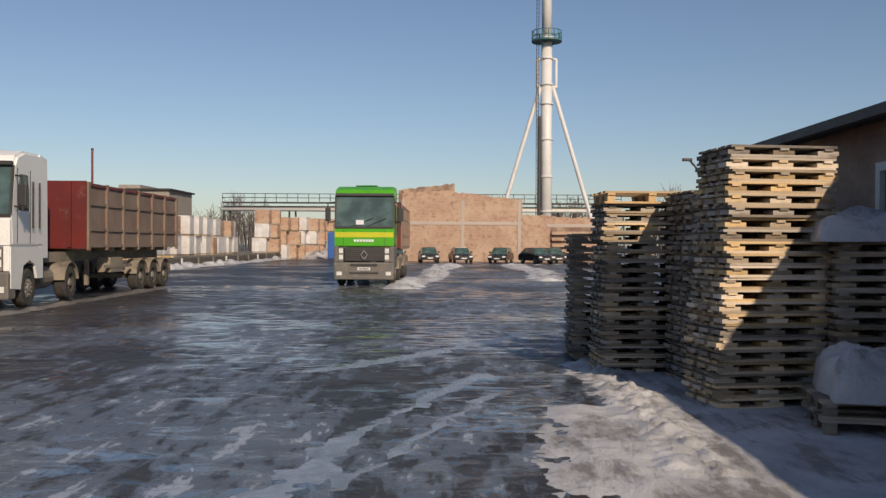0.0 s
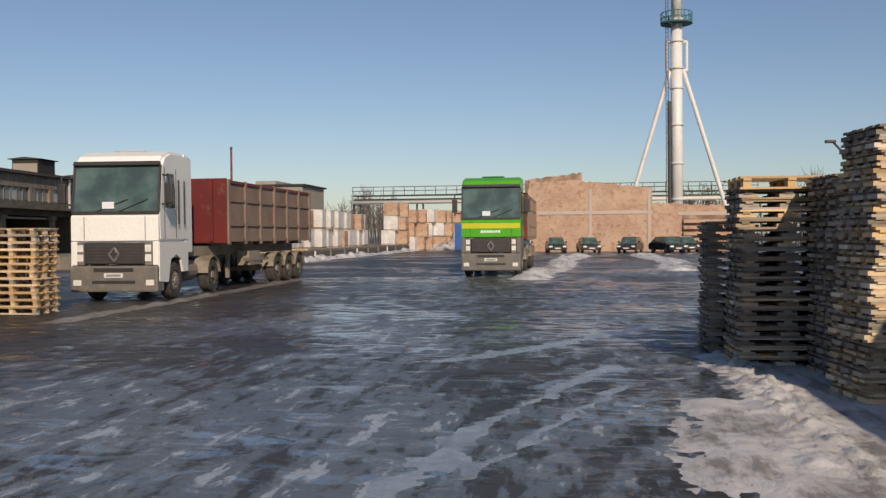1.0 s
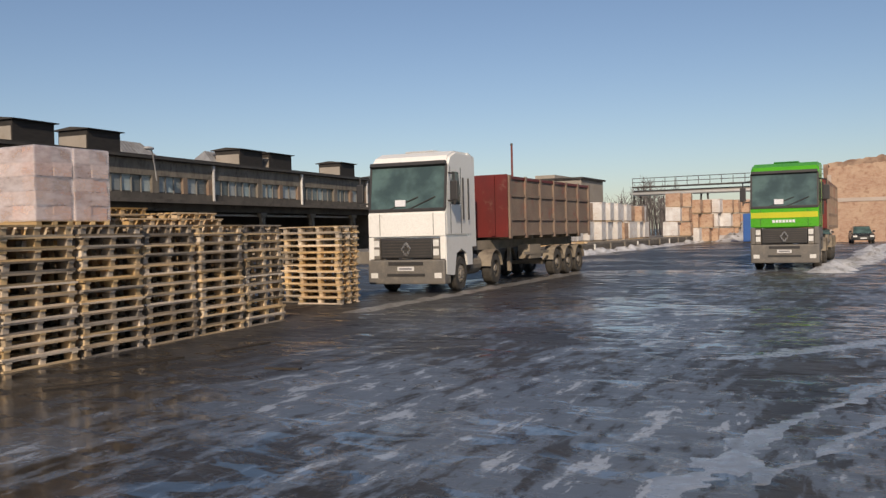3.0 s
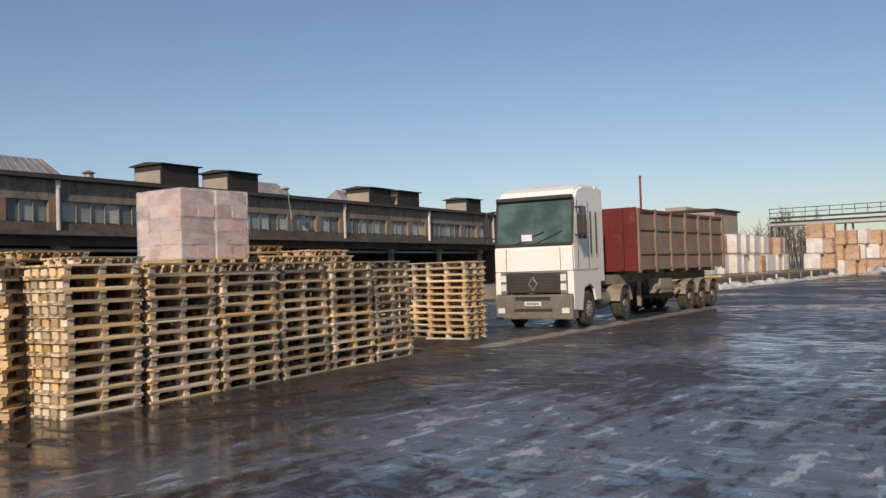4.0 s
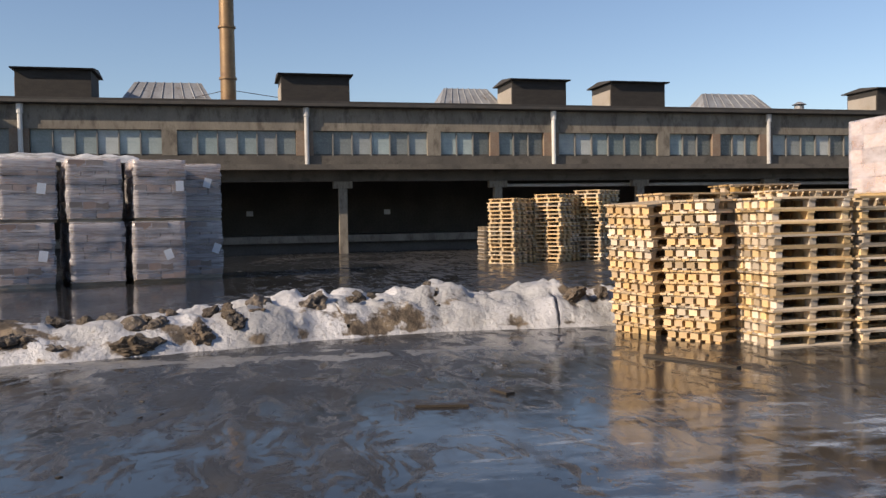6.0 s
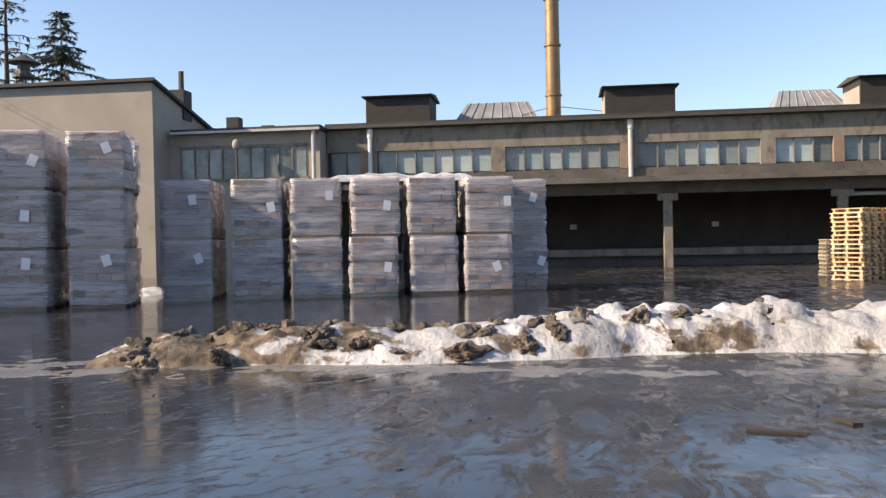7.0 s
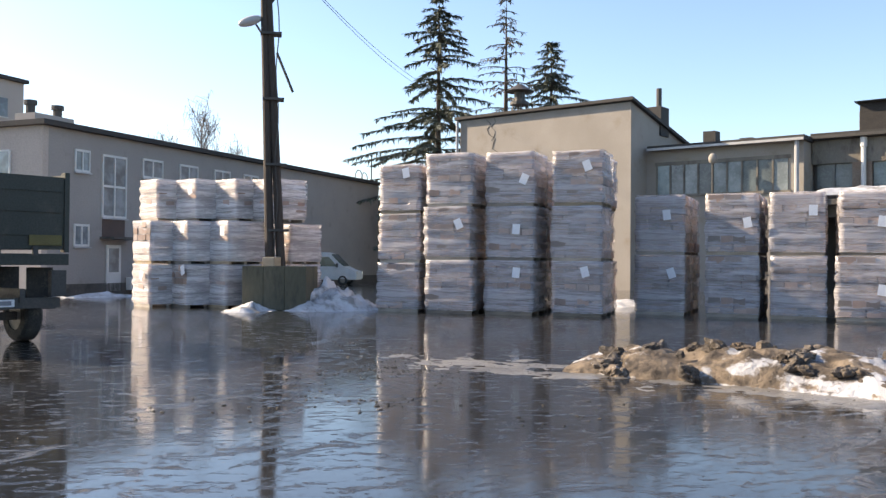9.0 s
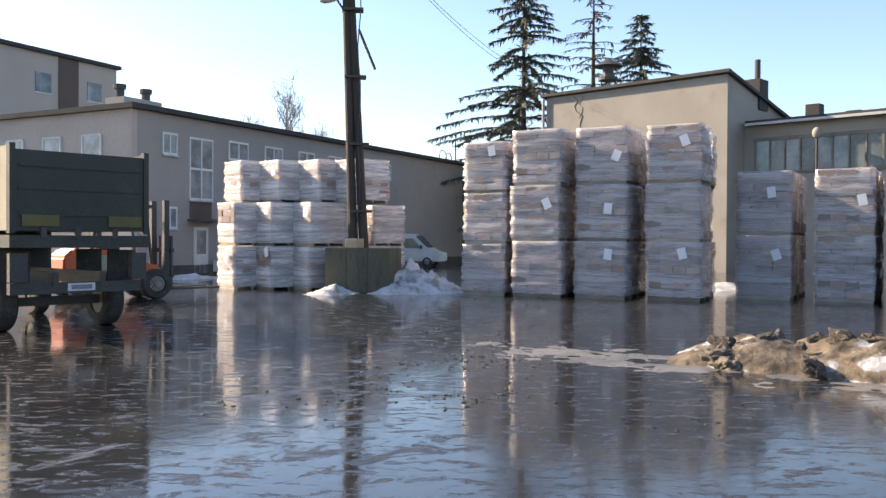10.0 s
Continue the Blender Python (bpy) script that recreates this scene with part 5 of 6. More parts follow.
def forklift():
    """Orange lift truck, heading -x in the yard; local front is -x."""
    t = thing("forklift", pose(2, -24.6, 0), "orange forklift truck with a black mast driving behind the truck", "forklift")
    bm = bmesh.new()
    prism(bm, [(-0.75, 0.35), (-0.75, 0.8), (-0.3, 0.85), (0.1, 1.15), (1.2, 1.2), (1.4, 1.0), (1.4, 0.4), (0.9, 0.3)], "y", -0.5, 0.5)
    bmesh.ops.bevel(bm, geom=bm.edges[:], offset=0.05, segments=2, affect="EDGES")
    part("body", bm, ORANGE, t)
    one_box("engine_grille", OLIVE_PALE, t, 0.3, 0.8, 0.503, 0.515, 0.7, 1.05)
    for dx in (-0.55, 0.85):
        for dy in (-0.45, 0.45):
            bm = bmesh.new()
            tube(bm, (dx, dy, 0.8), (dx * 0.75, dy, 2.15), 0.035, seg=6)
            part("roof_post", bm, STEEL_DARK, t)
    one_box("roof_guard", STEEL_DARK, t, -0.6, 0.75, -0.5, 0.5, 2.15, 2.22)
    bm = bmesh.new()
    box(bm, 0.1, 0.55, -0.25, 0.25, 1.16, 1.28, bevel=0.03)
    box(bm, 0.5, 0.62, -0.25, 0.25, 1.2, 1.7, bevel=0.03)
    part("seat", bm, GRILLE, t)
    for dy in (-0.35, 0.35):
        bm = bmesh.new()
        box(bm, -0.98, -0.86, dy - 0.07, dy + 0.07, 0.15, 2.35)
        part("mast_rail", bm, STEEL_DARK, t)
        bm = bmesh.new()
        box(bm, -2.25, -1.05, dy - 0.07, dy + 0.07, 0.2, 0.25)
        part("fork", bm, STEEL_DARK, t)
    bm = bmesh.new()
    for z in (0.5, 1.1):
        box(bm, -1.06, -0.99, -0.5, 0.5, z, z + 0.1)
    for y in (-0.45, -0.2, 0.05, 0.3, 0.42):
        box(bm, -1.05, -1.0, y, y + 0.03, 0.2, 1.5)
    part("carriage", bm, STEEL_DARK, t)
    for x in (-0.62, 0.95):
        for s in (-1, 1):
            w = part("wheel", LIFT_W[0], None, t, m=pose(x, s * 0.48, 0.36, 0, 0, 90 * s))
            part("rim", LIFT_W[1], None, w)
    return t


lift = forklift()
lift.scale = (1.25, 1.25, 1.2)


def car(m, paint, label, wagon=False):
    """Parked car, nose at y = 0 towards -y."""
    c = thing("car", m, label, "car", "parked cars")
    bm = bmesh.new()
    prism(bm, [(0.0, 0.3), (0.0, 0.62), (0.15, 0.74), (1.1, 0.9), (4.1, 0.95), (4.3, 0.8), (4.3, 0.3)], "x", -0.86, 0.86)
    bmesh.ops.bevel(bm, geom=bm.edges[:], offset=0.06, segments=2, affect="EDGES")
    part("body", bm, paint, c)
    bm = bmesh.new()
    vs = prism(bm, [(1.0, 0.88), (1.75, 1.42), (3.3 if not wagon else 3.9, 1.44), (4.1, 0.92)], "x", -0.74, 0.74)
    for v in bm.verts:
        if v.co.z > 1.2:
            v.co.x *= 0.84
    part("cabin", bm, SCREEN, c, "dark glass")
    bm = bmesh.new()
    box(bm, -0.6, 0.6, 1.72, 3.3, 1.42, 1.47, bevel=0.02)
    part("roof", bm, paint, c)
    for s in (-1, 1):
        one_box("headlight", LAMP, c, s * 0.48, s * 0.8, -0.012, 0.02, 0.56, 0.7)
        one_box("mirror", paint, c, s * 0.8, s * 1.0, 1.35, 1.5, 0.95, 1.1)
        for y in (0.8, 3.4):
            wheel(c, CAR_W, s * 0.77, y, 0.32)
    one_box("grille", GRILLE, c, -0.4, 0.4, -0.01, 0.02, 0.42, 0.66)
    one_box("number_plate", PLATE, c, -0.25, 0.25, -0.02, -0.011, 0.42, 0.52)


for x, y, rz in ((-1.35, 79.5, 6), (1.75, 78.5, 8), (4.7, 78.0, -14), (9.1, 76.5, 20), (10.6, 79.5, 10), (-4.6, 80, 4)):
    car(pose(x, y, 0, 0, 0, rz), CAR_DARK, "dark parked car before the brick wall", x == 4.7)


def van():
    v = thing("van", pose(-37.4, -41.6, 0, 0, 0, -145), "white delivery van parked behind the block packs", "van")
    bm = bmesh.new()
    prism(bm, [(0.0, 0.35), (0.0, 0.85), (0.9, 1.15), (1.7, 1.95), (2.1, 2.1), (4.9, 2.1), (4.9, 0.35)], "x", -0.95, 0.95)
    bmesh.ops.bevel(bm, geom=bm.edges[:], offset=0.07, segments=2, affect="EDGES")
    part("body", bm, FRAME_WHITE, v)
    bm = bmesh.new()
    prism(bm, [(0.93, 1.2), (1.68, 1.96), (1.64, 1.99), (0.88, 1.23)], "x", -0.8, 0.8)
    part("windscreen", bm, SCREEN, v)
    for s in (-1, 1):
        bm = bmesh.new()
        prism(bm, [(1.25, 1.2), (1.8, 1.8), (2.5, 1.8), (2.5, 1.2)], "x", s * 0.951, s * 0.96)
        part("side_window", bm, SCREEN, v)
        one_box("headlight", LAMP, v, s * 0.55, s * 0.85, -0.01, 0.03, 0.7, 0.9)
        one_box("mirror", GRILLE, v, s * 0.97, s * 1.15, 1.2, 1.3, 1.15, 1.4)
        for y in (0.9, 3.9):
            wheel(v, CAR_W, s * 0.86, y, 0.32)


van()


# ---- far end of the yard ----
def ruin():
    r = thing("brick_ruin", pose(0, 88, 0), "roofless old brick wall with concrete beams and a ragged top", "ruined wall")
    bm = bmesh.new()
    rng = random.Random(3)

    def ragged(x0, x1, z0, z1, y0, y1, n):
        pts = [(x0, 0)] + [(x0 + (x1 - x0) * i / n, z0 + (z1 - z0) * i / n + rng.uniform(-0.09, 0.09)) for i in range(n + 1)] + [(x1, 0)]
        prism(bm, pts, "y", y0, y1)
    ragged(-4.4, 0.95, 7.0, 7.3, 0, 0.4, 22)
    part("wall", bm, BRICK, r, "weathered orange brickwork")
    bm = bmesh.new()
    ragged(0.953, 7.9, 7.1, 6.35, 0, 0.4, 26)
    part("wall", bm, BRICK, r, "weathered orange brickwork")
    bm = bmesh.new()
    ragged(-4.6, 1.0, 7.5, 8.2, 3.0, 3.4, 20)
    part("gable_wall", bm, BRICK_DARK, r)
    bm = bmesh.new()
    ragged(7.903, 10.5, 4.85, 4.7, 0, 0.4, 12)
    part("wall", bm, BRICK, r)
    bm = bmesh.new()
    ragged(10.503, 17.5, 4.7, 4.4, 0.0, 0.4, 20)
    part("low_wall", bm, BRICK, r)
    one_box("side_wall", BRICK_DARK, r, -4.8, -4.403, 0.0, 9, 0, 7.3)
    for z in (3.75,):
        one_box("beam", PLASTER_PINK, r, -4.2, 7.9, -0.06, -0.003, z, z + 0.35)
    for x in (-4.3, 1.8, 7.6):
        one_box("pillar", PLASTER_PINK, r, x - 0.17, x + 0.17, -0.05, -0.003, 0, 3.747)
        one_box("pillar", PLASTER_PINK, r, x - 0.17, x + 0.17, -0.05, -0.003, 4.103, 6.3)
    one_box("lintel", PLASTER_PINK, r, 10.4, 16.2, -0.06, -0.003, 3.55, 3.9)
    one_box("opening", BRICK_DARK, r, 10.8, 16.0, -0.03, -0.002, 0.2, 3.547)
    for i in range(5):
        one_box("brick_ledge", BRICK, r, 10.9, 15.9, -0.4, -0.06, 0.3 + 0.62 * i, 0.62 + 0.62 * i)


def big_chimney():
    c = thing("chimney", pose(11.6, 99, -0.5), "tall white steel chimney braced by three slanting legs", "chimney")
    bm = bmesh.new()
    tube(bm, (0, 0, 0), (0, 0, 26), 0.66, 0.62, seg=24)
    part("shaft", bm, STEEL_WHITE, c, smooth=True)
    bm = bmesh.new()
    tube(bm, (0, 0, 26), (0, 0, 37), 0.58, 0.55, seg=24)
    part("upper_shaft", bm, STEEL_WHITE, c, smooth=True)
    for z in (6, 10, 14.3, 18.4, 20.6, 23.6, 26):
        bm = bmesh.new()
        tube(bm, (0, 0, z), (0, 0, z + 0.16), 0.78, seg=24)
        part("flange", bm, STEEL_WHITE, c)
    for a in (0, 180, 90):
        x, y = math.cos(radians(a)), math.sin(radians(a))
        bm = bmesh.new()
        tube(bm, (x * 6.8, y * 6.8, 0), (x * 0.75, y * 0.75, 20.3), 0.24, seg=12)
        part("brace", bm, STEEL_WHITE, c, "slanting white brace tube")
        bm = bmesh.new()
        tube(bm, (x * 1.1, y * 1.1, 20.3), (x * 1.1, y * 1.1, 23.6), 0.16, seg=10)
        tube(bm, (x * 0.5, y * 0.5, 23.6), (x * 1.15, y * 1.15, 23.6), 0.16, seg=8)
        tube(bm, (x * 0.5, y * 0.5, 20.4), (x * 1.15, y * 1.15, 20.4), 0.2, seg=8)
        part("stub", bm, STEEL_WHITE, c)
    bm = bmesh.new()
    tube(bm, (0, 0, 25.6), (0, 0, 25.75), 1.75, seg=24)
    g = part("gallery", bm, STEEL_TEAL, c, "teal service gallery")
    for k in range(16):
        a = 2 * math.pi * k / 16
        bm = bmesh.new()
        tube(bm, (1.7 * math.cos(a), 1.7 * math.sin(a), 25.7), (1.7 * math.cos(a), 1.7 * math.sin(a), 26.8), 0.05, seg=5)
        part("baluster", bm, STEEL_TEAL, g)
    for z in (26.2, 26.8):
        bm = bmesh.new()
        for k in range(16):
            a, b = 2 * math.pi * k / 16, 2 * math.pi * (k + 1) / 16
            tube(bm, (1.7 * math.cos(a), 1.7 * math.sin(a), z), (1.7 * math.cos(b), 1.7 * math.sin(b), z), 0.05, seg=5)
        part("railing", bm, STEEL_TEAL, g)
    bm = bmesh.new()
    for x in (-0.95, -1.2):
        tube(bm, (x, -0.4, 3), (x, -0.4, 36), 0.04, seg=5)
    for k in range(70):
        tube(bm, (-0.95, -0.4, 3 + 0.47 * k), (-1.2, -0.4, 3 + 0.47 * k), 0.025, seg=4)
    part("ladder", bm, STEEL_DARK, c)
    bm = bmesh.new()
    tube(bm, (-0.85, -0.3, 0), (-0.85, -0.3, 17), 0.2, seg=8)
    part("cable_duct", bm, STEEL_DARK, c, "dark duct along the shaft")


def pipe_bridge():
    b = thing("pipe_bridge", pose(0, 118, 0), "steel pipe bridge with pale lagged pipes and a railing", "pipe bridge")
    for x in range(-30, 26, 9):
        bm = bmesh.new()
        for s in (-0.7, 0.7):
            tube(bm, (x + s, 0, 0), (x + s * 0.6, 0, 6.2), 0.13, seg=6)
        tube(bm, (x - 0.7, 0, 2.5), (x + 0.6, 0, 4.6), 0.07, seg=5)
        part("trestle", bm, STEEL_DARK, b)
    for z, r, mat in ((6.6, 0.34, PLASTER_WARM), (6.4, 0.24, FRAME_WHITE)):
        bm = bmesh.new()
        tube(bm, (-30.5, -0.5 if r < 0.3 else 0.3, z), (24, -0.5 if r < 0.3 else 0.3, z), r, seg=12)
        part("lagged_pipe", bm, mat, b, smooth=True)
    one_box("walkway", STEEL_DARK, b, -30.5, 24, -0.9, 0.9, 7.3, 7.45)
    for z in (8.0, 8.55):
        bm = bmesh.new()
        tube(bm, (-30.5, -0.9, z), (24, -0.9, z), 0.05, seg=5)
        part("rail", bm, STEEL_DARK, b)
    for i in range(38):
        bm = bmesh.new()
        tube(bm, (-30.4 + i * 1.47, -0.9, 7.4), (-30.4 + i * 1.47, -0.9, 8.55), 0.04, seg=4)
        part("rail_post", bm, STEEL_DARK, b)


def platform():
    p = one_box("loading_ramp", CONCRETE, None, -34, -18.9, 44, 118, 0, 0.72)
    tagged(p, "long low concrete loading platform", "platform", kind="structure")
    for i in range(18):
        y = 44.2 + 4.1 * i
        one_box("edge_slab", CONCRETE_DARK, p, -18.897, -18.6, y, y + 3.9, 0.25, 0.62)
        one_box("fender", FRAME_WHITE if i % 3 == 0 else CONCRETE, p, -18.6, -18.5, y + 3.91, y + 4.09, 0.0, 0.66)
    rng = random.Random(8)
    bm = bmesh.new()
    box(bm, -0.8, 0.8, -0.8, 0.8, 0.12, 1.65, bevel=0.05)
    for v in bm.verts:
        v.co += Vector((rng.uniform(-0.04, 0.04), rng.uniform(-0.04, 0.04), rng.uniform(-0.03, 0.03)))
    white = mesh_of("wrapping", bm, FILM_WHITE)
    bm = bmesh.new()
    box(bm, -0.8, 0.8, -0.8, 0.8, 0.12, 1.55, bevel=0.02)
    brown = mesh_of("block_load", bm, BRICK)
    bm = bmesh.new()
    for y in (-0.7, 0, 0.7):
        box(bm, -0.8, 0.8, y - 0.06, y + 0.06, 0, 0.12)
    base = mesh_of("pallet_base", bm, WOOD_OLD)

    def far_pack(x, y, z, me, rz, label):
        t = thing("block_pack", pose(x, y, z, 0, 0, rz), label, "brick pack", "packs on the loading platform")
        part("pallet_base", base, None, t)
        part(me.name.split(".")[0], me, None, t)
    for i in range(13):
        y = 59 + 2.35 * i
        for k in range(2):
            kind, below = (white if rng.random() < 0.62 else brown), (1.65 if k == 0 or kind is white else 1.55)
            if k == 0 or rng.random() < 0.93:
                far_pack(-21.9 + rng.uniform(-0.4, 0.4), y, 0.72 + below * k, kind, rng.uniform(-5, 5), "wrapped block pack on the loading platform")
        far_pack(-24.2, y + 0.5, 0.72, brown, rng.uniform(-4, 4), "bare brown block pack on the loading platform")
        far_pack(-24.2, y + 0.5, 2.27, white, rng.uniform(-4, 4), "white-wrapped block pack on the loading platform")
    for i in range(9):
        for k in range(3):
            far_pack(-20.6 + rng.uniform(-0.3, 0.3) + 0.9 * i, 96 + 1.3 * i, 0.72 * (i < 2) + 1.6 * k, brown if rng.random() < 0.7 else white, rng.uniform(-6, 6), "brown block pack by the far snow heaps")
    # loose timber before the packs
    for i in range(16):
        t = one_box("timber", WOOD_NEW, None, -0.9, 0.9, -0.07, 0.07, 0, 0.12)
        t.matrix_basis = pose(-20.4 + rng.uniform(-0.6, 0.8), 50 + i * 0.75, 0.722, 0, 0, rng.uniform(-12, 12))
        tagged(t, "sawn timber lying on the loading platform", "timber", "loose timber")


def far_house():
    h = thing("gable_house", pose(-35.4, 100, 0), "pale rendered house with a flat dark roof behind the trailer", "house")
    one_box("wall", PLASTER_WARM, h, -3.2, 3.2, 0, 9, 0, 7.9)
    one_box("roof", TAR, h, -3.5, 3.5, -0.3, 9.3, 7.9, 8.1)
    one_box("upper_wall", PLASTER_WARM, h, -3.1, -0.5, 1, 8, 8.1, 8.6)
    for x in (-1.8, 1.8):
        one_box("window", PANE_HOME, h, x - 0.5, x + 0.5, -0.05, -0.003, 6.0, 7.2)
    m = thing("mast", pose(-24.7, 60, 0), "thin rusty steel mast", "mast")
    bm = bmesh.new()
    tube(bm, (0, 0, 0), (0, 0, 8.25), 0.1, 0.08, seg=8)
    part("tube", bm, TRAILER_RED, m)
    bm = bmesh.new()
    tube(bm, (0, 0, 8.2), (0, 0, 8.35), 0.1, seg=8)
    part("cap", bm, STEEL_DARK, m)
    s = thing("street_lamp", pose(6.9, 23, 0), "grey concrete street lamp with a bracket arm", "street lamp")
    bm = bmesh.new()
    tube(bm, (0, 0, 0), (0, 0, 4.1), 0.06, 0.04, seg=8)
    part("post", bm, CONCRETE, s)
    bm = bmesh.new()
    tube(bm, (0, 0, 3.6), (-0.35, 0, 4.0), 0.03, seg=6)
    box(bm, -0.56, -0.3, -0.06, 0.06, 3.99, 4.07, bevel=0.025)
    part("lamp_head", bm, STEEL_DARK, s)


def far_woods():
    """Bare trees on the skyline: clumps of fine upright twigs."""
    rng = random.Random(21)
    for cx, cy, n, hgt, wide in ((-36, 150, 150, 11, 11), (18, 125, 120, 9, 6), (-75, 190, 130, 9, 22), (34, 128, 110, 11, 6), (60, 170, 150, 9, 26)):
        bm = bmesh.new()
        for i in range(n):
            x, y = cx + rng.gauss(0, wide * 0.45), cy + rng.uniform(-3, 3)
            h = hgt * rng.uniform(0.5, 1.0) * math.exp(-((x - cx) / wide) ** 2)
            top = Vector((x + rng.uniform(-0.8, 0.8), y, h))
            tube(bm, (x, y, 0), top, 0.1, 0.02, seg=4)
            for k in range(9):
                t = rng.uniform(0.35, 0.95)
                p = Vector((x, y, 0)).lerp(top, t)
                tube(bm, p, p + Vector((rng.uniform(-1, 1), rng.uniform(-0.5, 0.5), rng.uniform(0.5, 1.5))) * (hgt * 0.11), 0.05, 0.015, seg=3)
        tagged(part("bare_woods", bm, WOODS), "bare winter trees in the haze on the skyline", "trees", kind="stuff")


# ---- snow ----
def bank():
    pts = [Vector(p) for p in ((-11.9, -7.9), (-12.2, -6.9), (-12.5, -5.0), (-12.8, -3.0), (-13.4, -1.2), (-14.1, 0.4), (-14.5, 2.2), (-14.4, 4.2), (-14.2, 5.6))]
    hs = (0.15, 0.42, 0.5, 0.47, 0.54, 0.6, 0.7, 0.64, 0.58)
    ws = (0.9, 1.0, 1.0, 1.05, 1.1, 1.15, 1.2, 1.15, 1.0)
    bm = bmesh.new()
    nu, nv = 230, 44
    rows = []
    for i in range(nu + 1):
        s = i / nu * (len(pts) - 1)
        k = min(int(s), len(pts) - 2)
        f = s - k
        c = pts[k].lerp(pts[k + 1], f)
        h, w = hs[k] + (hs[k + 1] - hs[k]) * f, ws[k] + (ws[k + 1] - ws[k]) * f
        d = (pts[k + 1] - pts[k]).normalized()
        nrm = Vector((d.y, -d.x))
        row = []
        for j in range(nv + 1):
            v = -1.25 + 2.5 * j / nv
            q = c + nrm * (v * w)
            p3 = Vector((q.x, q.y, 0))
            lump = noise.fractal(p3 * 1.1, 1.0, 2.0, 6) * 0.5 + noise.fractal(p3 * 3.1 + Vector((5, 1, 2)), 0.8, 2.0, 5) * 0.22
            cell = noise.voronoi(p3 * 1.7)[0]
            prof = max(0.0, 1 - abs(v) ** 2.4)
            z = h * (prof ** 0.75) * (0.88 + 0.62 * lump + 0.2 * min(cell[1] - cell[0], 0.5)) - 0.03
            if i in (0, nu) or j in (0, nv):
                z = -0.08
            row.append(bm.verts.new((q.x + noise.noise(p3 * 2) * 0.1, q.y + noise.noise(p3 * 2 + Vector((9, 9, 9))) * 0.1, z)))
        rows.append(row)
    for i in range(nu):
        for j in range(nv):
            bm.faces.new((rows[i][j], rows[i + 1][j], rows[i + 1][j + 1], rows[i][j + 1]))
    bank_ob = tagged(part("snow_bank", bm, SNOW, smooth=True), "long ploughed bank of dirty crusted snow and mud", "snow bank")
    # clods of mud and stone frozen into the bank, mostly on its crest and its yard side
    rng = random.Random(77)
    shapes = []
    for i in range(9):
        bm = bmesh.new()
        bmesh.ops.create_icosphere(bm, subdivisions=4, radius=1)
        off = Vector((rng.uniform(0, 90), 3, 0))
        for v in bm.verts:
            q = v.co.copy()
            v.co *= 0.85 + 0.5 * noise.fractal(q * 0.9 + off, 1.0, 2.0, 3) + 0.22 * abs(noise.fractal(q * 3 + off, 0.9, 2.0, 4)) - 0.12 * noise.voronoi(q * 2.2 + off)[0][0]
            v.co.z *= 0.72
        shapes.append(mesh_of("mud_clod", bm, MUD))
    for i in range(50):
        k = rng.uniform(0.5, 7.7) if i > 20 else rng.uniform(0.6, 3.6)
        a = int(k)
        f = k - a
        c = pts[a].lerp(pts[a + 1], f)
        r = rng.uniform(0.12, 0.3) if i % 3 else rng.uniform(0.06, 0.16)
        side = rng.uniform(-0.25, 0.9)
        hz = (hs[a] + (hs[a + 1] - hs[a]) * f) * max(0.0, 1 - abs(side / ws[a]) ** 2.4) ** 0.75
        part("mud_clod", shapes[i % 9], None, bank_ob, m=pose(c.x + side, c.y + rng.uniform(-0.2, 0.2), max(hz - r * 0.62, 0.0), rng.uniform(-25, 25), rng.uniform(-25, 25), rng.uniform(0, 360)) @ Matrix.Diagonal((r * rng.uniform(0.9, 1.6), r, r, 1)))


# pale blue base: ice with the sky's reflection mixed into its colour
ICE = surf("grey_ice", (0.29, 0.335, 0.4), (0.17, 0.2, 0.24), 2.2, 0.3, relief=0.1, fine=9, dirt=(0.09, 0.09, 0.09), dirt_amount=0.3)
WET_MUD = surf("wet_mud", (0.05, 0.042, 0.034), (0.03, 0.026, 0.022), 2.5, 0.7, relief=0.5, fine=14)
MUD = surf("frozen_mud", (0.145, 0.113, 0.083), (0.042, 0.034, 0.028), 2.8, 0.9, relief=0.9, fine=16, vary=0.3, dirt=(0.45, 0.44, 0.43), dirt_amount=0.18)


def snow_sheet(name, x0, x1, y0, y1, res, f, label, mat=None):
    """Snow lying on the ground: a surface that rises out of the asphalt where f(x, y) is above zero."""
    nx, ny = max(2, int((x1 - x0) / res)), max(2, int((y1 - y0) / res))
    bm = bmesh.new()
    rows = [[bm.verts.new((x0 + (x1 - x0) * i / nx, y0 + (y1 - y0) * j / ny, max(-0.05, f(x0 + (x1 - x0) * i / nx, y0 + (y1 - y0) * j / ny)) - (0.05 if i in (0, nx) or j in (0, ny) else 0))) for j in range(ny + 1)] for i in range(nx + 1)]
    for i in range(nx):
        for j in range(ny):
            q = (rows[i][j], rows[i + 1][j], rows[i + 1][j + 1], rows[i][j + 1])
            if max(v.co.z for v in q) > -0.04:
                bm.faces.new(q)
    bmesh.ops.delete(bm, geom=[v for v in bm.verts if not v.link_faces], context="VERTS")
    tagged(part(name, bm, mat or SNOW_CLEAN, smooth=True), label, "snow", kind="structure")


def fract(x, y, s, o=0.0):
    return noise.fractal(Vector((x * s + o, y * s, o)), 1.0, 2.0, 6)


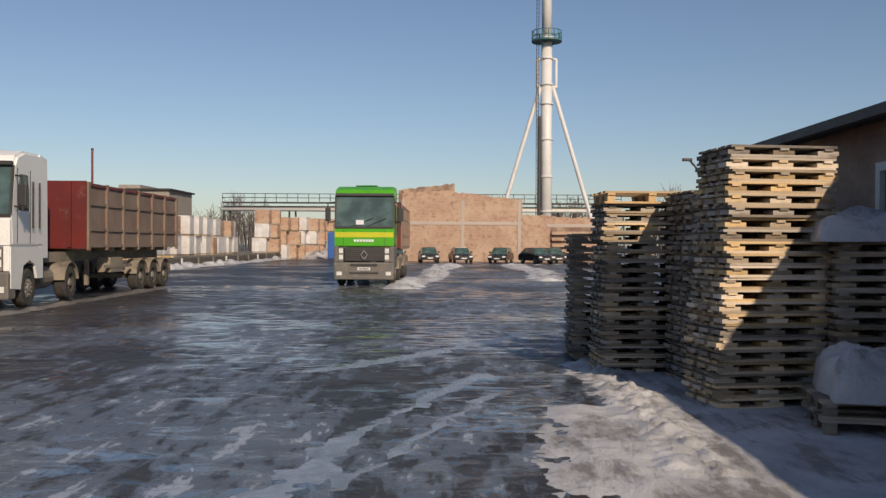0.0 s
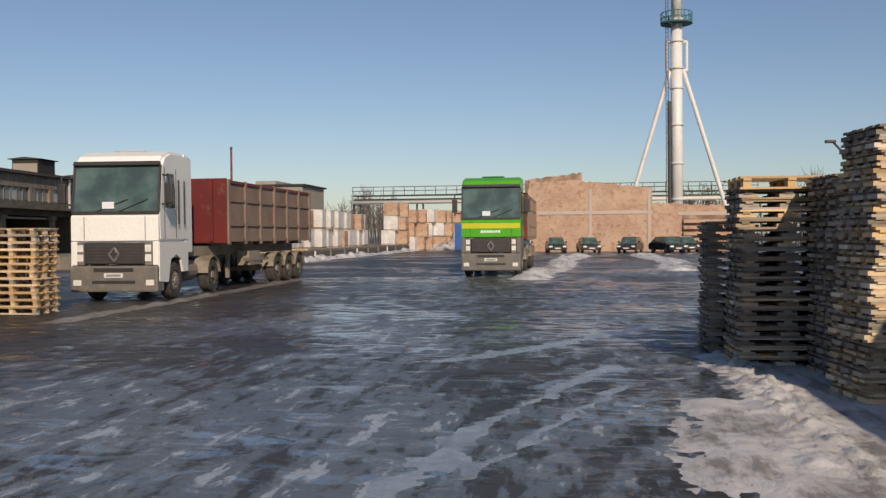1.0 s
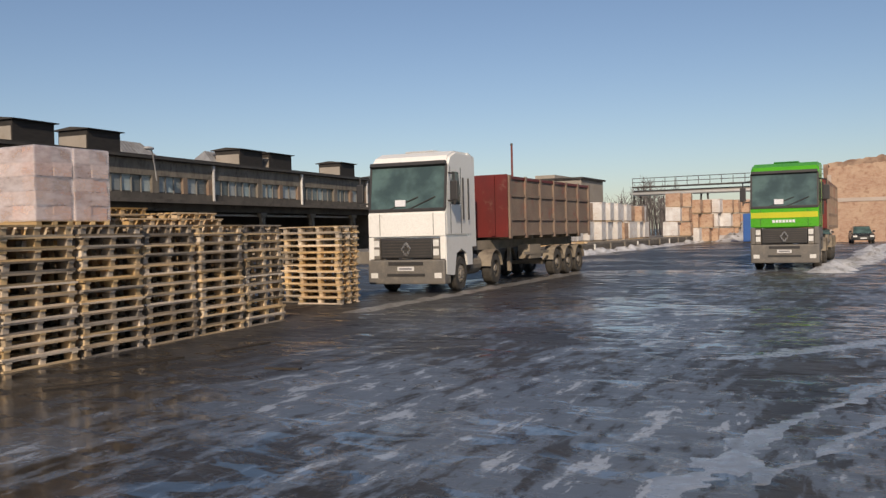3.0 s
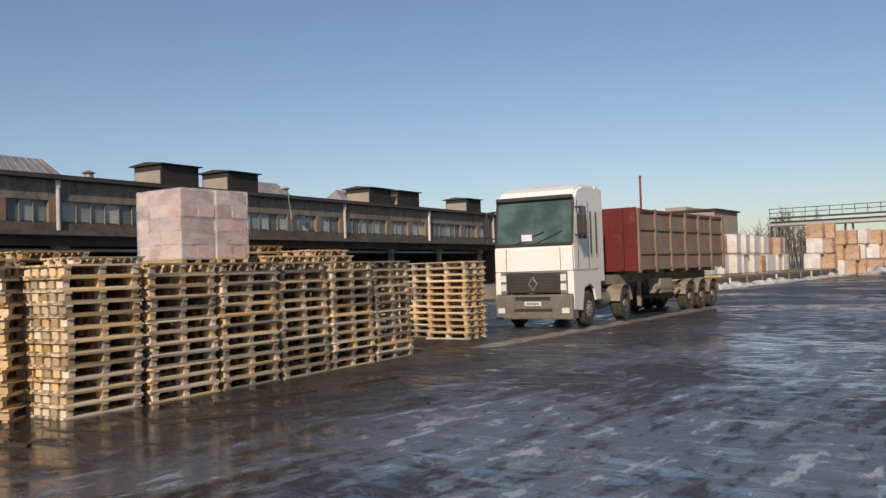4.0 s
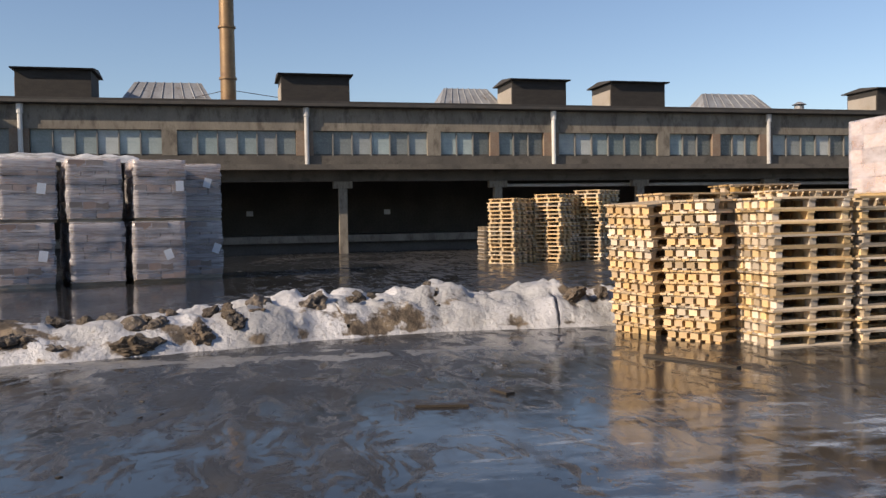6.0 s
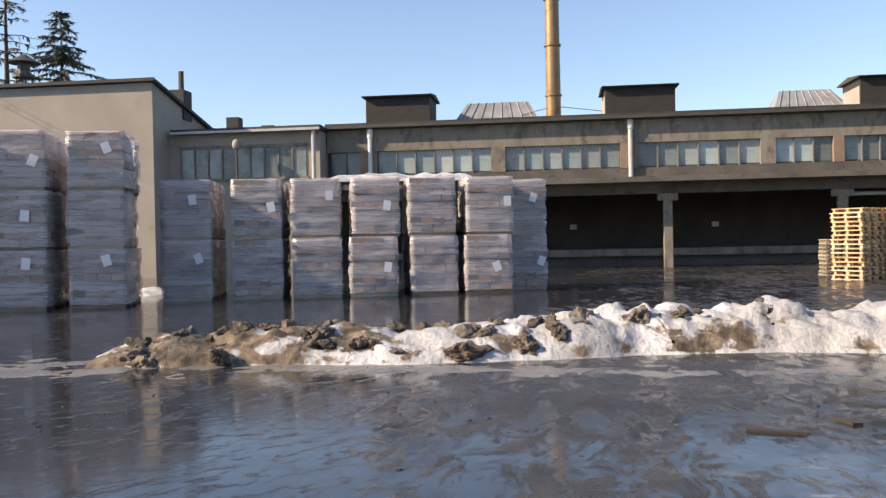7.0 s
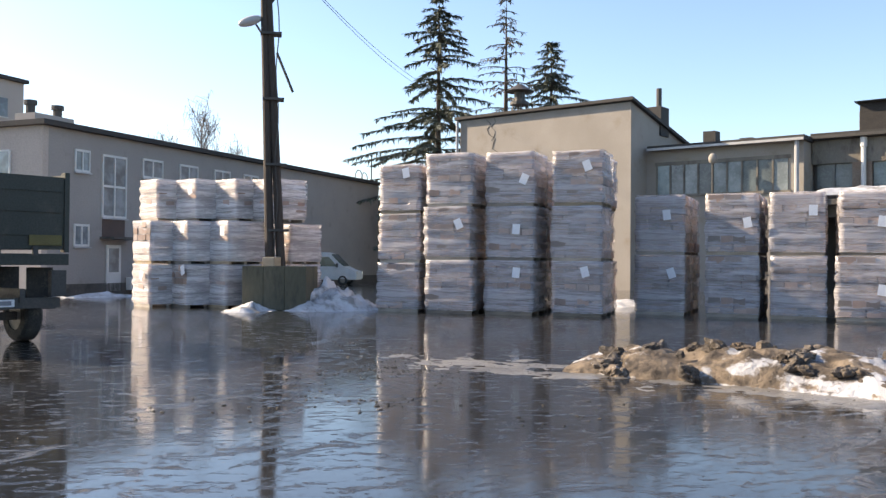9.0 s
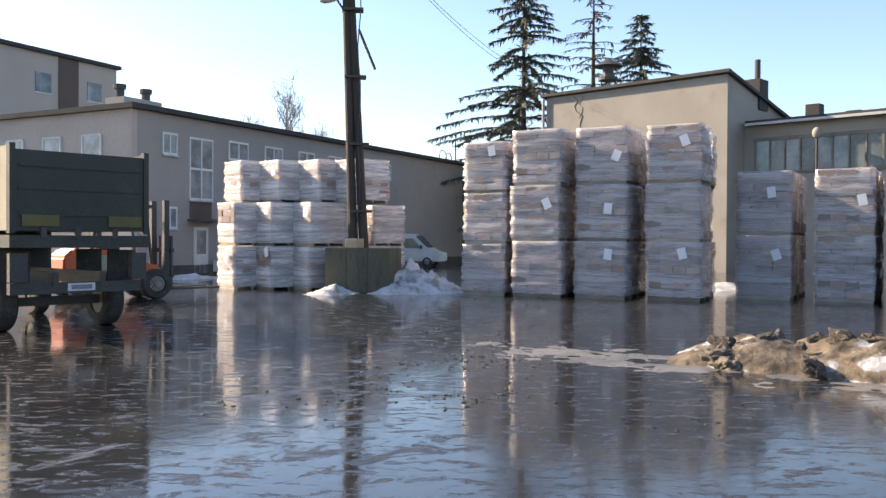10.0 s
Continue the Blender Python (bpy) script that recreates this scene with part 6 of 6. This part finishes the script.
def lay_snow():
    def ribbons(x, y):
        best = -1.0
        for x0, x1, y0, y1, wd, bend in ((-1.5, 0.55, 4.6, 11.5, 0.12, 0.22), (-0.75, 0.6, 6.0, 10.0, 0.05, 0.08), (-1.9, 1.6, 11.5, 17.0, 0.2, -0.3)):
            u = (y - y0) / (y1 - y0)
            if 0 < u < 1:
                c = x0 + (x1 - x0) * u - bend * 4 * u * (1 - u) + 0.12 * fract(x * 0.2, y, 1.1, x0)
                best = max(best, 1 - abs(x - c) / (wd * (1 + 0.9 * fract(x, y, 0.9, y0)) + 0.03))
        return min(0.004, 0.03 * (best - 0.12 + 1.1 * fract(x, y, 3.0, 1) + 0.3 * fract(x, y, 9.0, 4)))
    snow_sheet("ice_ribbon", -5.6, 2.2, 4.4, 17.4, 0.05, ribbons, "thin ice left along the wheel tracks, tinted with reflected sky", ICE)

    def shed(x, y):
        edge = 0.85 + 0.02 * (y - 4) + 0.3 * fract(x, y, 0.7, 3) + (0.9 if y > 9.2 else 0.0)
        body = min((x - edge) * 0.05, 0.02) + 0.02 * fract(x * 1.5, y * 0.6, 1.4) + 0.013 * fract(x, y * 0.7, 4.5, 7) + 0.006 * fract(x, y, 13, 7) + 0.008 * max(0, x - 2.4)
        ridge = 0.11 * math.exp(-((x - 2.05 - 0.03 * (y - 9)) / 0.3) ** 2) * (0.05 + 1.3 * abs(fract(x, y, 3.0, 2)) + 0.5 * fract(x, y, 7, 5)) * (1 if 6.4 < y < 12.5 else 0)
        return body + max(0, ridge) - (0.05 if y < 4.5 else 0.0) - max(0, y - 13) * 0.05
    snow_sheet("snow_cover", 0.2, 5.1, 3.4, 15, 0.05, shed, "trampled crusted snow beside the pallet stacks")

    def track(x, y):
        c = -1.4 + 0.05 * (y - 36) + 0.3 * math.sin(y * 0.3)
        d = 5.6 + 0.015 * (y - 45) + 0.4 * math.sin(y * 0.25)
        a = 0.3 * math.exp(-((x - c) / 0.8) ** 2) * (0.6 + fract(x, y, 0.9)) * (1 if 33 < y < 72 else 0.1)
        b = 0.2 * math.exp(-((x - d) / 1.1) ** 2) * (0.6 + fract(x, y, 0.9, 5)) * (1 if 41 < y < 76 else 0.1)
        e = 0.16 * math.exp(-((y - 74.5) / 1.2) ** 2) * (0.3 + fract(x, y, 0.7, 9))
        return max(a, b, e) - 0.07
    snow_sheet("snow_ridge", -6, 14, 31, 78, 0.2, track, "ploughed snow ridges along the wheel tracks")

    def kerb(x, y):
        return 0.5 * math.exp(-((x + 18.3) / 0.75) ** 2) * (0.5 + fract(x, y, 0.5, 4)) - 0.12
    snow_sheet("snow_ridge", -19.0, -15.5, 40, 116, 0.25, kerb, "snow heaped along the loading platform")

    def heap(x, y):
        return 2.4 * math.exp(-((x + 14) / 5) ** 2 - ((y - 104) / 4) ** 2) * (0.7 + 0.9 * fract(x, y, 0.45, 6)) - 0.2
    snow_sheet("snow_heap", -26, 2, 94, 113, 0.35, heap, "grey snow heap at the far end", SNOW)

    def truck_side(x, y):
        return 0.11 * math.exp(-((x + 10.65 + 0.02 * (y - 20)) / 0.28) ** 2) * (0.75 + 0.6 * fract(x, y, 1.6, 8)) * (1 if 16 < y < 34 else 0) - 0.035
    snow_sheet("snow_strip", -12, -9.3, 14, 36, 0.12, truck_side, "thin melting snow strip beside the truck", SLUSH)

    def apron(x, y):
        r = math.hypot((x + 10.9) / 1.1, (y + 8.8) / 2.6)
        s = math.hypot((x + 11.3) / 0.5, (y + 2.8) / 6.0)
        return max(0.03 * (1 - r), 0.035 * (1 - s)) + 0.026 * fract(x, y, 1.6, 2) + 0.016 * fract(x, y, 5, 3) - 0.012
    snow_sheet("ice_apron", -13, -8.2, -12.5, 5, 0.08, apron, "grey refrozen slush round the snow bank", SLUSH)

    def block_heap(x, y):
        a = 1.05 * math.exp(-((x + 19.0) / 1.3) ** 2 - ((y + 22.5) / 1.2) ** 2)
        b = 0.45 * math.exp(-((x + 16.2) / 0.9) ** 2 - ((y + 23.3) / 0.7) ** 2)
        return max(a, b) * (0.8 + 0.65 * fract(x, y, 1.5, 5) + 0.12 * fract(x, y, 5, 2)) - 0.12
    snow_sheet("snow_heap", -22, -14, -25.5, -20.5, 0.09, block_heap, "crumbling snow heap against the concrete block")

    def gap(x, y):
        return 0.45 * math.exp(-((x + 28.6) / 1.6) ** 2 - ((y + 17.6) / 1.3) ** 2) * (0.7 + 0.8 * fract(x, y, 1.0, 1)) - 0.1
    snow_sheet("snow_heap", -32, -25.6, -20.5, -14.8, 0.12, gap, "snow lying between the block packs")

    def office_foot(x, y):
        u = (x + 15.4) * -0.366 * -1 + (y + 36.9) * -0.93 * -1
        return 0.22 * math.exp(-((u - 0.9) / 0.6) ** 2) * (0.6 + fract(x, y, 0.8, 3)) - 0.05
    snow_sheet("snow_strip", -30, -13, -43, -34, 0.18, office_foot, "snow strip along the office wall")


SLUSH = surf("grey_slush", (0.22, 0.212, 0.2), (0.11, 0.104, 0.095), 0.9, 0.35, relief=0.5, fine=9, dirt=(0.12, 0.1, 0.08), dirt_amount=0.35)


def snow_caps():
    rng = random.Random(31)
    for x, y, z, sx, sy, h, rz in ((4.62, 9.3, 1.778, 0.72, 0.6, 0.36, -6), (4.25, 8.05, 0.33, 0.66, 0.55, 0.5, -12), (-29.6, -7.6, 3.84, 0.9, 2.6, 0.32, 18)):
        bm = bmesh.new()
        n = 26
        rows = []
        for i in range(n + 1):
            row = []
            for j in range(n + 1):
                u, v = -1 + 2 * i / n, -1 + 2 * j / n
                e = max(0.0, 1 - max(abs(u), abs(v)) ** 5)
                p = Vector((u * sx, v * sy, z))
                row.append(bm.verts.new((u * sx * (1 + 0.06 * noise.noise(p * 3)), v * sy * (1 + 0.06 * noise.noise(p * 3.3)), h * (e ** 0.45) * (0.8 + 0.5 * noise.fractal(p * 1.6, 1, 2, 4)))))
            rows.append(row)
        for i in range(n):
            for j in range(n):
                bm.faces.new((rows[i][j], rows[i + 1][j], rows[i + 1][j + 1], rows[i][j + 1]))
        tagged(part("snow_heap", bm, SNOW_CLEAN, smooth=True, m=pose(x, y, z, 0, 0, rz)), "thick rounded cap of old snow", "snow")


# ---- trees ----
def spruce(x, y, h, spread, density, mat, seed, label):
    rng = random.Random(seed)
    t = thing("spruce_tree", pose(x, y, 0), label, "tree", "spruces behind the house")
    bm = bmesh.new()
    tube(bm, (0, 0, 0), (0, 0, h * 0.98), 0.02 * h * 0.9, 0.02, seg=8)
    part("trunk", bm, BARK, t)
    verts, faces, bv, bf = [], [], [], []

    def blade(p, d, ln, wd):
        side = d.cross(Vector((rng.uniform(-0.3, 0.3), rng.uniform(-0.3, 0.3), 1))).normalized() * wd
        k = len(verts)
        verts.extend([p - side * 0.4, p + d * ln * 0.45 - side, p + d * ln, p + d * ln * 0.45 + side, p + side * 0.4])
        faces.append((k, k + 1, k + 2, k + 3, k + 4))
    z = h * 0.16
    while z < h * 0.985:
        f = (z - h * 0.16) / (h * 0.84)
        ln = spread * (1 - f) ** 0.75 * (0.75 + 0.4 * rng.random()) + 0.15
        n = rng.randint(4, 6)
        a0 = rng.uniform(0, 6.28)
        for b in range(n):
            if rng.random() > density:
                continue
            a = a0 + 6.283 * b / n + rng.uniform(-0.3, 0.3)
            l2 = ln * rng.uniform(0.6, 1.12)
            out = Vector((math.cos(a), math.sin(a), 0))
            steps = max(3, int(l2 / 0.2))
            p = Vector((0, 0, z))
            for s in range(steps):
                u = s / steps
                d = (out + Vector((0, 0, 0.12 - 0.55 * u + 0.5 * max(0, u - 0.7)))).normalized()
                q = p + d * (l2 / steps)
                k = len(bv)
                w = 0.035 * (1 - u) + 0.008
                up = Vector((0, 0, w))
                bv.extend([p - up, p + up, q + up, q - up])
                bf.append((k, k + 1, k + 2, k + 3))
                for e in range(11 if density > 0.7 else 3):
                    tw = (d + Vector((rng.uniform(-1.0, 1.0), rng.uniform(-1.0, 1.0), rng.uniform(-0.7, 0.15)))).normalized()
                    blade(p.lerp(q, rng.random()), tw, rng.uniform(0.3, 0.75) * (1.1 - 0.3 * u), rng.uniform(0.04, 0.075))
                p = q
        z += h * 0.026 * rng.uniform(0.6, 1.6)
    me = bpy.data.meshes.new("crown")
    me.from_pydata(verts, [], faces)
    me.materials.append(mat)
    part("crown", me, None, t, "drooping dark needle boughs")
    me = bpy.data.meshes.new("boughs")
    me.from_pydata(bv, [], bf)
    me.materials.append(BARK)
    tagged(part("bough_wood", me, None, t), kind="stuff")


def birch(x, y, h, seed):
    rng = random.Random(seed)
    t = thing("birch_tree", pose(x, y, 0), "bare pale birch with fine hanging twigs", "tree", "birches behind the office")
    bm = bmesh.new()
    tube(bm, (0, 0, 0), (0.2, 0, h * 0.9), 0.16, 0.03, seg=7)
    part("trunk", bm, BIRCH, t)
    verts, faces = [], []

    def twig(p, q, w):
        side = (q - p).cross(Vector((rng.random(), rng.random(), rng.random()))).normalized() * w
        k = len(verts)
        verts.extend([p - side, p + side, q + side * 0.5, q - side * 0.5])
        faces.append((k, k + 1, k + 2, k + 3))
    for i in range(46):
        z = h * rng.uniform(0.35, 0.9)
        a = rng.uniform(0, 6.28)
        p = Vector((0.1, 0, z))
        d = Vector((math.cos(a) * 0.55, math.sin(a) * 0.55, 1)).normalized()
        q = p + d * h * rng.uniform(0.08, 0.2)
        twig(p, q, 0.035)
        for k in range(9):
            s = p.lerp(q, rng.uniform(0.3, 1))
            e = s + Vector((rng.uniform(-0.8, 0.8), rng.uniform(-0.8, 0.8), rng.uniform(-0.2, 0.7)))
            twig(s, e, 0.018)
            twig(e, e + Vector((rng.uniform(-0.25, 0.25), rng.uniform(-0.25, 0.25), -rng.uniform(0.4, 1.0))), 0.014)
    me = bpy.data.meshes.new("twigs")
    me.from_pydata(verts, [], faces)
    me.materials.append(BIRCH)
    part("crown", me, None, t)


def at(az, r):
    return -math.sin(radians(az)) * r, math.cos(radians(az)) * r


# ---- pole, concrete block, wires ----
def pole():
    x, y = at(143.2, 29.4)
    p = thing("utility_pole", pose(x, y, 1.45), "pair of tarred wooden poles with lamps and a slack cable", "utility pole")
    # picture-left of the pole is towards (0.81, -0.59)
    lx, ly = 0.81, -0.59
    for off, lean in ((0.0, 0.62), (-0.36, 0.36)):
        bm = bmesh.new()
        tube(bm, (-lx * off, -ly * off, 0), (-lx * off + lx * lean, -ly * off + ly * lean, 11.3), 0.155, 0.105, seg=12)
        part("post", bm, POLE_WOOD, p)
    for k, z in enumerate((1.2, 3.4, 5.6, 7.8, 9.8)):
        bm = bmesh.new()
        box(bm, -0.35, 0.35, -0.22, 0.22, -0.04, 0.04, m=pose(lx * (0.05 + 0.045 * z), ly * (0.05 + 0.045 * z), z, 0, 0, -36))
        part("clamp", bm, STEEL_DARK, p)
    for s, z in ((1, 8.0), (-1, 9.2)):
        bm = bmesh.new()
        tube(bm, (lx * 0.5, ly * 0.5, z - 0.5), (lx * (0.5 + 0.4 * s), ly * (0.5 + 0.4 * s), z + 0.1), 0.035, seg=6)
        a = part("lamp_arm", bm, STEEL_DARK, p)
        bm = bmesh.new()
        bmesh.ops.create_uvsphere(bm, u_segments=14, v_segments=9, radius=1, matrix=Matrix.Translation((lx * (0.5 + 0.6 * s), ly * (0.5 + 0.6 * s), z + 0.2)) @ pose(0, 0, 0, 0, 20 * s, -36) @ Matrix.Diagonal((0.42, 0.17, 0.16, 1)))
        part("lamp_head", bm, PIPE_GREY, a, smooth=True)
    bm = bmesh.new()
    tube(bm, (0.1, -0.2, 7.2), (-0.35, 0.1, 5.9), 0.045, seg=6)
    part("stay_rod", bm, STEEL_DARK, p)
    bm = bmesh.new()
    cord(bm, [Vector((lx * (0.3 + 0.05 * math.sin(k * 1.3)), ly * (0.3 + 0.05 * math.sin(k * 1.3)) + 0.2, 0.6 * k)) for k in range(16)], 0.02)
    tagged(part("cable", bm, STEEL_DARK, p), "slack twisted cable")
    b = thing("concrete_block", pose(x, y, 0, 0, 0, 126), "big mossy concrete footing block round the pole", "concrete block")
    for i in range(3):
        bm = bmesh.new()
        box(bm, -1.08 + 0.72 * i, -0.365 + 0.72 * i, -0.75, 0.75, 0, 1.45, bevel=0.025)
        part("slab", bm, MOSSY, b)
    bx = one_box("crate", WOOD_NEW, None, -0.3, 0.3, -0.2, 0.2, 0, 0.3, bevel=0.02)
    bx.matrix_basis = pose(x + 0.45, y + 0.1, 1.45, 0, 0, 30)
    tagged(bx, "small orange-brown wooden crate on the concrete block", "crate")
    # wires from the pole across the yard
    top = Vector((x + lx * 0.5, y + ly * 0.5, 12.4))
    for i, (tx, ty, tz) in enumerate(((12, -30, 14.5), (12, -34, 14.2), (12, -38, 13.9), (-45.0, -42.7, 13.8), (-46.5, -43.6, 14.3))):
        bm = bmesh.new()
        cord(bm, [top.lerp(Vector((tx, ty, tz)), k / 14) + Vector((0, 0, -2.4 * k / 14 * (1 - k / 14))) for k in range(15)], 0.013)
        tagged(part("overhead_wire", bm, STEEL_DARK), "thin dark overhead wire", "wire", "overhead wires")


MOSSY = surf("mossy_concrete", (0.14, 0.125, 0.085), (0.1, 0.095, 0.065), 1.4, 0.9, relief=0.4, fine=12, stretch=(1, 1, 0.3), dirt=(0.055, 0.05, 0.04), dirt_amount=0.4)


WET_WOOD = surf("wet_board", (0.05, 0.04, 0.03), (0.035, 0.029, 0.023), 2, 0.5, relief=0.3, fine=18)


def scraps():
    """Broken boards and mud lumps lying on the wet ground."""
    rng = random.Random(63)
    for x, y, ln, rz in ((-9.3, 8.6, 1.6, 75), (-8.6, 7.2, 0.9, 60), (-9.6, 4.6, 1.3, 30), (-7.9, 1.3, 0.5, 80), (-8.4, 2.0, 0.3, 20), (-9.0, 10.6, 1.1, 85), (-7.0, 9.0, 0.5, 10)):
        o = one_box("broken_board", WET_WOOD, None, -ln / 2, ln / 2, -0.05, 0.05, 0.0, 0.025)
        o.matrix_basis = pose(x, y, 0.002, 0, 0, rz)
        tagged(o, "wet broken board lying on the asphalt", "board", "scraps on the ground")
    spots = ((-10.4, -10.8, 1.5, 40), (-9.2, -8.4, 1.0, 26), (-8.3, -9.6, 1.2, 30), (-8.0, -5.6, 1.2, 26), (-8.6, -2.2, 1.3, 20), (-9.5, 1.8, 1.2, 18), (-9.8, 5.0, 0.8, 16), (-7.5, 8.0, 2.0, 16), (-4.0, 9.5, 2.5, 14), (-12.5, -14.0, 2.0, 26), (-9.0, -9.6, 0.9, 90), (-7.2, -7.4, 0.8, 50), (-6.2, -8.2, 1.6, 60), (-10.5, -13.0, 1.4, 50))
    bm = bmesh.new()
    for cx, cy, sp, n in spots:
        for i in range(n):
            r = rng.uniform(0.006, 0.019)
            px, py = cx + rng.gauss(0, sp * 0.55), cy + rng.gauss(0, sp * 0.4)
            bmesh.ops.create_icosphere(bm, subdivisions=1, radius=1, matrix=Matrix.Translation((px, py, r * 0.25)) @ pose(0, 0, 0, 0, 0, rng.uniform(0, 360)) @ Matrix.Diagonal((r * rng.uniform(1, 2.4), r, r * 0.6, 1)))
    tagged(part("mud_crumbs", bm, WET_MUD), "dark crumbs of mud scattered on the wet asphalt", "mud", kind="stuff")


def blue_cabin():
    c = thing("site_cabin", pose(-12.2, 94, 0), "narrow blue plastic cabin by the snow heap", "cabin")
    bm = bmesh.new()
    box(bm, -0.6, 0.6, -0.6, 0.6, 0.1, 3.0, bevel=0.06)
    part("shell", bm, BLUE, c)
    one_box("door", BLUE, c, -0.45, 0.45, -0.63, -0.603, 0.2, 2.6)
    one_box("skid", STEEL_DARK, c, -0.6, 0.6, -0.5, 0.5, 0, 0.097)


blue_cabin()
ruin()
big_chimney()
pipe_bridge()
platform()
far_house()
far_woods()
bank()
lay_snow()
snow_caps()
spruce(*at(132.9, 66), 22.4, 9.0, 0.95, NEEDLES, 5, "tall spruce with drooping layered boughs")
spruce(*at(128.4, 74), 24.6, 6.6, 0.62, NEEDLES_DRY, 6, "thin sparse spruce with half-bare boughs")
spruce(*at(125.4, 76), 21.2, 7.6, 1.0, NEEDLES, 7, "dense bushy dark spruce")
birch(*at(148.2, 66), 13.0, 3)
birch(*at(150.4, 68), 11.0, 4)
birch(*at(146.0, 72), 11.0, 8)
pole()
scraps()


def motions():
    walk(lift, [(0.0, pose(2.6, -25.0, 0)), (4.5, pose(1.8, -25.0, 0)), (9.0, pose(-7.7, -25.0, 0)), (9.5, pose(-8.9, -25.0, 0)), (10.0, pose(-10.1, -25.0, 0))])


motions()
